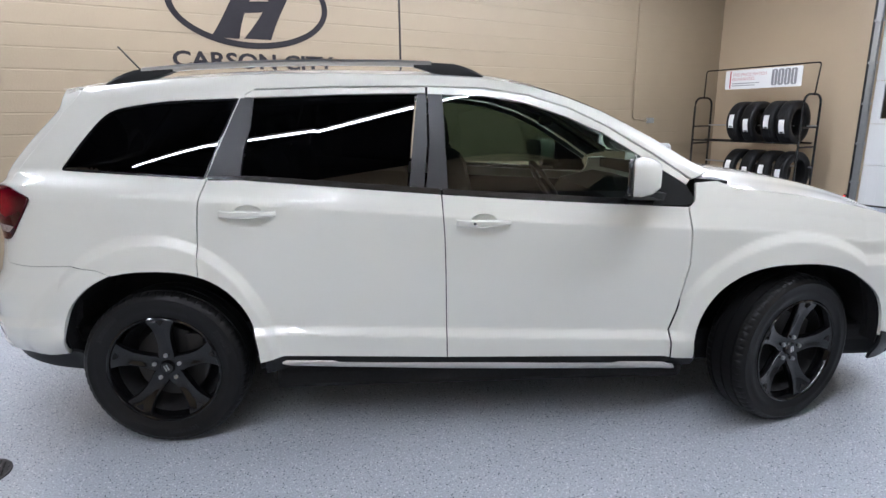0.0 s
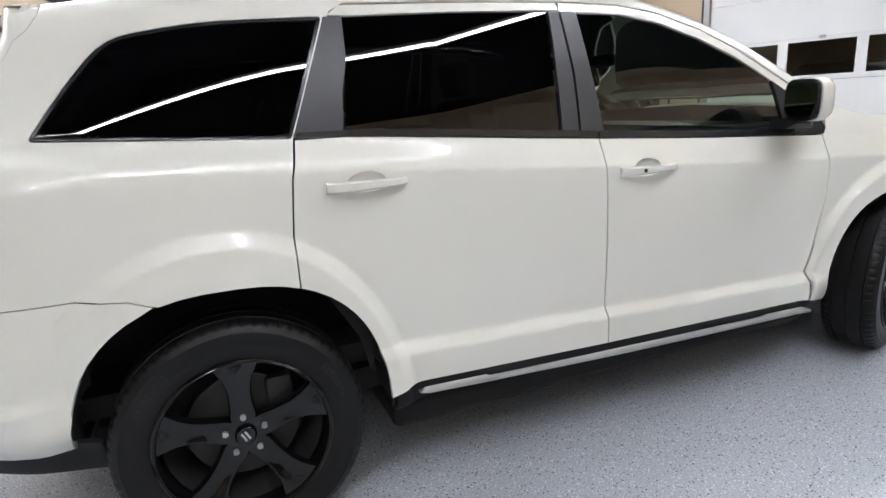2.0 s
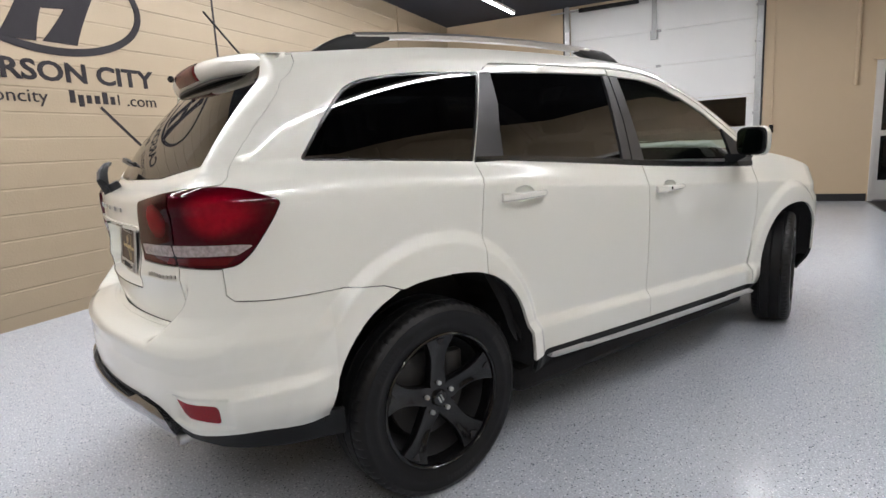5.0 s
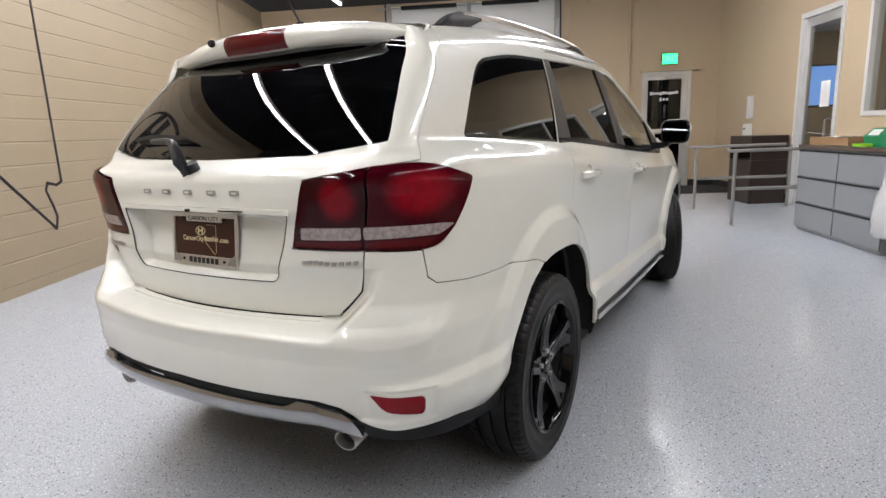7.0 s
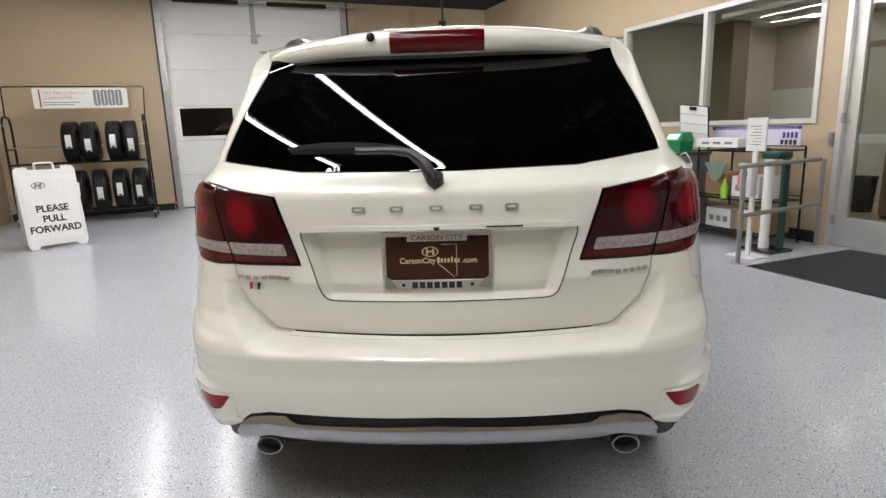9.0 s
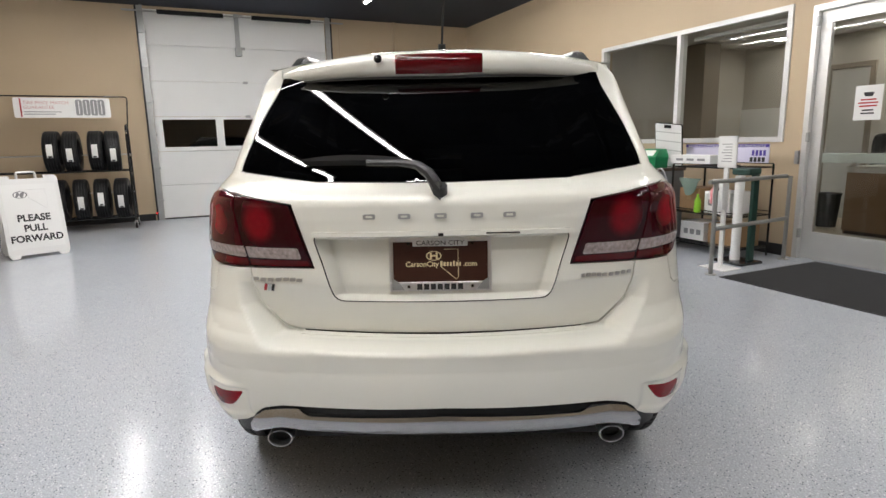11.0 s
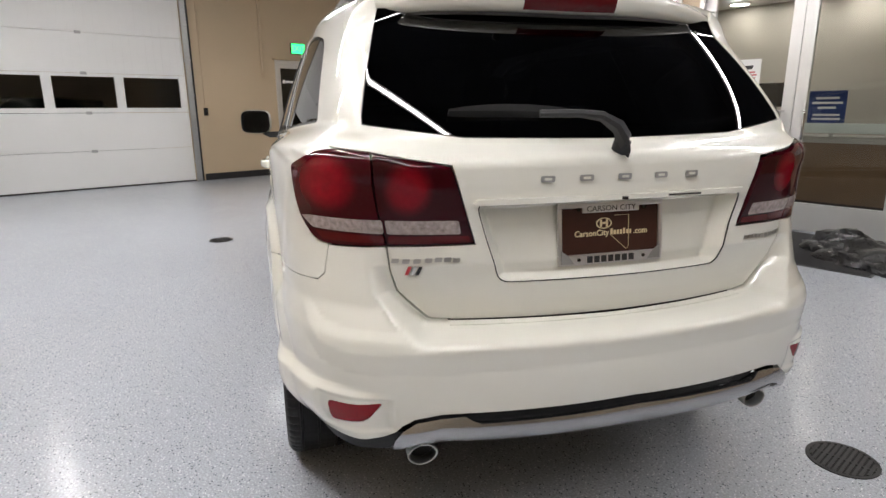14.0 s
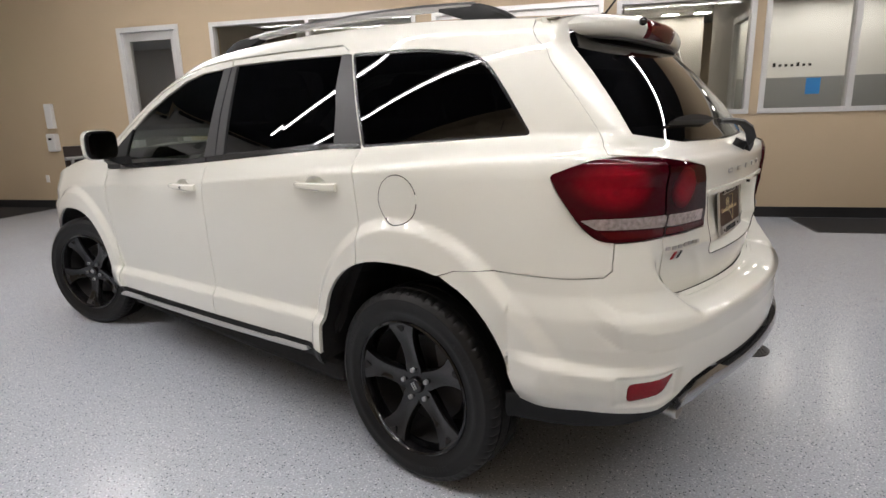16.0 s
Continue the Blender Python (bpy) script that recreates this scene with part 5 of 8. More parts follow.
# fuel flap on the left flank
fuel = [(1.427 + 0.080 * math.cos(k * math.tau / 40), 1.040 + 0.082 * math.sin(k * math.tau / 40)) for k in range(40)]
fo = cut("fuel_flap", fuel, PAINT, car, 1, step=0.02, off=0.0012, thick=0.006, gap=0)
fuel2 = [(1.427 + 0.0832 * math.cos(k * math.tau / 40), 1.040 + 0.0852 * math.sin(k * math.tau / 40)) for k in range(40)]
cut("fuel_flap_gap", fuel2, GLOSSBLACK, fo, 1, step=0.02, off=0.0004, thick=0.003, gap=0)
p = on_skin(1.352, 1.046, 1, 0.002)
part("finger_notch", prism([(0.012 * math.cos(k * math.tau / 16), 0.018 * math.sin(k * math.tau / 16)) for k in range(16)], (0, 0.003), "xy"), PAINT, fo, matrix=p)

# wiper
arm = [(-2.296, 0.0, 1.178), (-2.306, 0.008, 1.200), (-2.300, 0.030, 1.238), (-2.281, 0.066, 1.263), (-2.264, 0.12, 1.270), (-2.246, 0.22, 1.270)]
secs = []
for at, w, t in zip(arm, (0.015, 0.017, 0.015, 0.012, 0.010, 0.009), (0.016, 0.018, 0.015, 0.009, 0.006, 0.006)):
    secs.append((Vector(at), skin_at(at[1], at[2])[1], w, t))
rings = []
for i, (c, n, w, t) in enumerate(secs):
    a, b = secs[max(0, i - 1)][0], secs[min(len(secs) - 1, i + 1)][0]
    d = (b - a).normalized()
    e = n.cross(d).normalized()
    rings.append([c + e * w * k + n * t * l for k, l in ((-1, -1), (-1, 0.3), (-0.5, 1), (0.5, 1), (1, 0.3), (1, -1))])
wiper = part("rear_wiper", loft(rings), WIPER, hatch, smooth_shade=True, label="black rear wiper parked on the glass")
rings = []
for i in range(9):
    q = i / 8
    s, z = 0.095 + 0.335 * q, 1.262 + 0.010 * math.sin(q * 2.6) - 0.002 * q
    c, n = skin_at(s, z, 1, 0.015)
    w = 0.014 * (1 - 0.75 * abs(2 * q - 1) ** 2.5)
    rings.append([c + Vector((0, 0, w)) + n * -0.012, c + Vector((0, 0, w * 0.6)) + n * 0.010, c + Vector((0, 0, -w * 0.6)) + n * 0.010, c + Vector((0, 0, -w)) + n * -0.012])
part("wiper_blade", loft(rings), WIPER, wiper, smooth_shade=True)
bm = bmesh.new()
c, n = skin_at(0.0, 1.176, 1, 0)
rod(bm, c - n * 0.01, c + n * 0.026, 0.022, 24)
part("wiper_pivot", bm, WIPER, wiper, smooth_shade=True)

# badges as plain raised bars, number plate in a polished frame
for k, y in enumerate((0.213, 0.108, 0.0, -0.108, -0.205)):
    m = on_skin(abs(y), 1.111, 1 if y >= 0 else -1, 0.003)
    outline = rounded([(-0.0185, -0.0078), (0.0185, -0.0078), (0.0185, 0.0078), (-0.0185, 0.0078)], 0.005)
    bm = prism(outline, (0, 0.004), "xy")
    bdg = part("badge_bar", bm, GREYSTEEL, hatch, matrix=m, label="small chrome badge bar")
    part("badge_inlay", prism([(a * 0.55, b * 0.4) for a, b in outline], (0.004, 0.0046), "xy"), PAINT, bdg)
for s0, s1, z, sd, nn in ((0.430, 0.585, 0.914, 1, 7), (0.425, 0.580, 0.914, -1, 9)):
    wb = 0.46 * (s1 - s0) / nn
    for k in range(nn):
        s = s0 + (s1 - s0) * (k + 0.5) / nn
        m = on_skin(s, z + 0.002 * math.sin(k), sd, 0.002)
        part("badge_bar", prism(rounded([(-wb, -0.0055), (wb - 0.002, -0.0055), (wb, 0.0055), (0.002 - wb, 0.0055)], 0.003), (0, 0.003), "xy"), STEEL, hatch, matrix=m)
m = on_skin(0.535, 0.888, 1, 0.002)
for dx, c in ((-0.014, REDINK), (0.0, STEEL), (0.013, GLOSSBLACK)):
    part("badge_stripe", prism([(dx - 0.010, -0.012), (dx - 0.001, -0.012), (dx + 0.009, 0.012), (dx, 0.012)], (0, 0.003), "xy"), c, hatch, matrix=m)

PLATE = Matrix.Translation((-2.250, 0.004, 0.955)) @ Euler((radians(90 - 6), 0, radians(-90))).to_matrix().to_4x4()
plate = part("licence_plate", prism(rounded([(-0.150, -0.074), (0.150, -0.074), (0.150, 0.074), (-0.150, 0.074)], 0.01), (0, 0.002), "xy"), PLATEBROWN, hatch, matrix=PLATE, label="brown dealer plate in a polished frame")
fb = bmesh.new()
for lo, hi in (((-0.158, -0.083, 0), (0.158, -0.054, 0.007)), ((-0.158, 0.070, 0), (0.158, 0.083, 0.007)), ((-0.158, -0.054, 0), (-0.146, 0.070, 0.007)), ((0.146, -0.054, 0), (0.158, 0.070, 0.007)), ((-0.085, 0.056, 0), (0.085, 0.072, 0.0068))):
    box(fb, lo, hi, 0.002)
part("plate_frame", fb, CHROME2, plate)
words("plate_word", "CARSON CITY", 0.020, INKBLACK, plate, pose(0, 0.066, 0.0072), 0.0004, wide=1.15)
for x in (-0.073, -0.052, -0.031, -0.010, 0.011, 0.032, 0.053):
    part("plate_bar", boxes(((x, -0.078, 0.0068), (x + 0.016, -0.060, 0.0078))), INKBLACK, plate)
words("plate_web", "CarsonCity", 0.0225, GOLD, plate, pose(-0.108, 0.0, 0.0025), 0.0004, "LEFT", wide=0.98, bold=0.0004)
words("plate_web", ".com", 0.0225, GOLD, plate, pose(0.070, 0.0, 0.0025), 0.0004, "LEFT", wide=0.98, bold=0.0004)
for k in range(7):
    part("trade_name_bar", boxes(((-0.0005 + 0.0098 * k, -0.006, 0.002), (0.0068 - 0.0004 * k + 0.0098 * k, 0.006 + 0.004 * (k in (0, 4)), 0.003))), GOLD, plate)
part("plate_map", tube([(0.012, 0.046, 0.0025), (0.055, 0.046, 0.0025), (0.055, -0.040, 0.0025), (0.048, -0.048, 0.0025), (0.0, -0.006, 0.0025)], 0.0009, 6), GOLD, plate)
bm = bmesh.new()
for k in range(24):
    a0, a1 = k * math.tau / 24, (k + 1) * math.tau / 24
    q = [(-0.02 + r * 1.6 * math.cos(a), 0.026 + r * math.sin(a), 0.0025) for a, r in ((a0, 0.015), (a1, 0.015), (a1, 0.0125), (a0, 0.0125))]
    bm.faces.new([bm.verts.new(v) for v in q])
box(bm, (-0.032, 0.016, 0.002), (-0.026, 0.036, 0.003), m=Matrix.Translation((0, 0, 0)))
box(bm, (-0.014, 0.016, 0.002), (-0.008, 0.036, 0.003))
box(bm, (-0.030, 0.024, 0.002), (-0.010, 0.029, 0.003))
part("plate_emblem", bm, GOLD, plate)
for sx in (-1, 1):
    part("frame_corner", prism([(sx * 0.150, -0.078), (sx * 0.112, -0.078), (sx * 0.128, -0.056), (sx * 0.150, -0.040)], (0.007, 0.0085), "xy"), GREYSTEEL, plate)
    for y in (0.066, -0.068):
        bm = bmesh.new()
        rod(bm, (sx * 0.098, y, 0.006), (sx * 0.098, y, 0.0095), 0.005, 10)
        part("plate_screw", bm, GLOSSBLACK, plate)
bm = bmesh.new()
rod(bm, skin_at(0.0, 1.062, 1, 0.012)[0] + Vector((0, -0.0, -0.010)), skin_at(0.0, 1.062, 1, 0.012)[0] + Vector((0, 0.0, -0.002)), 0.008, 12)
part("camera_pod", bm, GLOSSBLACK, hatch)
part("release_pad", boxes(((-2.300, -0.235, 1.056), (-2.27, -0.135, 1.0595))), GLOSSBLACK, hatch)
# washer jet and aerial
bm = bmesh.new()
bmesh.ops.create_uvsphere(bm, u_segments=14, v_segments=8, radius=0.014)
part("washer_jet", bm, GLOSSBLACK, car, smooth_shade=True, matrix=Matrix.Translation((-1.975, 0.205, 1.606)))
bm = bmesh.new()
rod(bm, (-1.735, -0.01, 1.65), (-1.745, -0.01, 1.685), 0.014, 12)
rod(bm, (-1.742, -0.01, 1.68), (-1.876, -0.02, 1.838), 0.0042, 8)
part("aerial", bm, CLAD, car)

# cabin
def seat(x, y, w=0.50):
    st = empty("seat", pose(x, y, 0.0), "", "")
    st.parent = car
    part("cushion", boxes(((-0.25, -w / 2, 0.62), (0.27, w / 2, 0.78)), bevel=0.05), SEATC, st, smooth_shade=True)
    part("backrest", boxes(((-0.09, -w / 2, 0.0), (0.09, w / 2, 0.58)), bevel=0.06), SEATC, st, smooth_shade=True, matrix=pose(-0.24, 0, 0.72, 0, -12, 0))
    part("headrest", boxes(((-0.05, -0.13, 0.0), (0.05, 0.13, 0.18)), bevel=0.04), SEATC, st, smooth_shade=True, matrix=pose(-0.375, 0, 1.30, 0, -8, 0))
for x, y in ((0.20, 0.37), (0.20, -0.37), (-0.72, 0.40), (-0.72, -0.40)):
    seat(x, y)
part("dashboard", loft([[(x, y, z) for x, z in ((0.70, 0.62), (0.66, 0.92), (0.72, 1.03), (0.95, 1.08), (1.10, 1.05), (1.10, 0.62))] for y in (-0.70, -0.35, 0, 0.35, 0.70)]), SEATC, car)
ringpts = [(0.55 - 0.10 * math.sin(a), 0.37 + 0.19 * math.cos(a), 1.0 + 0.16 * math.sin(a)) for a in (k * math.tau / 32 for k in range(33))]
part("steering_wheel", tube(ringpts, 0.016, 8), SEATC, car, smooth_shade=True)
part("cabin_floor", boxes(((-2.0, -0.72, 0.45), (1.0, 0.72, 0.52))), DARKHOLE, car)
part("headlining", boxes(((-1.7, -0.55, 1.585), (0.05, 0.55, 1.60))), SEATC, car)
part("cargo_cover", boxes(((-2.05, -0.62, 1.02), (-1.05, 0.62, 1.06))), SEATC, car)
bm = bmesh.new()
box(bm, (0.43, -0.11, 1.40), (0.46, 0.11, 1.46), 0.012)
part("interior_mirror", bm, GLOSSBLACK, car)

# ---- room fittings: left wall ----
def ring_mesh(cx, cz, rx, rz, w, y0, y1, n=64):
    """A flat oval ring standing on the left wall."""
    bm = bmesh.new()
    rows = []
    for k in range(n):
        a = k * math.tau / n
        c, s = math.cos(a), math.sin(a)
        rows.append([bm.verts.new((cx + (rx - d) * c, y, cz + (rz - d) * s)) for d, y in ((0, y0), (0, y1), (w, y0), (w, y1))])
    for k in range(n):
        A, B = rows[k], rows[(k + 1) % n]
        for i, j in ((0, 1), (1, 3), (3, 2), (2, 0)):
            bm.faces.new((A[i], B[i], B[j], A[j]))
    return bm


sign = empty("wall_sign", SIDE @ pose(0, 0, 0), "dark oval emblem with town name painted on the cream block wall", "sign")
OV = (-0.39, 2.685, 0.882, 0.473)
part("oval_ring", ring_mesh(*OV, 0.066, LEFT - 0.010, LEFT - 0.006), WALLINK, sign)


def leaning_bar(u0, u1, z0, z1, lean0, lean1, w0, w1):
    """One slanted stroke of the emblem, curved."""
    out_l, out_r = [], []
    for i in range(11):
        q = i / 10
        u = u0 + (u1 - u0) * q + lean0 * math.sin(q * math.pi)
        w = w0 + (w1 - w0) * q + 0.05 * abs(2 * q - 1) ** 2
        z = z0 + (z1 - z0) * q
        out_l.append((u - w, z))
        out_r.append((u + w, z))
    return out_l + out_r[::-1]


part("emblem_stroke", prism(leaning_bar(-0.70, -0.31, 2.31, 3.055, -0.02, 0, 0.10, 0.10), (LEFT - 0.0105, LEFT - 0.0065)), WALLINK, sign)
part("emblem_stroke", prism(leaning_bar(-0.35, 0.06, 2.315, 3.06, 0.02, 0, 0.10, 0.10), (LEFT - 0.0100, LEFT - 0.0060)), WALLINK, sign)
part("emblem_crossbar", prism([(-0.63, 2.585), (-0.45, 2.705), (-0.21, 2.725), (0.02, 2.765), (-0.08, 2.665), (-0.24, 2.61), (-0.45, 2.585)], (LEFT - 0.0110, LEFT - 0.0058)), WALLINK, sign)
for word, du in (("CARSON", -0.337), ("CITY", 0.595)):
    words("town_name", word, 0.226, WALLINK, sign, Matrix.Translation((-0.367 + du, LEFT - 0.008, 2.067)) @ Euler((radians(90), 0, 0)).to_matrix().to_4x4(), 0.002, wide=1.22, bold=0.006)
flat = Euler((radians(90), 0, 0)).to_matrix().to_4x4()
words("web_line", "carsoncity", 0.150, WALLINK, sign, Matrix.Translation((-1.25, LEFT - 0.008, 1.86)) @ flat, 0.0015, "LEFT", wide=1.16)
words("web_line", ".com", 0.150, WALLINK, sign, Matrix.Translation((0.20, LEFT - 0.008, 1.86)) @ flat, 0.0015, "LEFT", wide=1.16)
for k, (w, tall, low) in enumerate(((0.050, 0.035, 0.0), (0.050, 0.0, 0.030), (0.046, 0.0, 0.0), (0.048, 0.0, 0.0), (0.050, 0.035, 0.0), (0.044, 0.0, 0.0), (0.014, 0.02, 0.0))):
    u = -0.345 + 0.077 * k
    part("trade_name_bar", boxes(((u, LEFT - 0.009, 1.822 - low), (u + w, LEFT - 0.006, 1.894 + tall))), WALLINK, sign)
for k, pts in enumerate(([(1.70, 3.55), (1.70, 0.93), (1.62, 0.90), (1.50, 0.93), (1.46, 0.86), (1.52, 0.72), (1.56, 0.60), (1.52, 0.48), (0.81, 1.15), (0.14, 1.80)],)):
    pts = [(a * 0.975 - 0.20, 1.35 + (b - 1.35) * 0.975) for a, b in pts]
    bm = bmesh.new()
    for (a, b), (c, d) in zip(pts, pts[1:]):
        v = Vector((c - a, 0, d - b))
        n = Vector((-v.z, 0, v.x)).normalized() * 0.013
        e = v.normalized() * 0.006
        q = [Vector((a, 0, b)) - e + n, Vector((a, 0, b)) - e - n, Vector((c, 0, d)) + e - n, Vector((c, 0, d)) + e + n]
        f = bm.faces.new([bm.verts.new((p.x, LEFT - 0.009, p.z)) for p in q])
    r = bmesh.ops.extrude_face_region(bm, geom=bm.faces[:])
    bmesh.ops.translate(bm, vec=(0, 0.003, 0), verts=[v for v in r["geom"] if isinstance(v, bmesh.types.BMVert)])
    part("state_outline", bm, WALLINK, sign)
pipe = empty("wall_conduit", SIDE @ pose(0, 0, 0), "cream painted electrical conduit with a small outlet on the block wall", "conduit")
part("conduit", tube(arc_path([(5.96, LEFT - 0.02, HIGH), (5.96, LEFT - 0.02, 1.37), (6.32, LEFT - 0.02, 1.34)], 0.06), 0.014, 8), BLOCKPAINT, pipe, smooth_shade=True)
part("outlet_box", boxes(((6.32, LEFT - 0.06, 1.29), (6.48, LEFT - 0.012, 1.38)), bevel=0.006), GREYSTEEL, pipe)

# ---- front wall: overhead door ----
GU = FRONT + 0.06
gate = empty("overhead_door", ROOM @ pose(0, 0, 0), "closed white sectional overhead door with three dark windows", "garage door", kind="structure")
gate.name = "door_1"
ZS = [0.0, 0.635, 1.265, 1.905, 2.54, 3.17, 3.79]
PANES = [(0.98, 1.90), (-0.06, 0.84), (-1.10, -0.20)]
for i, (z0, z1) in enumerate(zip(ZS, ZS[1:])):
    bm = bmesh.new()
    if i == 2:
        cells = [(-1.22, -1.10), (-0.20, -0.06), (0.84, 0.98), (1.90, 2.03)]
        for a, b in cells:
            box(bm, (GU, a, z0 + 0.003), (GU + 0.045, b, z1 - 0.003))
        for a, b in PANES:
            box(bm, (GU, a, z0 + 0.003), (GU + 0.045, b, 1.345))
            box(bm, (GU, a, 1.85), (GU + 0.045, b, z1 - 0.003))
    else:
        box(bm, (GU, -1.22, z0 + 0.003), (GU + 0.045, 2.03, z1 - 0.003))
        n = 26
        for k in range(n):
            y = -1.22 + 3.25 * (k + 0.5) / n
            box(bm, (GU - 0.0022, y - 0.045, z0 + 0.02), (GU, y + 0.045, z1 - 0.02))
    sec = part("door_section", bm, DOORWHITE, gate)
    for y in (0.38,):
        part("hinge", boxes(((GU - 0.012, y - 0.045, z1 - 0.025), (GU - 0.001, y + 0.045, z1 + 0.022)), bevel=0.004), GREYSTEEL, sec)
    if i == 2:
        for a, b in PANES:
            bm = boxes(((GU - 0.006, a - 0.018, 1.327), (GU - 0.0005, b + 0.018, 1.345)), ((GU - 0.006, a - 0.018, 1.85), (GU - 0.0005, b + 0.018, 1.868)), ((GU - 0.006, a - 0.018, 1.345), (GU - 0.0005, a, 1.85)), ((GU - 0.006, b, 1.345), (GU - 0.0005, b + 0.018, 1.85)))
            part("window_frame", bm, DOORWHITE, sec)
            pane("window_pane", (GU + 0.018, a, 1.345), (GU + 0.024, b, 1.85), DOORPANE, sec, (-1, 0, 0))
part("bottom_seal", boxes(((GU - 0.01, -1.22, 0.0), (GU + 0.05, 2.03, 0.025))), BASEBLACK, gate)
part("operator_bracket", boxes(((GU - 0.05, 0.42, 3.15), (GU - 0.005, 0.50, HIGH)), bevel=0.004), GREYSTEEL, gate)
part("operator_shoe", boxes(((GU - 0.07, 0.40, 3.02), (GU - 0.004, 0.52, 3.18)), bevel=0.01), GREYSTEEL, gate)
for v, sgn in ((2.03, 1), (-1.22, -1)):
    tr = part("track", boxes(((FRONT - 0.06, min(v, v + sgn * 0.05), 0.02), (FRONT - 0.052, max(v, v + sgn * 0.05), HIGH)), ((FRONT - 0.06, min(v + sgn * 0.045, v + sgn * 0.05), 0.02), (FRONT - 0.002, max(v + sgn * 0.045, v + sgn * 0.05), HIGH)), ((FRONT - 0.012, min(v, v + sgn * 0.10), 0.0), (FRONT - 0.003, max(v, v + sgn * 0.10), HIGH))), GREYSTEEL, gate)
    for z in (0.35, 0.95, 1.55, 2.15, 2.75, 3.35):
        part("track_bracket", boxes(((FRONT - 0.075, min(v - sgn * 0.02, v + sgn * 0.09), z), (FRONT - 0.004, max(v - sgn * 0.02, v + sgn * 0.09), z + 0.035)), bevel=0.003), GREYSTEEL, tr)
    part("dark_jamb", boxes(((FRONT - 0.02, min(v + sgn * 0.10, v + sgn * 0.13), 0.0), (FRONT - 0.003, max(v + sgn * 0.10, v + sgn * 0.13), HIGH))), BASEBLACK, gate)
bm = bmesh.new()
rod(bm, (FRONT - 0.16, -1.55, 3.70), (FRONT - 0.16, 2.35, 3.70), 0.016, 12)
part("torsion_shaft", bm, GREYSTEEL, gate)
for a, b in ((-0.9, 0.2), (0.7, 1.8)):
    bm = bmesh.new()
    rod(bm, (FRONT - 0.16, a, 3.70), (FRONT - 0.16, b, 3.70), 0.04, 16)
    part("torsion_spring", bm, CLAD, gate)
sensor = empty("door_sensor", ROOM @ pose(0, 0, 0), "small red lit safety sensor beside the overhead door", "sensor")
part("body", boxes(((FRONT - 0.10, 2.13, 0.10), (FRONT - 0.06, 2.17, 0.17)), bevel=0.005), CLAD, sensor)
part("lens", boxes(((FRONT - 0.104, 2.138, 0.13), (FRONT - 0.0995, 2.162, 0.15))), glow("red_led", (1.0, 0.03, 0.03), 3.0), sensor)
switch = empty("wall_switch", ROOM @ pose(0, 0, 0), "small dark push-button switch with a conduit on the tan wall", "switch")
part("box", boxes(((FRONT - 0.05, -1.535, 1.20), (FRONT - 0.001, -1.465, 1.34)), bevel=0.008), GLOSSBLACK, switch)
part("conduit", tube([(FRONT - 0.012, -1.50, 1.33), (FRONT - 0.012, -1.50, 2.6), (FRONT - 0.012, -1.50, HIGH)], 0.009, 8), TAN, switch)
down = empty("wall_pipe", ROOM @ pose(0, 0, 0), "tan painted pipe running up the tan wall", "pipe")
part("pipe", tube([(FRONT - 0.035, -2.67, 1.9), (FRONT - 0.035, -2.67, 3.0), (FRONT - 0.035, -2.67, HIGH)], 0.03, 12), TAN, down, smooth_shade=True)

# outside the overhead door: a dim bay
room_box("wall_bay_end", (FRONT + 6, OFFICE - 4.5, 0), (FRONT + 6.2, LEFT + 0.2, HIGH), TAN, "plain tan wall of the dim bay beyond the door", "wall")
room_box("wall_bay_left", (FRONT + 0.2, LEFT, 0), (FRONT + 6.0, LEFT + 0.2, HIGH), TAN, "plain tan side wall of the dim bay", "wall")
dim = empty("parked_car", ROOM @ pose(11.6, 0.9, 0, 0, 0, 92), "silver car parked in the dim bay behind the door", "car")
part("body", loft([[(x, y, z) for y, z in ((-w, 0.3), (-w, 0.75), (-w * 0.93, h * 0.62), (w * 0.93, h * 0.62), (w, 0.75), (w, 0.3))] for x, w, h in ((-2.1, 0.75, 1.35), (-1.9, 0.88, 1.5), (0, 0.9, 1.55), (1.7, 0.88, 1.45), (2.1, 0.7, 1.2))]), SILVER, dim, smooth_shade=True)
part("cabin", loft([[(x, y, z) for y, z in ((-0.80, 0.9), (-0.60, t), (0.60, t), (0.80, 0.9))] for x, t in ((-1.7, 0.95), (-1.2, 1.50), (0.3, 1.56), (1.1, 0.95))]), GLOSSBLACK, dim)
part("roof", loft([[(x, y, t) for y, t in ((-0.62, t - 0.02), (-0.5, t + 0.02), (0.5, t + 0.02), (0.62, t - 0.02))] for x, t in ((-1.25, 1.50), (-0.4, 1.57), (0.35, 1.56))], closed=True), SILVER, dim, smooth_shade=True)
for x in (-1.35, 1.35):
    for y in (-0.82, 0.82):
        part("wheel", lathe([(0.0, -0.1), (0.32, -0.1), (0.33, 0), (0.32, 0.1), (0.0, 0.1)], 28), RUBBER, dim, matrix=pose(x, y, 0.33))

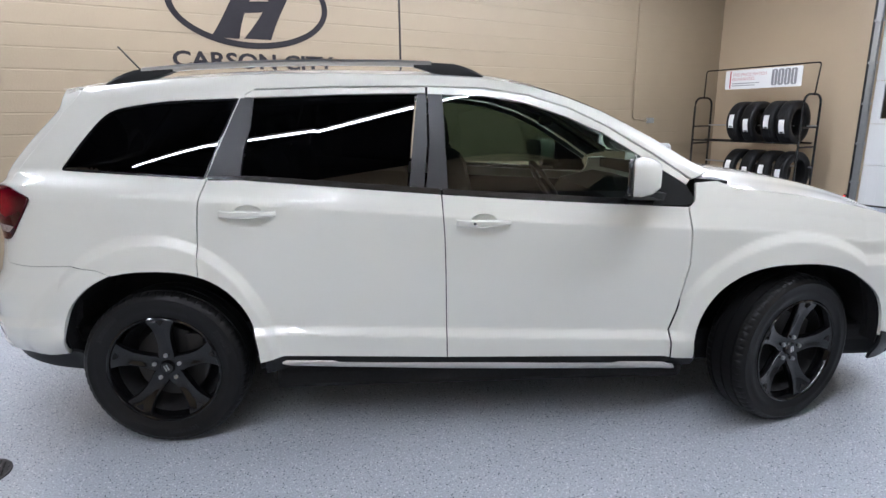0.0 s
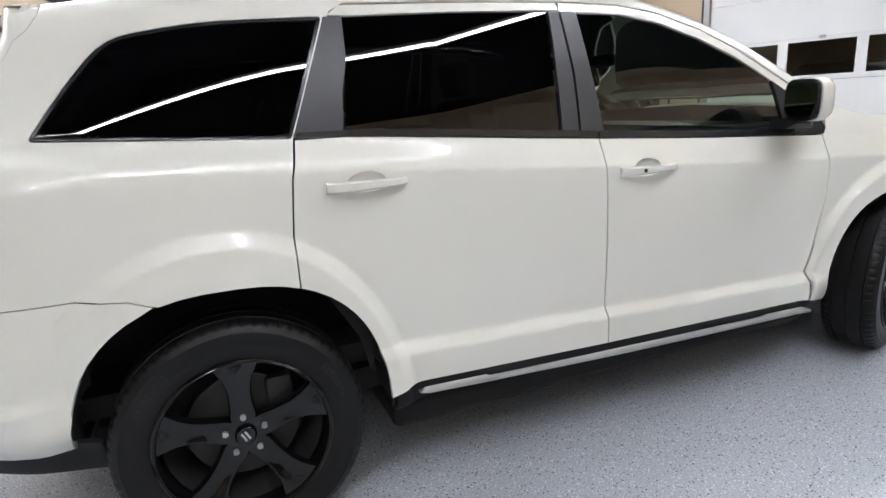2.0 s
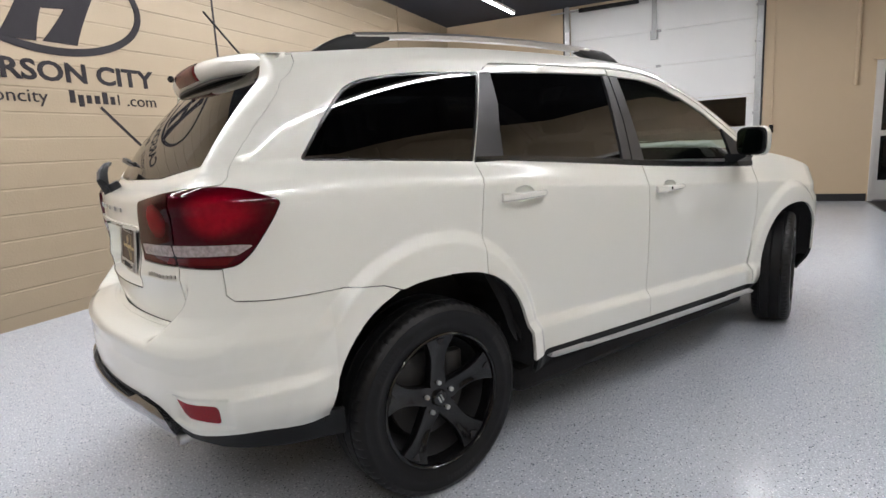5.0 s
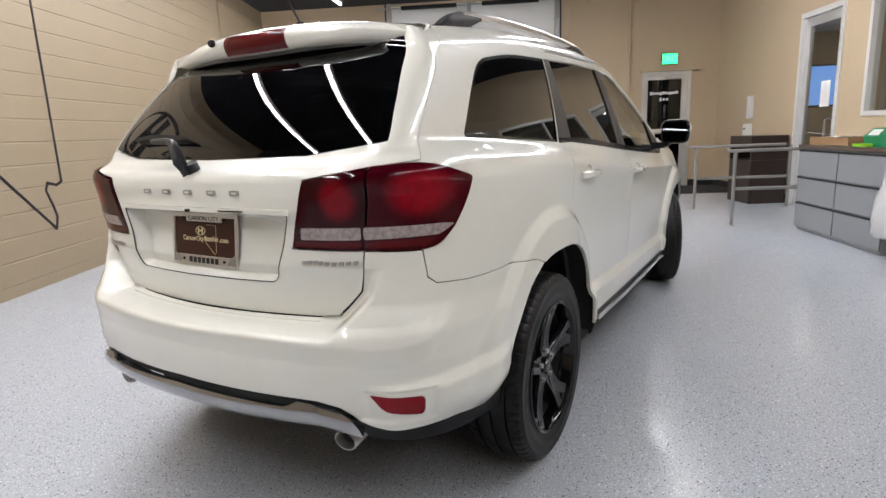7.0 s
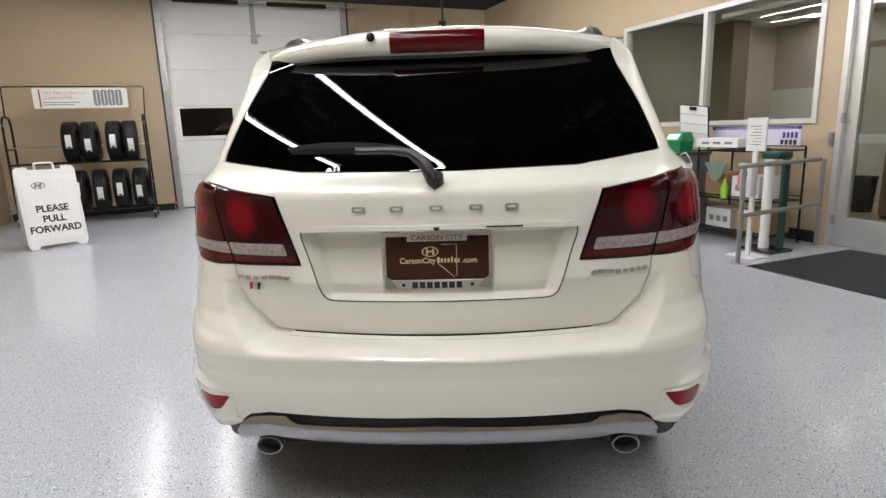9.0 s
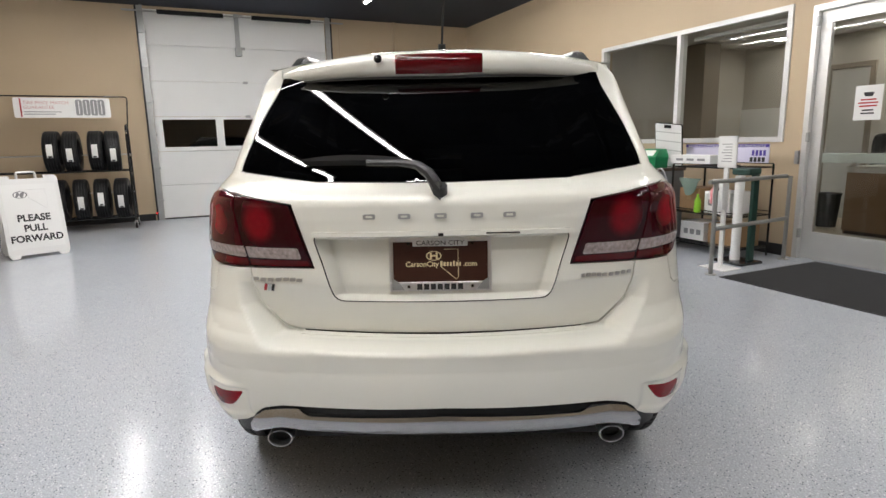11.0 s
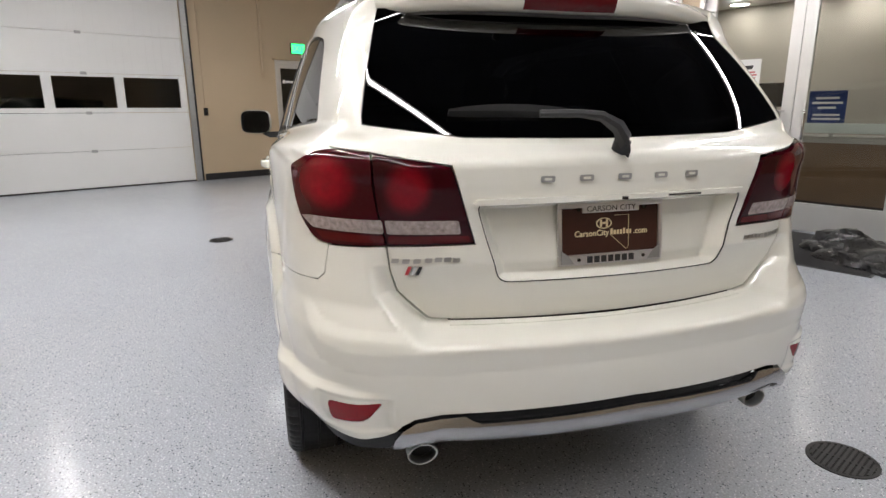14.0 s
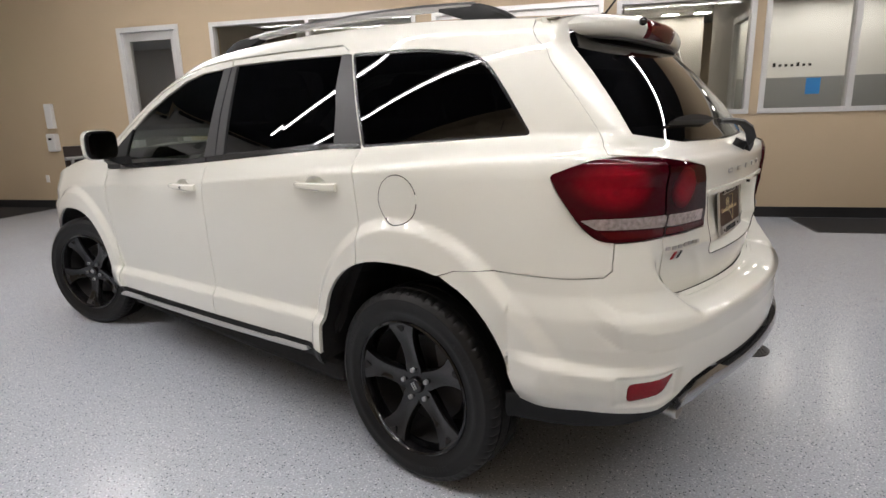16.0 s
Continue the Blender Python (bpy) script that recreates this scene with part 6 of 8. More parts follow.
# ---- exit door and sign ----
ex = empty("door_2", ROOM @ pose(0, 0, 0), "glazed aluminium exit door with dark glass, closed", "door", kind="structure")
a, b, top = EXITD[0], EXITD[1], EXITD[3]
part("door_frame", boxes(((FRONT - 0.02, a, 0), (FRONT + 0.12, a + 0.06, top)), ((FRONT - 0.02, b - 0.06, 0), (FRONT + 0.12, b, top)), ((FRONT - 0.02, a + 0.06, top - 0.07), (FRONT + 0.12, b - 0.06, top))), ALU, ex)
part("leaf", boxes(((FRONT + 0.02, a + 0.064, 0.02), (FRONT + 0.065, a + 0.17, top - 0.075)), ((FRONT + 0.02, b - 0.12, 0.02), (FRONT + 0.065, b - 0.064, top - 0.075)), ((FRONT + 0.02, a + 0.17, top - 0.15), (FRONT + 0.065, b - 0.12, top - 0.075)), ((FRONT + 0.02, a + 0.17, 0.02), (FRONT + 0.065, b - 0.12, 0.34)), ((FRONT + 0.015, a + 0.17, 1.06), (FRONT + 0.07, b - 0.12, 1.15))), ALU, ex)
part("glass", boxes(((FRONT + 0.04, a + 0.17, 1.15), (FRONT + 0.046, b - 0.12, top - 0.15)), ((FRONT + 0.04, a + 0.17, 0.34), (FRONT + 0.046, b - 0.12, 1.06))), DARKDOOR, ex)
part("panic_bar", boxes(((FRONT - 0.04, a + 0.12, 1.08), (FRONT + 0.0, b - 0.09, 1.13)), bevel=0.006), ALU, ex)
part("closer", boxes(((FRONT - 0.05, a + 0.2, top - 0.14), (FRONT + 0.018, b - 0.45, top - 0.09)), bevel=0.006), ALU, ex)
part("canopy_lip", boxes(((FRONT - 0.10, a - 0.12, top + 0.002), (FRONT - 0.002, b + 0.05, top + 0.025))), TAN, ex)
for z, n, w in ((1.85, 9, 0.055), (1.73, 3, 0.04)):
    for k in range(n):
        y = (a + b) / 2 + 0.03 - (k - (n - 1) / 2) * 0.062
        part("script_bar", boxes(((FRONT + 0.034, y - w / 2, z - 0.02 - 0.012 * (k % 3 == 0)), (FRONT + 0.0385, y + w / 2, z + 0.02 + 0.016 * (k % 4 == 0)))), PAPER, ex)
sg = empty("exit_sign", ROOM @ pose(0, 0, 0), "lit green exit sign above the exit door", "sign")
part("case", boxes(((FRONT - 0.05, -3.60, 2.39), (FRONT - 0.001, -3.29, 2.60)), bevel=0.008), GLOSSBLACK, sg)
part("face", boxes(((FRONT - 0.0545, -3.59, 2.40), (FRONT - 0.051, -3.30, 2.59))), glow("green_sign_glow", (0.03, 1.0, 0.25), 2.6), sg)
words("legend", "EXIT", 0.15, PAPER, sg, Matrix.Translation((FRONT - 0.056, -3.445, 2.495)) @ Euler((radians(90), 0, radians(-90))).to_matrix().to_4x4(), 0.0008)
# Added board close behind the glass; the darkness outside is in its colour.
room_box("wall_beyond_exit", (FRONT + 0.9, OFFICE - 0.3, 0), (FRONT + 1.0, -2.2, 3.0), DARKGREEN, "dark green board standing in for the darkness beyond the exit door", "wall")

# ---- office wall: doors, windows, base ----
def skirting(name, lo, hi):
    return room_box(name, lo, hi, BASEBLACK, "black rubber base along the foot of the wall", "baseboard")


for i, (a, b) in enumerate(((BACK, -1.80), (0.50, 4.12), (5.33, FRONT))):
    skirting(f"baseboard_{i + 1}", (a, OFFICE + 0.0005, 0), (b, OFFICE + 0.014, 0.125))
for i, (a, b) in enumerate(((OFFICE + 0.014, -3.90), (-2.92, -1.38), (2.18, LEFT + 0.62))):
    skirting(f"baseboard_{i + 4}", (FRONT - 0.014, a, 0), (FRONT - 0.0005, b, 0.125))


def window_unit(name, hole, mullions, label):
    a, b, z0, z1 = hole
    w = empty(name, ROOM @ pose(0, 0, 0), label, "window", kind="structure")
    y0, y1 = OFFICE - 0.10, OFFICE + 0.022
    part("window_frame", boxes(((a - 0.045, y0, z0 - 0.045), (b + 0.045, y1, z0 + 0.012)), ((a - 0.045, y0, z1 - 0.012), (b + 0.045, y1, z1 + 0.045)), ((a - 0.045, y0, z0 + 0.012), (a + 0.012, y1, z1 - 0.012)), ((b - 0.012, y0, z0 + 0.012), (b + 0.045, y1, z1 - 0.012))), WHITEFRAME, w)
    for m in mullions:
        part("mullion", boxes(((m - 0.03, y0, z0 + 0.012), (m + 0.03, y1, z1 - 0.012))), WHITEFRAME, w)
    edges = [a + 0.012, *[x for m in mullions for x in (m - 0.03, m + 0.03)], b - 0.012]
    for p, q in zip(edges[::2], edges[1::2]):
        pane("pane", (p, OFFICE - 0.045, z0 + 0.012), (q, OFFICE - 0.039, z1 - 0.012), PANE, w, (0, 1, 0))
    return w


window_unit("window_1", OWIN, (2.17,), "wide white-framed office window in two panes")
window_unit("window_2", WIN2, (), "white-framed office window")
wn3 = window_unit("window_3", WIN3, (-4.45,), "white-framed office window in two panes with reversed lettering")
for k in range(7):
    part("name_bar", boxes(((-4.05 + 0.062 * k, OFFICE - 0.050, 1.755), (-4.05 + 0.062 * k + 0.030, OFFICE - 0.0465, 1.784 + 0.016 * (k in (2, 6))))), INKBLACK, wn3)
part("blue_card", boxes(((-4.16, OFFICE - 0.038, 1.44), (-4.01, OFFICE - 0.034, 1.62))), BLUECARD, wn3)


def glazed_leaf(parent, a, b, top, handle_at):
    y0, y1 = OFFICE - 0.085, OFFICE - 0.035
    lf = part("leaf", boxes(((a, y0, 0.012), (a + 0.11, y1, top)), ((b - 0.11, y0, 0.012), (b, y1, top)), ((a + 0.11, y0, 0.012), (b - 0.11, y1, 0.30)), ((a + 0.11, y0, top - 0.12), (b - 0.11, y1, top))), ALU, parent)
    pane("glass", (a + 0.11, OFFICE - 0.063, 0.30), (b - 0.11, OFFICE - 0.057, top - 0.12), PANE, lf, (0, 1, 0))
    if handle_at is not None:
        u = handle_at
        w = 0.05 if u < (a + b) / 2 else -0.05
        part("pull_handle", tube(arc_path([(u, y1, 0.96), (u + w, y1 + 0.075, 0.96), (u + w, y1 + 0.075, 1.24), (u, y1, 1.24)], 0.03), 0.0135, 10), CHROME, lf, smooth_shade=True)
    return lf


dd = empty("door_3", ROOM @ pose(0, 0, 0), "closed double aluminium glass doors to the offices", "door", kind="structure")
a, b, top = GDOOR[0], GDOOR[1], GDOOR[3]
y0, y1 = OFFICE - 0.12, OFFICE + 0.02
part("door_frame", boxes(((a, y0, 0), (a + 0.055, y1, top)), ((b - 0.055, y0, 0), (b, y1, top)), ((a + 0.055, y0, top - 0.06), (b - 0.055, y1, top))), ALU, dd)
mid = (a + b) / 2
glazed_leaf(dd, a + 0.058, mid - 0.003, top - 0.064, mid - 0.085)
lf = glazed_leaf(dd, mid + 0.003, b - 0.058, top - 0.064, mid + 0.085)
for z in (0.28, 1.30, 2.46):
    part("hinge", boxes(((b - 0.075, OFFICE + 0.0, z - 0.05), (b - 0.045, OFFICE + 0.034, z + 0.05)), bevel=0.006), GREYSTEEL, dd)
fl = empty("door_notice", ROOM @ pose(-0.155, OFFICE - 0.0555, 1.62), "white paper notice taped inside the glass door", "notice")
part("sheet", boxes(((-0.125, 0, -0.165), (0.125, 0.001, 0.165))), PAPER, fl)
part("mask_mark", prism(rounded([(-0.05, 0.10), (0.05, 0.10), (0.035, 0.06), (-0.035, 0.06)], 0.01), (0.001, 0.002)), INKBLACK, fl)
for z, w, c in ((0.03, 0.07, REDINK), (0.00, 0.09, REDINK), (-0.03, 0.08, REDINK), (-0.07, 0.05, INKBLACK), (-0.10, 0.06, INKBLACK)):
    part("text_bar", boxes(((-w, 0.001, z - 0.007), (w, 0.002, z + 0.007))), c, fl)
bx = empty("access_button", ROOM @ pose(0, 0, 0), "small grey access control box beside the glass door", "switch")
part("box", boxes(((0.435, OFFICE + 0.001, 1.02), (0.475, OFFICE + 0.035, 1.16)), bevel=0.004), GREYSTEEL, bx)
d2 = empty("door_4", ROOM @ pose(0, 0, 0), "closed single aluminium glass office door", "door", kind="structure")
a, b, top = D2[0], D2[1], D2[3]
part("door_frame", boxes(((a, y0, 0), (a + 0.06, y1, top)), ((b - 0.06, y0, 0), (b, y1, top)), ((a + 0.06, y0, top - 0.07), (b - 0.06, y1, top))), WHITEFRAME, d2)
glazed_leaf(d2, a + 0.063, b - 0.063, top - 0.074, a + 0.15)
nt_ = empty("door_notice", ROOM @ pose(4.62, OFFICE - 0.054, 1.57), "plain white notice on the office door glass", "notice")
part("sheet", boxes(((-0.11, 0, -0.17), (0.11, 0.001, 0.17))), PAPER, nt_)

# offices behind the glass
room_box("wall_partition_1", (-1.97, OFFICE - 4.5, 0), (-1.87, OFFICE - 0.15, 2.9), OFFICEWALL, "light grey office partition", "wall")
room_box("wall_partition_2", (3.95, OFFICE - 3.5, 0), (4.05, OFFICE - 0.15, 2.9), OFFICEWALL, "light grey office partition", "wall")
room_box("wall_column", (3.55, -6.78, 0), (3.95, -6.42, 2.86), TAUPE, "taupe painted column at the end of the office partition", "column")
room_box("wall_inner", (-3.48, OFFICE - 3.6, 0), (FRONT, OFFICE - 3.5, 2.9), OFFICEWALL, "light grey office back wall", "wall")
room_box("wall_inner_white", (BACK, -7.05, 1.74), (-3.48, -6.95, 2.86), ROOMWHITE, "bright white office wall above a grey lower wall", "wall")
room_box("wall_inner_grey", (BACK, -7.05, 0), (-3.48, -6.94, 1.74), TAUPEGREY, "grey lower wall in the bright office", "wall")
room_box("floor_office", (-1.87, -7.9, 0.0), (3.95, OFFICE - 0.15, 0.006), OFFICEFLOOR, "beige tiled floor in the reception office", "floor")
od = empty("door_5", ROOM @ pose(0, 0, 0), "closed pale flush door in the reception back wall", "door", kind="structure")
part("door_frame", boxes(((1.72, -7.9, 0.0), (1.79, -7.86, 2.40)), ((2.36, -7.9, 0.0), (2.43, -7.86, 2.40)), ((1.79, -7.9, 2.33), (2.36, -7.86, 2.40))), TAUPE, od)
part("leaf", boxes(((1.792, -7.9, 0.01), (2.358, -7.875, 2.328))), OFFICETOP, od)
gp = empty("window_4", ROOM @ pose(0, 0, 0), "white-framed glazed partition between two offices", "window", kind="structure")
room_box("wall_partition_3", (-3.50, -6.95, 0), (-3.44, -5.55, 2.86), OFFICEWALL, "light grey partition behind the glazed office screen", "wall")
part("window_frame", boxes(((-3.51, -5.55, 0), (-3.43, -5.48, 2.45)), ((-3.51, -4.62, 0), (-3.43, -4.552, 2.45)), ((-3.51, -5.48, 2.38), (-3.43, -4.62, 2.45)), ((-3.51, -5.48, 0.0), (-3.43, -4.62, 0.90))), WHITEFRAME, gp)
part("head_panel", boxes(((-3.50, -5.55, 2.45), (-3.44, -4.552, 2.86))), OFFICEWALL, gp)
pane("pane", (-3.473, -5.48, 0.90), (-3.467, -4.62, 2.38), PANE, gp, (1, 0, 0))
tagged(room_box("ceiling_office", (BACK, OFFICE - 4.5, 2.86), (FRONT, OFFICE - 0.152, 2.90), WHITEPLASTIC, "", ""), "white office ceiling", "ceiling", kind="structure")
DOWN = glow("office_lamp", (1.0, 0.95, 0.87), 44.0)
ol = empty("office_light", ROOM @ pose(0, 0, 0), "recessed round office ceiling light", "light", "office lights")
part("trim_ring", lathe([(0.16, 0.0), (0.16, -0.012), (0.135, -0.012), (0.135, 0.0)], 28, "z"), WHITEPLASTIC, ol)
part("lens", lathe([(0.134, -0.006), (0.0, -0.006)], 28, "z"), DOWN, ol)
# Those at v -7.62 follow scallops on the wall; others are added fill.
spots = [(-7.0, -6.2), (-5.2, -5.3), (-5.6, -6.5), (-4.4, -5.6), (-4.9, -6.5), (-4.1, -6.5), (-3.4, -7.62), (-2.9, -7.62), (-2.3, -7.62), (-0.9, -5.7), (-0.3, -7.55), (0.55, -7.55), (0.95, -5.9), (1.35, -7.55), (2.9, -7.4), (4.8, -6.2), (6.8, -5.6)]
ol.matrix_basis = ROOM @ pose(*spots[0], 2.86)
for p in spots[1:]:
    copy_thing(ol, ROOM @ pose(*p, 2.86))


def desk(u, v, w, label, top):
    d = empty("desk", ROOM @ pose(u, v, 0), label, "desk")
    part("worktop", boxes(((-w / 2, -0.38, 0.71), (w / 2, 0.38, 0.75)), bevel=0.006), top, d)
    part("modesty_panel", boxes(((-w / 2 + 0.03, -0.30, 0.10), (w / 2 - 0.03, -0.27, 0.71))), WOODBROWN, d)
    for x in (-w / 2 + 0.02, w / 2 - 0.05):
        part("side_panel", boxes(((x, -0.36, 0), (x + 0.03, 0.36, 0.71))), WOODBROWN, d)
    return d


def monitor(u, v, z, turn, label, up=0.13):
    m = empty("monitor", ROOM @ pose(u, v, z, 0, 0, turn), label, "monitor")
    part("screen", boxes(((-0.27, -0.02, up), (0.27, 0.015, up + 0.33)), bevel=0.006), GLOSSBLACK, m)
    part("stand", boxes(((-0.03, -0.02, 0.01), (0.03, 0.0, up + 0.07)), ((-0.11, -0.09, 0.0), (0.11, 0.07, 0.012))), CLAD, m)


rd = empty("reception_desk", ROOM @ pose(0, 0, 0.006), "reception desk with brown wood panels and a pale glass counter", "desk")
part("front_panel", boxes(((-1.55, -6.42, 0.05), (1.10, -6.38, 0.82)), bevel=0.003), WOODBROWN, rd)
part("plinth", boxes(((-1.52, -6.46, 0.0), (1.07, -6.40, 0.05))), BROWNDARK, rd)
for x in (-1.55, 1.06):
    part("side_panel", boxes(((x, -7.05, 0.0), (x + 0.04, -6.42, 0.82)), bevel=0.003), WOODBROWN, rd)
part("worktop", boxes(((-1.55, -7.08, 0.82), (1.12, -6.36, 0.90)), bevel=0.006), OFFICETOP, rd)
part("counter", boxes(((-1.60, -6.52, 0.95), (1.64, -6.22, 1.075)), bevel=0.006), FROST, rd, label="pale green glass counter")
for x in (-1.4, -0.5, 0.4, 1.0):
    part("counter_post", boxes(((x, -6.42, 0.90), (x + 0.04, -6.38, 0.95))), STEEL, rd)
monitor(0.36, -6.75, 0.906, 175, "dark computer monitor behind the reception counter", 0.38)
ch = empty("desk_chair", ROOM @ pose(1.12, -7.35, 0.006, 0, 0, 30), "dark desk chair behind the reception desk", "chair")
part("backrest", loft([[(x * w, y, z) for x, y in ((-0.22, 0), (-0.15, -0.05), (0.15, -0.05), (0.22, 0), (0.15, 0.03), (-0.15, 0.03))] for z, w in ((0.75, 0.8), (0.85, 1.0), (1.20, 1.0), (1.29, 0.9), (1.32, 0.6))]), SEATC, ch, smooth_shade=True)
part("seat", boxes(((-0.24, -0.02, 0.44), (0.24, 0.44, 0.52)), bevel=0.03), SEATC, ch)
part("spine", boxes(((-0.03, -0.06, 0.40), (0.03, -0.03, 0.80)), ((-0.03, -0.06, 0.40), (0.03, 0.2, 0.44))), CLAD, ch)
part("column", lathe([(0.0, 0.06), (0.035, 0.06), (0.03, 0.44), (0.0, 0.44)], 14, "z"), CLAD, ch, matrix=pose(0, 0.2, 0))
for k in range(5):
    part("foot", boxes(((0.0, -0.02, 0.0), (0.27, 0.02, 0.06)), bevel=0.008), CLAD, ch, matrix=pose(0, 0.2, 0, 0, 0, 72 * k))
wb_ = empty("waste_basket", ROOM @ pose(1.60, -6.85, 0.006), "black wire mesh waste basket on the beige floor", "basket")
part("basket", lathe([(0.0, 0.0), (0.13, 0.0), (0.165, 0.46), (0.172, 0.47), (0.172, 0.485), (0.158, 0.485), (0.125, 0.012), (0.0, 0.012)], 28, "z"), CLAD, wb_, smooth_shade=True)
st = empty("counter_sign", ROOM @ pose(-0.41, -6.34, 1.081, -4, 0, 0), "dark blue printed sign with white lines on the counter", "sign")
part("panel", boxes(((-0.21, -0.006, 0.0), (0.21, 0.006, 0.40)), bevel=0.002), DEEPBLUE, st)
for z, w in ((0.31, 0.13), (0.25, 0.17), (0.19, 0.10), (0.10, 0.15), (0.05, 0.16)):
    part("text_bar", boxes(((-w, 0.0062, z - 0.013), (w, 0.0075, z + 0.013))), PAPER, st)
wbd = empty("white_panel", ROOM @ pose(0, 0, 0), "pale panel along the lower back wall of the office", "panel")
part("panel", boxes(((2.55, -7.898, 0.0), (3.95, -7.87, 1.80)), bevel=0.004), ROOMWHITE, wbd)
desk(-4.3, -6.2, 1.8, "office desk behind the window", OFFICETOP)
monitor(-2.35, -6.3, 0.75, 30, "black computer monitor by the office window")
desk(-2.6, -6.3, 1.2, "small pale office desk by the window", OFFICETOP)
desk(2.9, -6.3, 1.8, "office desk behind the wide window", OFFICETOP)
monitor(3.0, -6.2, 0.75, 0, "black computer monitor on the office desk")
blind = empty("roller_blind", ROOM @ pose(0, 0, 0), "white roller blind rolled up at the window head", "blind")
part("roll", boxes(((0.75, OFFICE - 0.22, 2.54), (2.10, OFFICE - 0.16, 2.60)), bevel=0.02), WHITEPLASTIC, blind)
screen = empty("wall_screen", ROOM @ pose(0, 0, 0), "glowing blue wall screen in the room behind the office door", "screen")
part("case", boxes(((FRONT - 0.05, -6.80, 1.46), (FRONT - 0.001, -5.60, 2.25)), bevel=0.008), GLOSSBLACK, screen)
part("panel", boxes(((FRONT - 0.0535, -6.77, 1.49), (FRONT - 0.0505, -5.63, 2.22))), glow("blue_screen", (0.16, 0.34, 0.75), 0.9), screen)
for u, v, turn in ((-3.0, -5.35, 20), (-2.5, -5.3, -15)):
    c = empty("guest_chair", ROOM @ pose(u, v, 0, 0, 0, turn), "dark upholstered office guest chair", "chair", "guest chairs")
    part("seat", boxes(((-0.25, -0.25, 0.42), (0.25, 0.25, 0.50)), bevel=0.03), SEATC, c)
    part("backrest", boxes(((-0.25, 0.20, 0.55), (0.25, 0.27, 1.38)), bevel=0.03), SEATC, c)
    for x in (-0.22, 0.19):
        for y in (-0.22, 0.19):
            part("leg", boxes(((x, y, 0), (x + 0.03, y + 0.03, 0.43))), CLAD, c)

# ---- tyre rack with tyres ----
def rack_frame():
    rk = empty("tyre_rack", ROOM @ pose(7.50, 3.30, 0), "black tubular tyre display rack on castors holding new tyres", "rack")
    for y in (-0.86, 1.07):
        loop = arc_path([(-0.22, y, 0.12), (-0.22, y, 1.72), (0.22, y, 1.72), (0.22, y, 0.12)], 0.16)
        part("side_loop", tube(loop, 0.017, 10), GLOSSBLACK, rk, smooth_shade=True)
        for z in (0.14, 0.92, 1.22):
            bm = bmesh.new()
            rod(bm, (-0.22, y, z), (0.22, y, z), 0.014, 10)
            part("side_brace", bm, GLOSSBLACK, rk)
        for x in (-0.22, 0.22):
            cas = part("castor", lathe([(0.0, -0.016), (0.045, -0.016), (0.05, 0.0), (0.045, 0.016), (0.0, 0.016)], 20), RUBBER, rk, matrix=pose(x, y, 0.05))
            part("fork", boxes(((-0.02, -0.024, -0.005), (0.02, -0.019, 0.075)), ((-0.02, 0.019, -0.005), (0.02, 0.024, 0.075)), ((-0.02, -0.024, 0.07), (0.02, 0.024, 0.085))), STEEL, cas)
    for z, m in ((0.20, GLOSSBLACK), (0.98, GLOSSBLACK)):
        for x in (-0.20, 0.12):
            bm = bmesh.new()
            rod(bm, (x, -0.86, z), (x, 1.07, z), 0.014, 10)
            part("tyre_bar", bm, m, rk)
    for z in (0.60, 1.24):
        bm = bmesh.new()
        rod(bm, (0.20, -0.86, z), (0.20, 1.07, z), 0.011, 10)
        part("back_bar", bm, STEEL, rk)
    head = arc_path([(0.0, -0.88, 1.70), (0.0, -0.92, 2.18), (0.0, 1.06, 2.18), (0.0, 1.07, 1.70)], 0.05)
    part("header_tube", tube(head, 0.011, 8), GLOSSBLACK, rk, smooth_shade=True)
    board = part("header_board", prism(rounded([(-0.66, 1.845), (0.66, 1.845), (0.66, 2.155), (-0.66, 2.155)], 0.03), (-0.012, 0.0), "yz"), PAPER, rk)
    part("red_stripe", boxes(((-0.0145, 0.555, 1.86), (-0.0125, 0.575, 2.14))), REDINK, board)
    face = Euler((radians(90), 0, radians(-90))).to_matrix().to_4x4()
    words("headline", "TIRE PRICE MATCH", 0.072, PINKINK, board, Matrix.Translation((-0.0135, 0.535, 2.075)) @ face, 0.0004, "LEFT")
    words("headline", "GUARANTEE", 0.072, PINKINK, board, Matrix.Translation((-0.0135, 0.535, 2.005)) @ face, 0.0004, "LEFT")
    for k, w in enumerate((0.5, 0.42)):
        part("text_bar", boxes(((-0.0142, 0.53 - w, 1.93 - 0.035 * k), (-0.0125, 0.53, 1.942 - 0.035 * k))), GREYINK, board)
    for k in range(4):
        y = -0.22 - 0.105 * k
        part("tyre_picture", prism(rounded([(y - 0.048, 1.88), (y + 0.048, 1.88), (y + 0.048, 2.13), (y - 0.048, 2.13)], 0.035), (-0.0142, -0.0125), "yz"), GREYINK, board)
        part("tread_line", boxes(((-0.0152, y - 0.006, 1.90), (-0.0143, y + 0.006, 2.11))), PAPER, board)
    return rk


PINKINK = mat("faded_red_print", (0.55, 0.30, 0.30), 0.6, var=0.06)
GREYINK = mat("grey_print", (0.22, 0.22, 0.23), 0.6, var=0.2, scale=30)
rack_frame()


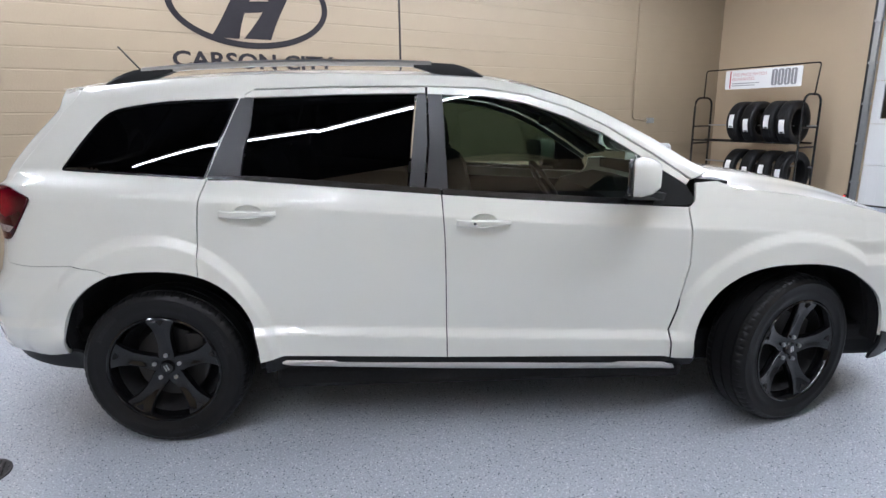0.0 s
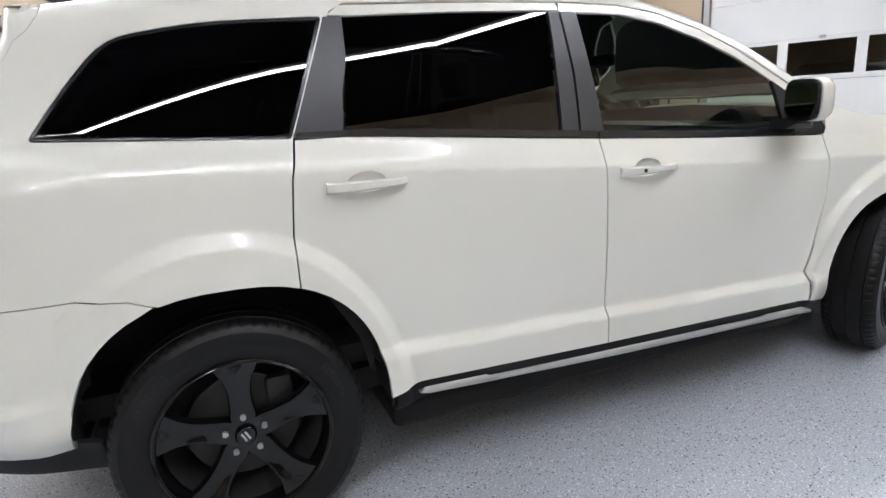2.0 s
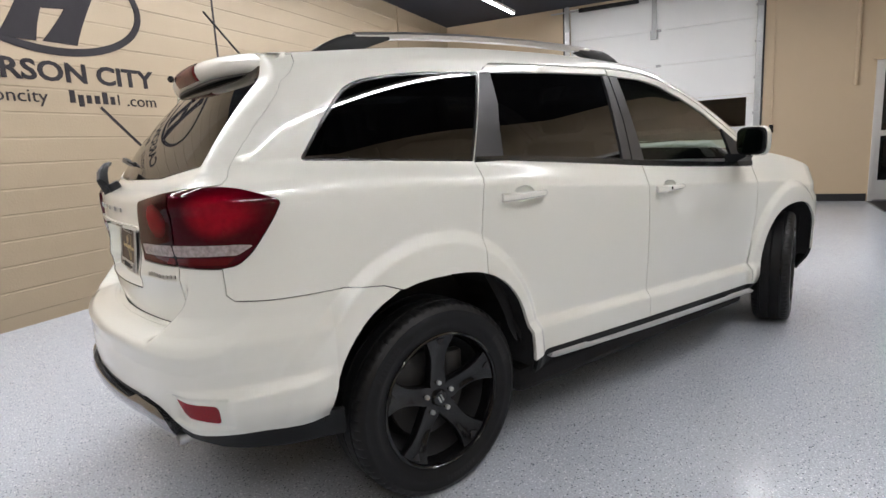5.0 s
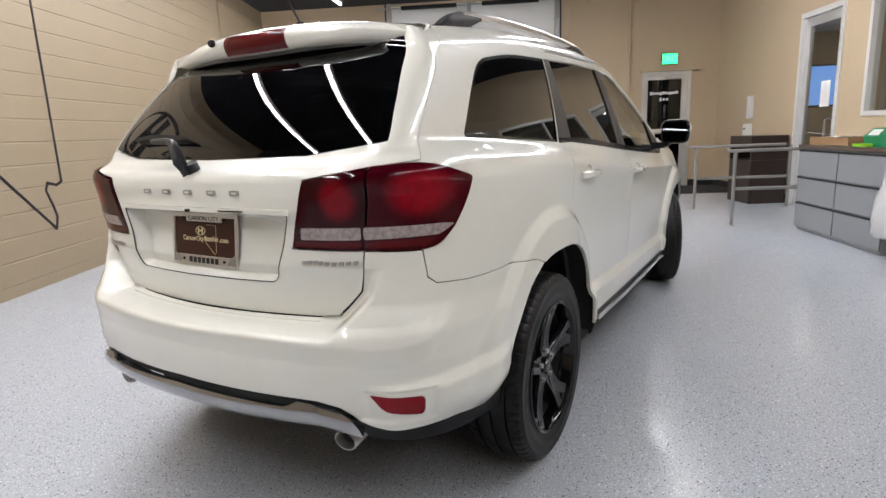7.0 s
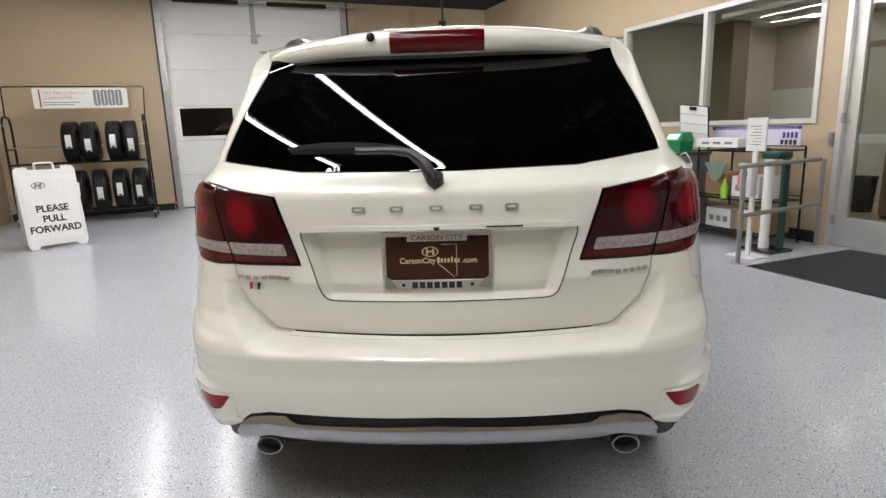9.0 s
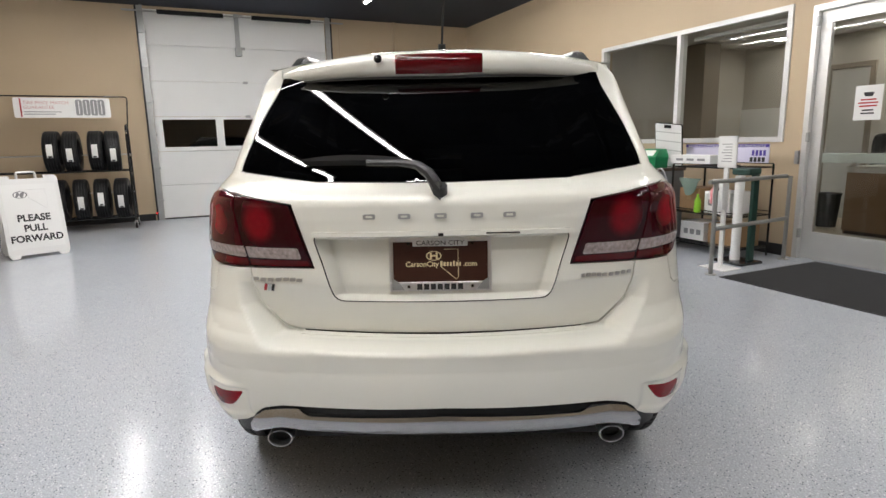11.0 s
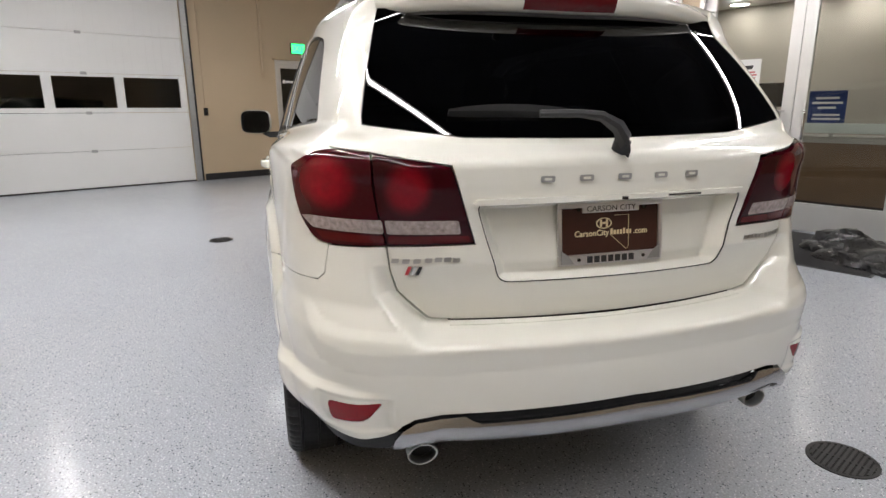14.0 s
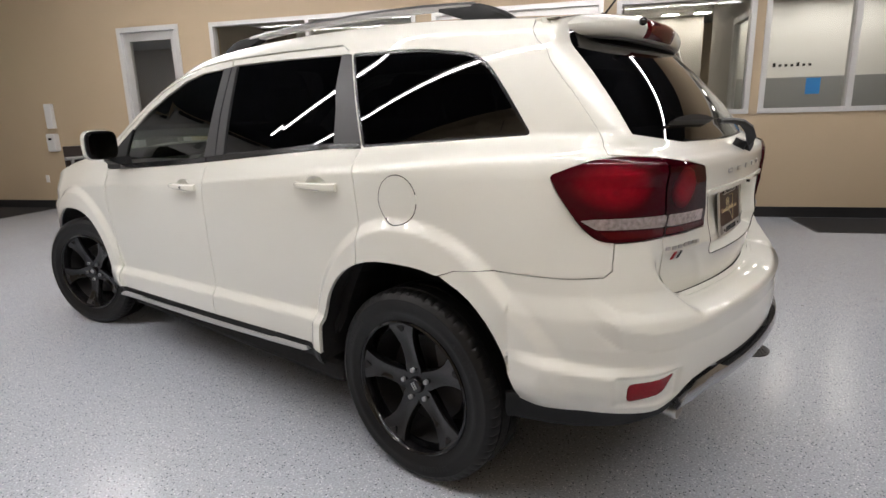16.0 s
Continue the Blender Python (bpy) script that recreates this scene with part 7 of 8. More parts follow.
def loose_tyre():
    t = empty("tyre", Matrix(), "new black car tyre with a white paper label on the rack", "tyre", "tyres on the rack")
    prof = [(0.215, -0.085), (0.25, -0.10), (0.30, -0.105), (0.325, -0.095), (0.336, -0.08)]
    for a in (-0.055, -0.018, 0.02, 0.055):
        prof += [(0.338, a - 0.012), (0.330, a - 0.008), (0.330, a - 0.002), (0.338, a + 0.002)]
    prof += [(0.336, 0.08), (0.325, 0.095), (0.30, 0.105), (0.25, 0.10), (0.215, 0.085), (0.215, -0.085)]
    part("carcass", lathe(prof, 48), RUBBER, t, smooth_shade=True)
    bm = bmesh.new()
    n = 8
    for k in range(n):
        a0, a1 = [math.pi + (q - 0.5) * 0.62 for q in (k / n, (k + 1) / n)]
        bm.faces.new([bm.verts.new((0.3415 * math.cos(a), y, 0.3415 * math.sin(a))) for a, y in ((a0, -0.042), (a1, -0.042), (a1, 0.042), (a0, 0.042))])
    bmesh.ops.remove_doubles(bm, verts=bm.verts, dist=1e-5)
    r = bmesh.ops.extrude_face_region(bm, geom=bm.faces[:])
    for v in [g for g in r["geom"] if isinstance(g, bmesh.types.BMVert)]:
        v.co.x *= 1.006
        v.co.z *= 1.006
    lb = part("paper_label", bm, PAPER, t)
    bm = bmesh.new()
    a = math.pi + 0.26
    box(bm, (-0.003, -0.025, -0.012), (0.003, 0.025, 0.012))
    part("label_bar", bm, INKBLACK, lb, matrix=Matrix.Translation((0.345 * math.cos(a), 0, 0.345 * math.sin(a))) @ Matrix.Rotation(-(a - math.pi), 4, "Y"))
    return t


ty = loose_tyre()
spots = [(0.98, v, tilt, roll) for v, tilt, roll in ((0.21, 0, 4), (-0.05, 0, -8), (-0.40, 0, 2), (-0.63, 4, -10))] + [(0.20, v, tilt, roll) for v, tilt, roll in ((0.20, 0, 10), (-0.10, 3, -6), (-0.40, 0, 3), (-0.70, -3, -6))]
for i, (z, v, tilt, roll) in enumerate(spots):
    m = ROOM @ pose(7.46, 3.30 + v, z + 0.315, 0, 0, tilt) @ pose(0, 0, 0, 0, roll, 0)
    if i == 0:
        ty.matrix_basis = m
    else:
        copy_thing(ty, m)

# ---- folding floor sign ----
sb = empty("floor_sign", ROOM @ pose(5.20, 3.47, 0, 0, 0, 22), "white plastic folding floor sign with black lettering", "sign")
for sgn, lean in ((-1, 11), (1, -11)):
    pan = part("panel", prism(rounded([(-0.33, 0.06), (-0.33, 1.0), (-0.30, 1.04), (-0.18, 1.04), (-0.18, 1.0), (0.18, 1.0), (0.18, 1.04), (0.30, 1.04), (0.33, 1.0), (0.33, 0.06), (0.30, 0.0), (0.22, 0.0), (0.20, 0.04), (-0.20, 0.04), (-0.22, 0.0), (-0.30, 0.0)], 0.012), (-0.015, 0.015), "yz"), WHITEPLASTIC, sb, matrix=pose(sgn * 0.21, 0, 0, 0, -sgn * 11.3, 0))
    if sgn < 0:
        face = Euler((radians(90), 0, radians(-90))).to_matrix().to_4x4()
        part("poster", boxes(((-0.0185, -0.285, 0.12), (-0.0155, 0.285, 0.93))), PAPER, pan)
        for k, (w, z) in enumerate((("PLEASE", 0.50), ("PULL", 0.37), ("FORWARD", 0.24))):
            words("lettering", w, 0.118, INKBLACK, pan, Matrix.Translation((-0.0195, 0.0, z)) @ face, 0.0004, wide=0.96, bold=0.004)
        em = bmesh.new()
        for k in range(28):
            a0, a1 = k * math.tau / 28, (k + 1) * math.tau / 28
            em.faces.new([em.verts.new((-0.0192, 0.10 + r * 1.7 * math.cos(a), 0.80 + r * math.sin(a))) for a, r in ((a0, 0.045), (a1, 0.045), (a1, 0.037), (a0, 0.037))])
        part("emblem_ring", em, GREYINK, pan)
        part("emblem_bars", prism([(0.075, 0.765), (0.095, 0.765), (0.11, 0.795), (0.14, 0.765), (0.155, 0.765), (0.13, 0.835), (0.112, 0.835), (0.105, 0.81), (0.07, 0.835), (0.05, 0.835)], (-0.0195, -0.0175), "yz"), GREYINK, pan)
        part("map_line", tube([(-0.0185, 0.03, 0.86), (-0.0185, -0.17, 0.86), (-0.0185, -0.17, 0.60), (-0.0185, 0.02, 0.76)], 0.0018, 6), PAPERGREY, pan)
    part("carry_handle", tube(arc_path([(0, -0.10, 1.0), (0, -0.10, 1.085), (0, 0.10, 1.085), (0, 0.10, 1.0)], 0.03), 0.014, 8), WHITEPLASTIC, pan, smooth_shade=True, matrix=pose(sgn * 0.004, 0, 0))

# ---- guard rails by the office doors ----
def guard_rail(u, v0, v1, label, skew=0.0):
    g = empty("guard_rail", ROOM @ pose(u, v0, 0, 0, 0, skew), label, "rail", "guard rails by the office doors")
    L = v1 - v0
    for y in (0.0, L):
        bm = bmesh.new()
        rod(bm, (0, y, 0.0), (0, y, 0.90), 0.021, 14)
        p = part("post", bm, STEELGREY, g, smooth_shade=True)
        part("foot_plate", lathe([(0.0, 0.008), (0.05, 0.008), (0.055, 0.0)], 20, "z"), STEELGREY, p, matrix=pose(0, y, 0))
    for z, a, b in ((0.905, 0.10, -0.12), (0.45, 0.0, 0.0)):
        sgn = 1 if L > 0 else -1
        bm = bmesh.new()
        rod(bm, (0, -sgn * a, z), (0, L - sgn * b * -0.6, z), 0.021, 14)
        part("rail", bm, STEELGREY, g, smooth_shade=True)
    return g


guard_rail(0.26, -2.96, -4.22, "grey steel guard rail beside the black door mat", 6)
guard_rail(3.42, -2.86, -4.20, "grey steel guard rail beside the filing cabinet", 0)
guard_rail(4.88, -2.90, -4.20, "grey steel guard rail beside the brown bin", 0)

# ---- filing cabinet and what stands on it ----
cab = empty("filing_cabinet", ROOM @ pose(0, 0, 0), "grey steel lateral filing cabinet with a brown top", "cabinet")
part("carcass", boxes(((1.60, -3.98, 0.03), (3.12, -3.455, 0.925)), bevel=0.003), GREYCAB, cab)
part("plinth", boxes(((1.62, -3.97, 0.0), (3.10, -3.47, 0.03))), GREYCAB, cab)
part("top", boxes(((1.58, -3.99, 0.927), (3.14, -3.43, 0.965)), bevel=0.004), BROWNTOP, cab)
for a, b in ((1.605, 2.355), (2.365, 3.115)):
    for z0, z1 in ((0.045, 0.325), (0.335, 0.615), (0.625, 0.915)):
        dr = part("drawer", boxes(((a + 0.004, -3.452, z0), (b - 0.004, -3.434, z1)), bevel=0.003), GREYCAB, cab)
        part("finger_pull", boxes(((a + 0.004, -3.4335, z1 - 0.022), (b - 0.004, -3.430, z1 - 0.002))), CLAD, dr)
tray = empty("cardboard_tray", ROOM @ pose(2.78, -3.68, 0.965, 0, 0, 6), "open brown cardboard tray with papers on the cabinet", "box")
part("tray", boxes(((-0.30, -0.14, 0), (0.30, 0.14, 0.008)), ((-0.30, -0.14, 0.008), (0.30, -0.132, 0.085)), ((-0.30, 0.132, 0.008), (0.30, 0.14, 0.085)), ((-0.30, -0.132, 0.008), (-0.292, 0.132, 0.085)), ((0.292, -0.132, 0.008), (0.30, 0.132, 0.085))), CARDBOARD, tray)
for k in range(4):
    part("paper", boxes(((-0.25 + 0.13 * k, -0.10, 0.0), (-0.08 + 0.13 * k, 0.10, 0.004))), PAPER, tray, matrix=pose(0, 0, 0.05 + 0.014 * k, 6 * (k % 2), 9 - 5 * k, 14 * k - 20))
for u, h, s in ((2.10, 0.085, 0.82), (1.80, 0.12, 1.0)):
    gb = empty("green_box", ROOM @ pose(u, -3.66, 0.965, 0, 0, 4), "green plastic box with sloped lid and white label on cabinet", "box", "green boxes on the cabinet")
    part("body", loft([[(0.14 * s * q, 0.11 * s * q, z), (-0.14 * s * q, 0.11 * s * q, z), (-0.14 * s * q, -0.11 * s * q, z), (0.14 * s * q, -0.11 * s * q, z)] for q, z in ((0.94, 0.0), (1.0, h), (1.03, h + 0.002), (1.03, h + 0.012))]), GREENBOX, gb)
    part("lid", loft([[(0.14 * s * a, y, z), (-0.14 * s * a, y, z), (-0.14 * s * a, y2, z), (0.14 * s * a, y2, z)] for a, y, y2, z in ((1.03, 0.113 * s, -0.113 * s, h + 0.0125), (0.82, 0.02 * s, -0.10 * s, h + 0.105 * s), (0.78, 0.012 * s, -0.095 * s, h + 0.110 * s))]), GREENBOX, gb)
    lean = math.degrees(math.atan2(0.0925 * s, 0.093 * s))
    part("label", boxes(((-0.085 * s, 0.0, -0.045 * s), (0.085 * s, 0.0025, 0.045 * s))), PAPER, gb, matrix=pose(0, 0.068 * s, h + 0.060 * s, lean, 0, 0))
lt_ = empty("lime_tray", ROOM @ pose(2.16, -3.53, 0.965), "shallow lime green tray in front of the green box", "tray")
part("tray", boxes(((-0.11, -0.03, 0), (0.11, 0.035, 0.032)), bevel=0.006), LIME, lt_)
cb = empty("clip_board", ROOM @ pose(1.79, -3.92, 0.968, -12, -6, 4), "large white clipboard with printed forms leaning on the cabinet", "clipboard")
part("board", prism(rounded([(-0.205, 0), (0.205, 0), (0.205, 0.545), (-0.205, 0.545)], 0.03), (-0.012, 0.0)), GLOSSBLACK, cb)
part("sheet", prism(rounded([(-0.196, 0.01), (0.196, 0.01), (0.196, 0.536), (-0.196, 0.536)], 0.025), (0.001, 0.004)), PAPER, cb)
for k in range(4):
    part("crease_bar", boxes(((-0.19, 0.004, 0.10 + 0.11 * k), (0.19, 0.006, 0.112 + 0.11 * k))), PAPERGREY, cb)
part("clip", boxes(((-0.05, 0.004, 0.49), (0.05, 0.018, 0.53)), bevel=0.004), GLOSSBLACK, cb)

# ---- wire shelf with supplies ----
ws = empty("wire_shelf", ROOM @ pose(0, 0, 0), "black wire shelf with boxes and bottles beside the cabinet", "shelf")
for u in (0.62, 1.52):
    for v in (-4.25, -3.72):
        bm = bmesh.new()
        rod(bm, (u, v, 0.0), (u, v, 1.02), 0.012, 10)
        part("upright", bm, GLOSSBLACK, ws)
for z in (0.10, 0.46, 0.985):
    bm = bmesh.new()
    for v in (-4.25, -3.72):
        rod(bm, (0.62, v, z), (1.52, v, z), 0.006, 8)
        rod(bm, (0.62, v, z + 0.04), (1.52, v, z + 0.04), 0.006, 8)
    for u in (0.62, 1.52):
        rod(bm, (u, -4.25, z), (u, -3.72, z), 0.006, 8)
    sh = part("shelf_frame", bm, GLOSSBLACK, ws)
    bm = bmesh.new()
    for k in range(26):
        u = 0.635 + 0.035 * k
        rod(bm, (u, -4.25, z + 0.006), (u, -3.72, z + 0.006), 0.0025, 5, caps=False)
    tagged(part("wire_mesh", bm, GLOSSBLACK, sh), kind="stuff")
bxs = [((0.92, -3.90, 1.03), (1.48, -3.62, 1.125), PAPER, "long white carton with black print on the wire shelf"),
       ((1.16, -4.12, 0.475), (1.44, -3.76, 0.74), CARDBOARD, "brown cardboard box on the wire shelf"),
       ((0.74, -4.10, 0.475), (1.08, -3.76, 0.72), PAPER, "white box with printed panel on the wire shelf"),
       ((0.66, -4.16, 0.115), (1.02, -3.78, 0.36), CARDBOARD, "brown cardboard box on the low shelf"),
       ((1.10, -4.12, 0.115), (1.44, -3.80, 0.34), PAPER, "white carton on the low shelf")]
for lo, hi, m, lab in bxs:
    c = empty("carton", ROOM @ pose((lo[0] + hi[0]) / 2, (lo[1] + hi[1]) / 2, lo[2]), lab, "box")
    w, d, h = hi[0] - lo[0], hi[1] - lo[1], hi[2] - lo[2]
    part("box", boxes(((-w / 2, -d / 2, 0), (w / 2, d / 2, h)), bevel=0.004), m, c)
    if m is PAPER:
        for k in range(3):
            part("print_bar", boxes(((-w * 0.38 + w * 0.27 * k, d / 2 + 0.0005, h * 0.35), (-w * 0.38 + w * 0.27 * k + w * 0.18, d / 2 + 0.002, h * 0.62))), GREYINK, c)
    else:
        part("tape", boxes(((-0.03, -d / 2 - 0.001, h * 0.5), (0.03, d / 2 + 0.001, h + 0.001))), BROWNTAPE, c)
pb = empty("product_board", ROOM @ pose(0, 0, 0), "lilac product board with a purple heading strip on the shelf", "sign")
part("board", boxes(((0.52, -4.03, 1.04), (1.62, -4.02, 1.24))), LILAC, pb)
part("heading", boxes(((0.52, -4.0195, 1.205), (1.62, -4.0165, 1.238))), PURPLE, pb)
wm = Matrix.Translation((1.07, -4.016, 1.2155)) @ Euler((radians(90), 0, radians(180))).to_matrix().to_4x4()
words("heading_text", "PREMIUM INTERIOR PROTECTION PRODUCTS", 0.034, PAPER, pb, wm, 0.0004, wide=1.45)
for k in range(4):
    part("name_bar", boxes(((0.72 - 0.045 * k - 0.030, -4.0195, 1.115 + 0.0), (0.72 - 0.045 * k, -4.017, 1.175))), PURPLE, pb)
    part("name_bar", boxes(((0.74 - 0.048 * k - 0.034, -4.0195, 1.05), (0.74 - 0.048 * k, -4.017, 1.10))), INKBLACK, pb)
spray = empty("spray_bottle", ROOM @ pose(0.86, -3.66, 0.60), "clear spray bottle of pink liquid hanging on the shelf", "bottle")
part("bottle", lathe([(0.0, 0.0), (0.045, 0.0), (0.048, 0.02), (0.048, 0.14), (0.02, 0.19), (0.016, 0.23), (0.0, 0.23)], 20, "z"), PINK, spray, smooth_shade=True)
part("trigger_head", boxes(((-0.05, -0.014, 0.23), (0.03, 0.014, 0.27)), ((-0.045, -0.008, 0.18), (-0.035, 0.008, 0.23)), bevel=0.004), WHITEPLASTIC, spray)
rag = empty("cloth", ROOM @ pose(0, 0, 0), "grey-green cloth hanging over the shelf edge", "cloth")
part("cloth", loft([[(1.40 - 0.30 * q + 0.01 * math.sin(9 * q), -3.70 - 0.012 * math.sin(7 * q), 0.86), (1.40 - 0.30 * q, -3.695 - 0.015 * math.sin(11 * q), 0.86 - 0.18 * math.sin(math.pi * min(1, q * 1.05)) - 0.02), (1.40 - 0.30 * q, -3.703 - 0.015 * math.sin(11 * q), 0.86 - 0.18 * math.sin(math.pi * min(1, q * 1.05)) - 0.02), (1.40 - 0.30 * q, -3.708 - 0.012 * math.sin(7 * q), 0.855)] for q in [k / 14 for k in range(15)]]), CLOTHGREEN, rag, smooth_shade=True)
lime = empty("lime_bottle", ROOM @ pose(1.12, -3.70, 0.475), "lime green cleaning bottle on the shelf", "bottle")
part("bottle", lathe([(0.0, 0.0), (0.035, 0.0), (0.038, 0.015), (0.036, 0.13), (0.014, 0.18), (0.014, 0.21), (0.0, 0.21)], 18, "z"), LIME, lime, smooth_shade=True)
bagx = empty("plastic_bag", ROOM @ pose(1.41, -3.38, 0.20), "cloudy plastic bag of white cloths hanging at the cabinet corner", "bag")
secs = []
for z, w, d in ((0.0, 0.17, 0.07), (0.03, 0.22, 0.10), (0.20, 0.21, 0.11), (0.36, 0.19, 0.09), (0.46, 0.15, 0.06), (0.56, 0.12, 0.04), (0.66, 0.15, 0.025)):
    secs.append([((w + 0.012 * math.sin(5 * k + 30 * z)) * math.cos(k * math.tau / 22), (d + 0.010 * math.sin(7 * k + 21 * z)) * math.sin(k * math.tau / 22), z) for k in range(22)])
part("bag", loft(secs, caps=False), BAGPLASTIC, bagx, smooth_shade=True)
part("bag_handle", tube([(-0.13, 0.0, 0.655), (-0.10, 0.02, 0.74), (-0.02, -0.01, 0.78), (0.06, -0.02, 0.75), (0.12, 0.0, 0.66)], 0.008, 8), BAGPLASTIC, bagx, smooth_shade=True)
lump = [[((w + 0.014 * math.sin(4 * k + 26 * z)) * math.cos(k * math.tau / 20), (d + 0.008 * math.sin(6 * k + 17 * z)) * math.sin(k * math.tau / 20), z) for k in range(20)] for z, w, d in ((0.008, 0.15, 0.06), (0.04, 0.20, 0.085), (0.20, 0.19, 0.09), (0.36, 0.165, 0.075), (0.43, 0.12, 0.045))]
part("white_cloths", loft(lump), PAPER, bagx, smooth_shade=True, label="crumpled white cloths in the bag")

# ---- hand cleaner stand, roll, notice ----
hs = empty("sanitiser_stand", ROOM @ pose(0.42, -3.28, 0), "white hand sanitiser dispenser on a pole with a framed notice", "dispenser stand")
part("base", boxes(((-0.15, -0.13, 0), (0.15, 0.13, 0.012)), bevel=0.004), WHITEPLASTIC, hs)
part("pole", boxes(((-0.022, -0.012, 0.012), (0.022, 0.012, 1.02))), WHITEPLASTIC, hs)
ds = part("dispenser", boxes(((-0.065, 0.012, 0.60), (0.065, 0.11, 0.88)), bevel=0.022), WHITEPLASTIC, hs, smooth_shade=True)
part("lens", boxes(((-0.02, 0.1085, 0.80), (0.02, 0.1125, 0.83)), bevel=0.002), GLOSSBLACK, ds)
part("drip_tray", boxes(((-0.05, 0.012, 0.42), (0.05, 0.10, 0.46)), bevel=0.008), WHITEPLASTIC, hs)
nf = part("notice_frame", boxes(((-0.105, -0.008, 1.02), (0.105, 0.010, 1.33)), bevel=0.004), WHITEPLASTIC, hs)
part("notice_sheet", boxes(((-0.085, 0.0105, 1.04), (0.085, 0.0125, 1.31))), PAPER, nf)
for k in range(7):
    part("text_bar", boxes(((-0.06, 0.0127, 1.08 + 0.028 * k), (0.06 - 0.02 * (k % 3), 0.0137, 1.087 + 0.028 * k))), GREYINK, nf)
rl = empty("film_roll_stand", ROOM @ pose(0.52, -3.66, 0), "tall white film roll on a dark stand", "roll stand")
part("base", boxes(((-0.18, -0.16, 0), (0.18, 0.16, 0.03)), bevel=0.01), GLOSSBLACK, rl)
part("back_column", boxes(((-0.10, -0.12, 0.03), (-0.06, -0.04, 0.98)), bevel=0.006), DARKGREENP, rl)
part("head", boxes(((-0.12, -0.12, 0.93), (0.10, 0.06, 1.0)), bevel=0.02), DARKGREENP, rl)
part("roll", lathe([(0.0, 0.03), (0.05, 0.03), (0.05, 0.12), (0.046, 0.13), (0.048, 0.92), (0.0, 0.93)], 24, "z"), PAPER, rl, smooth_shade=True, matrix=pose(0.02, 0.02, 0))
ctl = empty("wall_dispenser", ROOM @ pose(6.70, OFFICE + 0.001, 0), "white wall dispenser with a tall sleeve above it", "dispenser")
part("sleeve", boxes(((-0.065, 0, 1.28), (0.065, 0.07, 1.66)), bevel=0.01), WHITEPLASTIC, ctl)
part("body", boxes(((-0.08, 0, 0.92), (0.08, 0.11, 1.20)), bevel=0.02), WHITEPLASTIC, ctl)
part("lens", boxes(((-0.03, 0.1095, 1.10), (0.03, 0.113, 1.13))), GLOSSBLACK, ctl)
sk = empty("wall_socket", ROOM @ pose(7.0, OFFICE + 0.001, 0), "white wall socket plate", "socket")
part("plate", boxes(((-0.035, 0, 0.42), (0.035, 0.008, 0.54)), bevel=0.003), WHITEPLASTIC, sk)
bn = empty("waste_bin", ROOM @ pose(5.62, -4.06, 0, 0, 0, 4), "dark brown cabinet bin with open top section", "bin")
part("body", boxes(((-0.34, -0.28, 0.0), (0.34, 0.26, 0.66)), bevel=0.01), BROWNDARK, bn)
part("hood", boxes(((-0.34, -0.28, 0.84), (0.34, 0.26, 1.02)), ((-0.34, -0.28, 0.66), (0.34, -0.24, 0.84)), ((-0.34, -0.24, 0.66), (-0.31, 0.26, 0.84)), ((0.31, -0.24, 0.66), (0.34, 0.26, 0.84)), bevel=0.004), BROWNDARK, bn)
wf = empty("wet_floor_sign", ROOM @ pose(6.15, -4.12, 0, 0, 0, 10), "pale yellow folded floor sign beside the bin", "sign")
part("panel", prism(rounded([(-0.13, 0), (0.13, 0), (0.10, 0.62), (-0.10, 0.62)], 0.03), (-0.02, 0.0)), PALEYELLOW, wf)
part("panel", prism(rounded([(-0.13, 0), (0.13, 0), (0.10, 0.62), (-0.10, 0.62)], 0.03), (0.004, 0.024)), PALEYELLOW, wf)

# ---- lectern, chair, bags ----
lc = empty("lectern", ROOM @ pose(-2.62, -3.22, 0, 0, 0, -8), "dark brown wooden lectern with a slanted top", "lectern")
for y in (-0.29, 0.27):
    part("side_panel", prism([(-0.16, 0.03), (0.16, 0.03), (0.13, 1.10), (-0.13, 1.16)], (y, y + 0.02)), BROWNDARK, lc)
part("front_panel", prism([(0.13, 0.03), (0.16, 0.03), (0.128, 1.10), (0.105, 1.105)], (-0.27, 0.27)), BROWNDARK, lc)
part("top", prism([(-0.17, 1.170), (0.19, 1.092), (0.19, 1.112), (-0.17, 1.190)], (-0.33, 0.33)), BROWNDARK, lc)
part("shelf", boxes(((-0.12, -0.27, 0.62), (0.12, 0.27, 0.64))), BROWNDARK, lc)
part("plinth", boxes(((-0.20, -0.31, 0.0), (0.20, 0.31, 0.03)), bevel=0.006), GLOSSBLACK, lc)
part("paper", boxes(((-0.19, -0.1, 1.16), (-0.171, 0.1, 1.185))), PALEYELLOW, lc)
oc = empty("office_chair", ROOM @ pose(-2.12, -3.88, 0, 0, 0, 160), "black mesh office chair on a five-star base", "chair")
for k in range(5):
    a = k * math.tau / 5
    lg = part("base_arm", loft([[(r * math.cos(a) - w * math.sin(a) * sx, r * math.sin(a) + w * math.cos(a) * sx, z) for sx, z in ((-1, z0), (1, z0), (1, z0 + 0.03), (-1, z0 + 0.03))] for r, w, z0 in ((0.03, 0.025, 0.10), (0.30, 0.014, 0.06))]), CLAD, oc)
    part("castor", lathe([(0.0, -0.02), (0.026, -0.02), (0.028, 0.0), (0.026, 0.02), (0.0, 0.02)], 14), RUBBER, lg, matrix=pose(0.29 * math.cos(a), 0.29 * math.sin(a), 0.03))
bm = bmesh.new()
rod(bm, (0, 0, 0.10), (0, 0, 0.42), 0.026, 14)
part("gas_lift", bm, CLAD, oc)
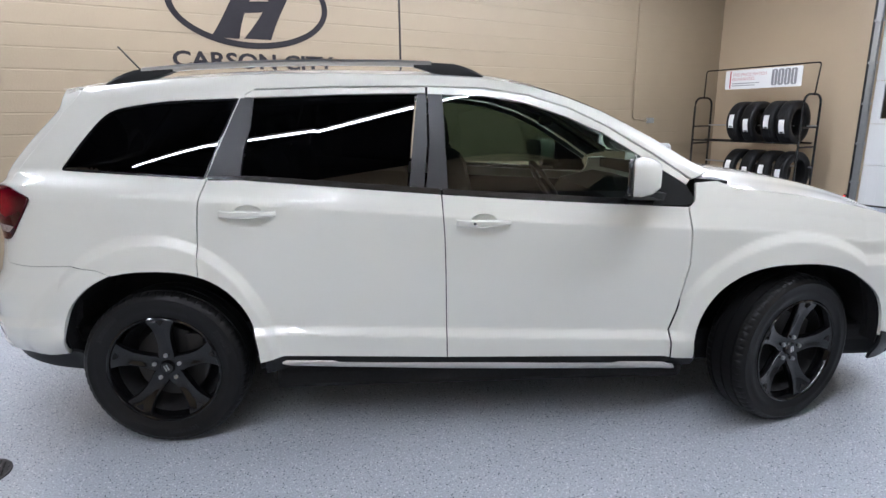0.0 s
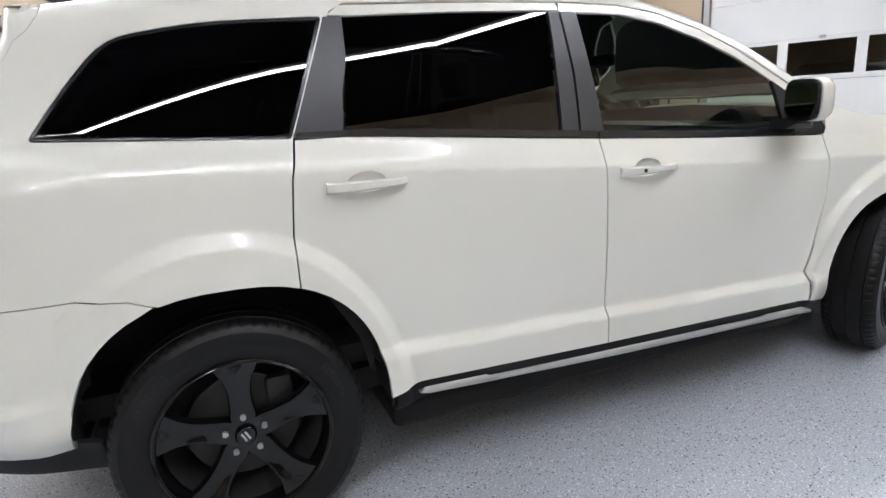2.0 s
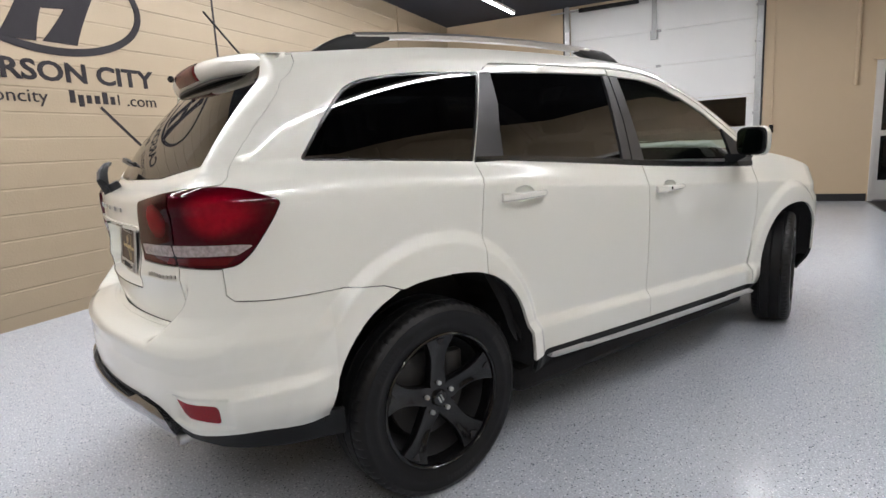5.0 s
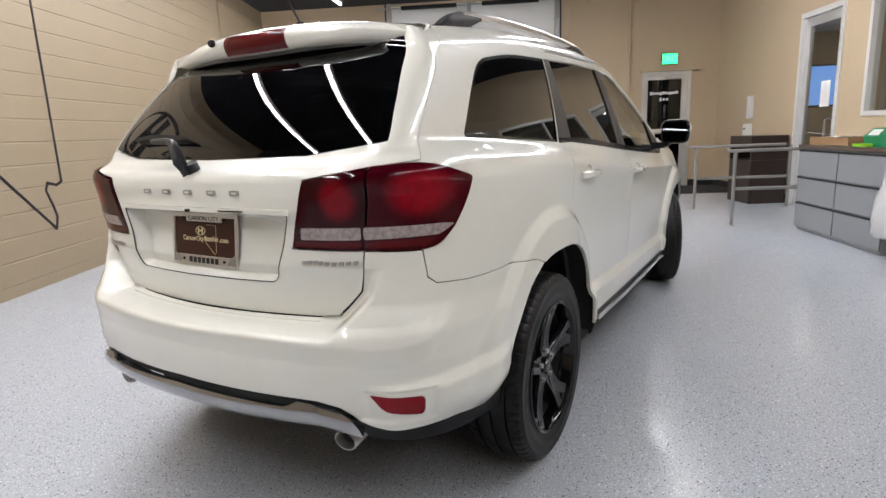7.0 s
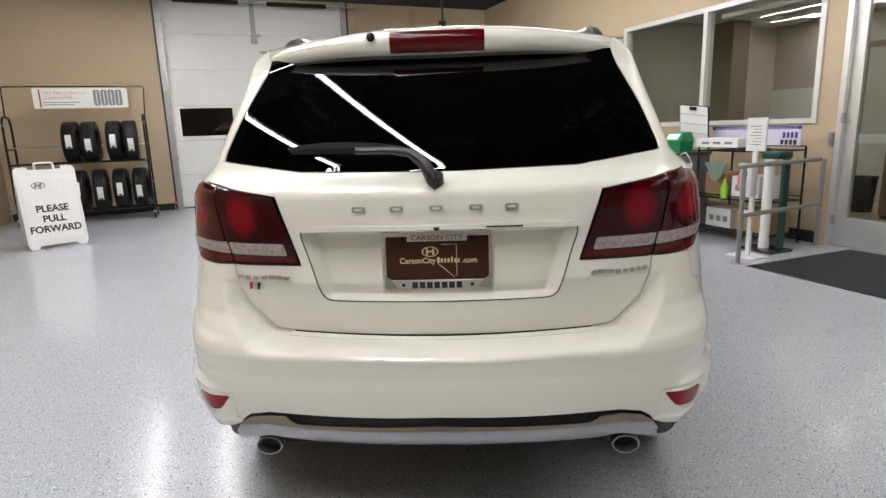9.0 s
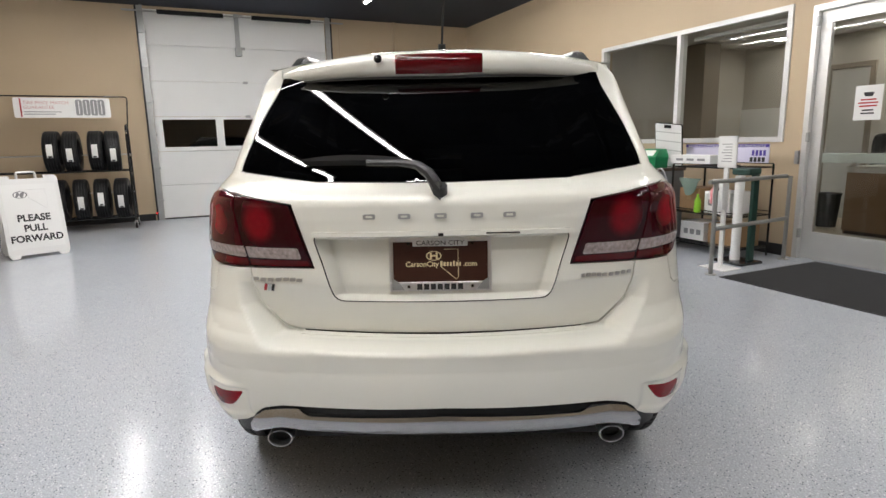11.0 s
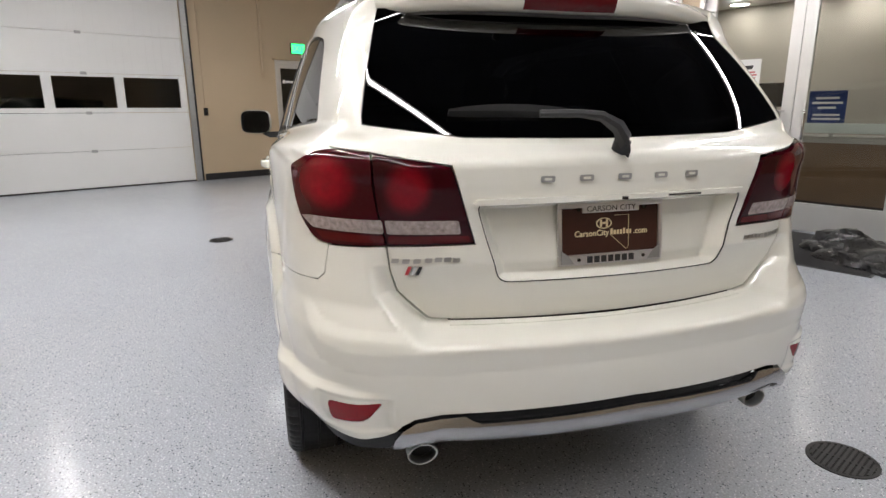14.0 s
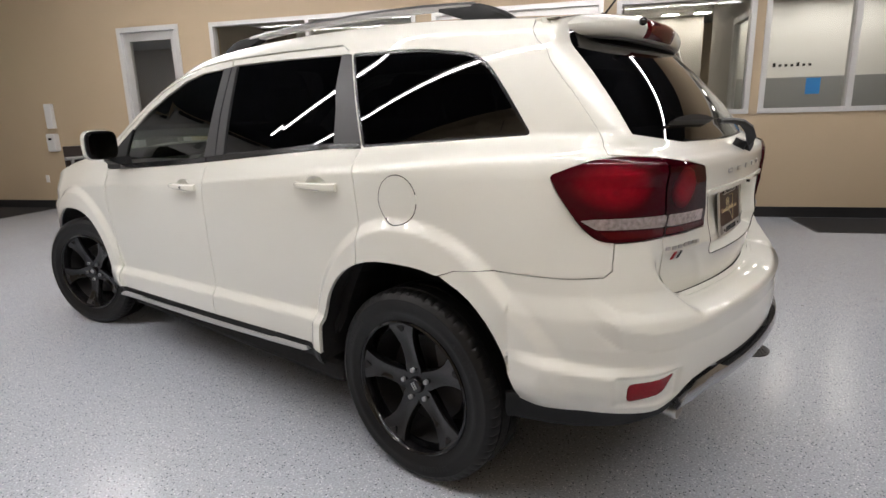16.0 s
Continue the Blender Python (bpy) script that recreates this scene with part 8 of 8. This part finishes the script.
part("seat", boxes(((-0.24, -0.24, 0.44), (0.24, 0.24, 0.51)), bevel=0.03), MESHBLACK, oc, smooth_shade=True)
bk = part("back_frame", tube(arc_path([(-0.20, 0.24, 0.56), (-0.23, 0.27, 0.98), (0.23, 0.27, 0.98), (0.20, 0.24, 0.56), (-0.20, 0.24, 0.56)], 0.05), 0.016, 8), CLAD, oc, smooth_shade=True)
part("back_mesh", prism([(-0.20, 0.56), (0.20, 0.56), (0.225, 0.97), (-0.225, 0.97)], (0.252, 0.258)), MESHSEE, bk)
part("lumbar_pad", boxes(((-0.13, 0.226, 0.60), (0.13, 0.246, 0.72)), bevel=0.008), MESHBLACK, oc)
for x in (-0.27, 0.27):
    part("armrest", tube(arc_path([(x * 0.85, 0.05, 0.46), (x, 0.05, 0.50), (x, 0.05, 0.66), (x, -0.14, 0.68)], 0.04), 0.02, 8), CLAD, oc, smooth_shade=True)
part("back_stem", boxes(((-0.03, 0.20, 0.42), (0.03, 0.25, 0.60)), bevel=0.008), CLAD, oc)
random.seed(11)
for u, v, r, h in ((-1.72, -3.40, 0.34, 0.20), (-2.02, -3.22, 0.26, 0.15), (-1.45, -3.72, 0.30, 0.22)):
    bg = empty("cover_bag", ROOM @ pose(u, v, 0), "crumpled black plastic cover lying on the floor", "bag", "black covers on the floor")
    bm = bmesh.new()
    bmesh.ops.create_icosphere(bm, subdivisions=4, radius=1)
    for w in bm.verts:
        n = noise.noise(w.co * 2.2 + Vector((u * 3, v, 0))) * 0.35 + abs(noise.noise(w.co * 6 + Vector((v, u, 2)))) * 0.22
        w.co = Vector((w.co.x * r * (1 + n), w.co.y * r * 0.8 * (1 + n), max(0.0, w.co.z * h * (0.8 + n))))
    part("cover", bm, BLACKFILM, bg, smooth_shade=True)

# ---- mats and drains ----
def floor_mat(u0, u1, v0, v1, label, z=0.009):
    m = empty("floor_mat", ROOM @ pose((u0 + u1) / 2, (v0 + v1) / 2, 0), label, "mat", "black floor mats")
    w, d = (u1 - u0) / 2, (v1 - v0) / 2
    part("pile_carpet", boxes(((-w + 0.02, -d + 0.02, 0.001), (w - 0.02, d - 0.02, z)), bevel=0.002), MATBLACK, m)
    part("border", boxes(((-w, -d, 0.0), (w, -d + 0.02, 0.006)), ((-w, d - 0.02, 0.0), (w, d, 0.006)), ((-w, -d + 0.02, 0.0), (-w + 0.02, d - 0.02, 0.006)), ((w - 0.02, -d + 0.02, 0.0), (w, d - 0.02, 0.006))), BASEBLACK, m)


floor_mat(-1.85, 0.14, -4.36, -2.94, "black ribbed entrance mat before the glass doors")
floor_mat(6.85, 8.22, -4.36, -2.92, "black mat before the exit door")
floor_mat(-6.0, -3.95, -4.34, -3.45, "black mat along the office wall")


def drain(u, v):
    d = empty("floor_drain", ROOM @ pose(u, v, 0), "round dark cast floor drain set in the epoxy floor", "drain", "floor drains")
    part("rim", lathe([(0.118, 0.0), (0.118, 0.004), (0.105, 0.004), (0.105, 0.0)], 40, "z"), CASTIRON, d)
    # Flat disc on the uncut floor, blackened to give the depth's shade.
    part("pit", lathe([(0.105, 0.0008), (0.0, 0.0008)], 30, "z"), DARKHOLE, d)
    for k in range(-5, 6):
        x = 0.0185 * k
        h = math.sqrt(0.104 ** 2 - x * x)
        for a, b in ((-h, -0.006), (0.006, h)):
            part("grate_bar", boxes(((x - 0.0055, a, 0.001), (x + 0.0055, b, 0.0045))), CASTIRON, d)
    part("cross_bar", boxes(((-0.104, -0.006, 0.001), (0.104, 0.006, 0.0045))), CASTIRON, d)


drain(-2.43, -0.07)
drain(2.90, 0.30)


# ---- painted blocks of the left wall, laid in running bond ----
def block_mesh(w):
    """One block lying on the wall's face: a proud face with a worn edge."""
    h, d, e = 0.193, 0.0042, 0.004
    lo, hi = -w / 2, w / 2
    rings = [[(lo, 0.02, -h / 2), (hi, 0.02, -h / 2), (hi, 0.02, h / 2), (lo, 0.02, h / 2)],
             [(lo, -d + 0.003, -h / 2), (hi, -d + 0.003, -h / 2), (hi, -d + 0.003, h / 2), (lo, -d + 0.003, h / 2)],
             [(lo, -d, -h / 2 + e), (hi, -d, -h / 2 + e), (hi, -d, h / 2 - e), (lo, -d, h / 2 - e)]]
    verts = [p for r in rings for p in r]
    faces = [(4 * k + i, 4 * k + (i + 1) % 4, 4 * k + 4 + (i + 1) % 4, 4 * k + 4 + i) for k in range(2) for i in range(4)] + [(8, 9, 10, 11)]
    return verts, faces


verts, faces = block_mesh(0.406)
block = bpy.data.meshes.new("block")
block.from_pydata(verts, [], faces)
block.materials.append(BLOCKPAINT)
wall = bpy.data.objects["wall_left"]
lay = random.Random(5)
rest_v, rest_f = [], []
for row in range(18):
    z = 0.10 + 0.1016 + row * 0.2032
    out = lay.uniform(-0.0008, 0.0008)
    u = -8.9 + (0.203 if row % 2 else 0.0)
    while u < 8.30:
        m = pose(u, LEFT + out, z)
        if -2.0 < u < 4.6 and row < 16:
            ob = new("block", block)
            ob.parent = wall
            ob.matrix_basis = wall.matrix_basis.inverted() @ SIDE @ m
        else:
            k = len(rest_v)
            rest_v += [tuple(SIDE @ m @ Vector(p)) for p in verts]
            rest_f += [tuple(k + i for i in f) for f in faces]
        u += 0.406
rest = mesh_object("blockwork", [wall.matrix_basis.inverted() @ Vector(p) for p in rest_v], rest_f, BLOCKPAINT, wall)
tagged(rest, kind="stuff")
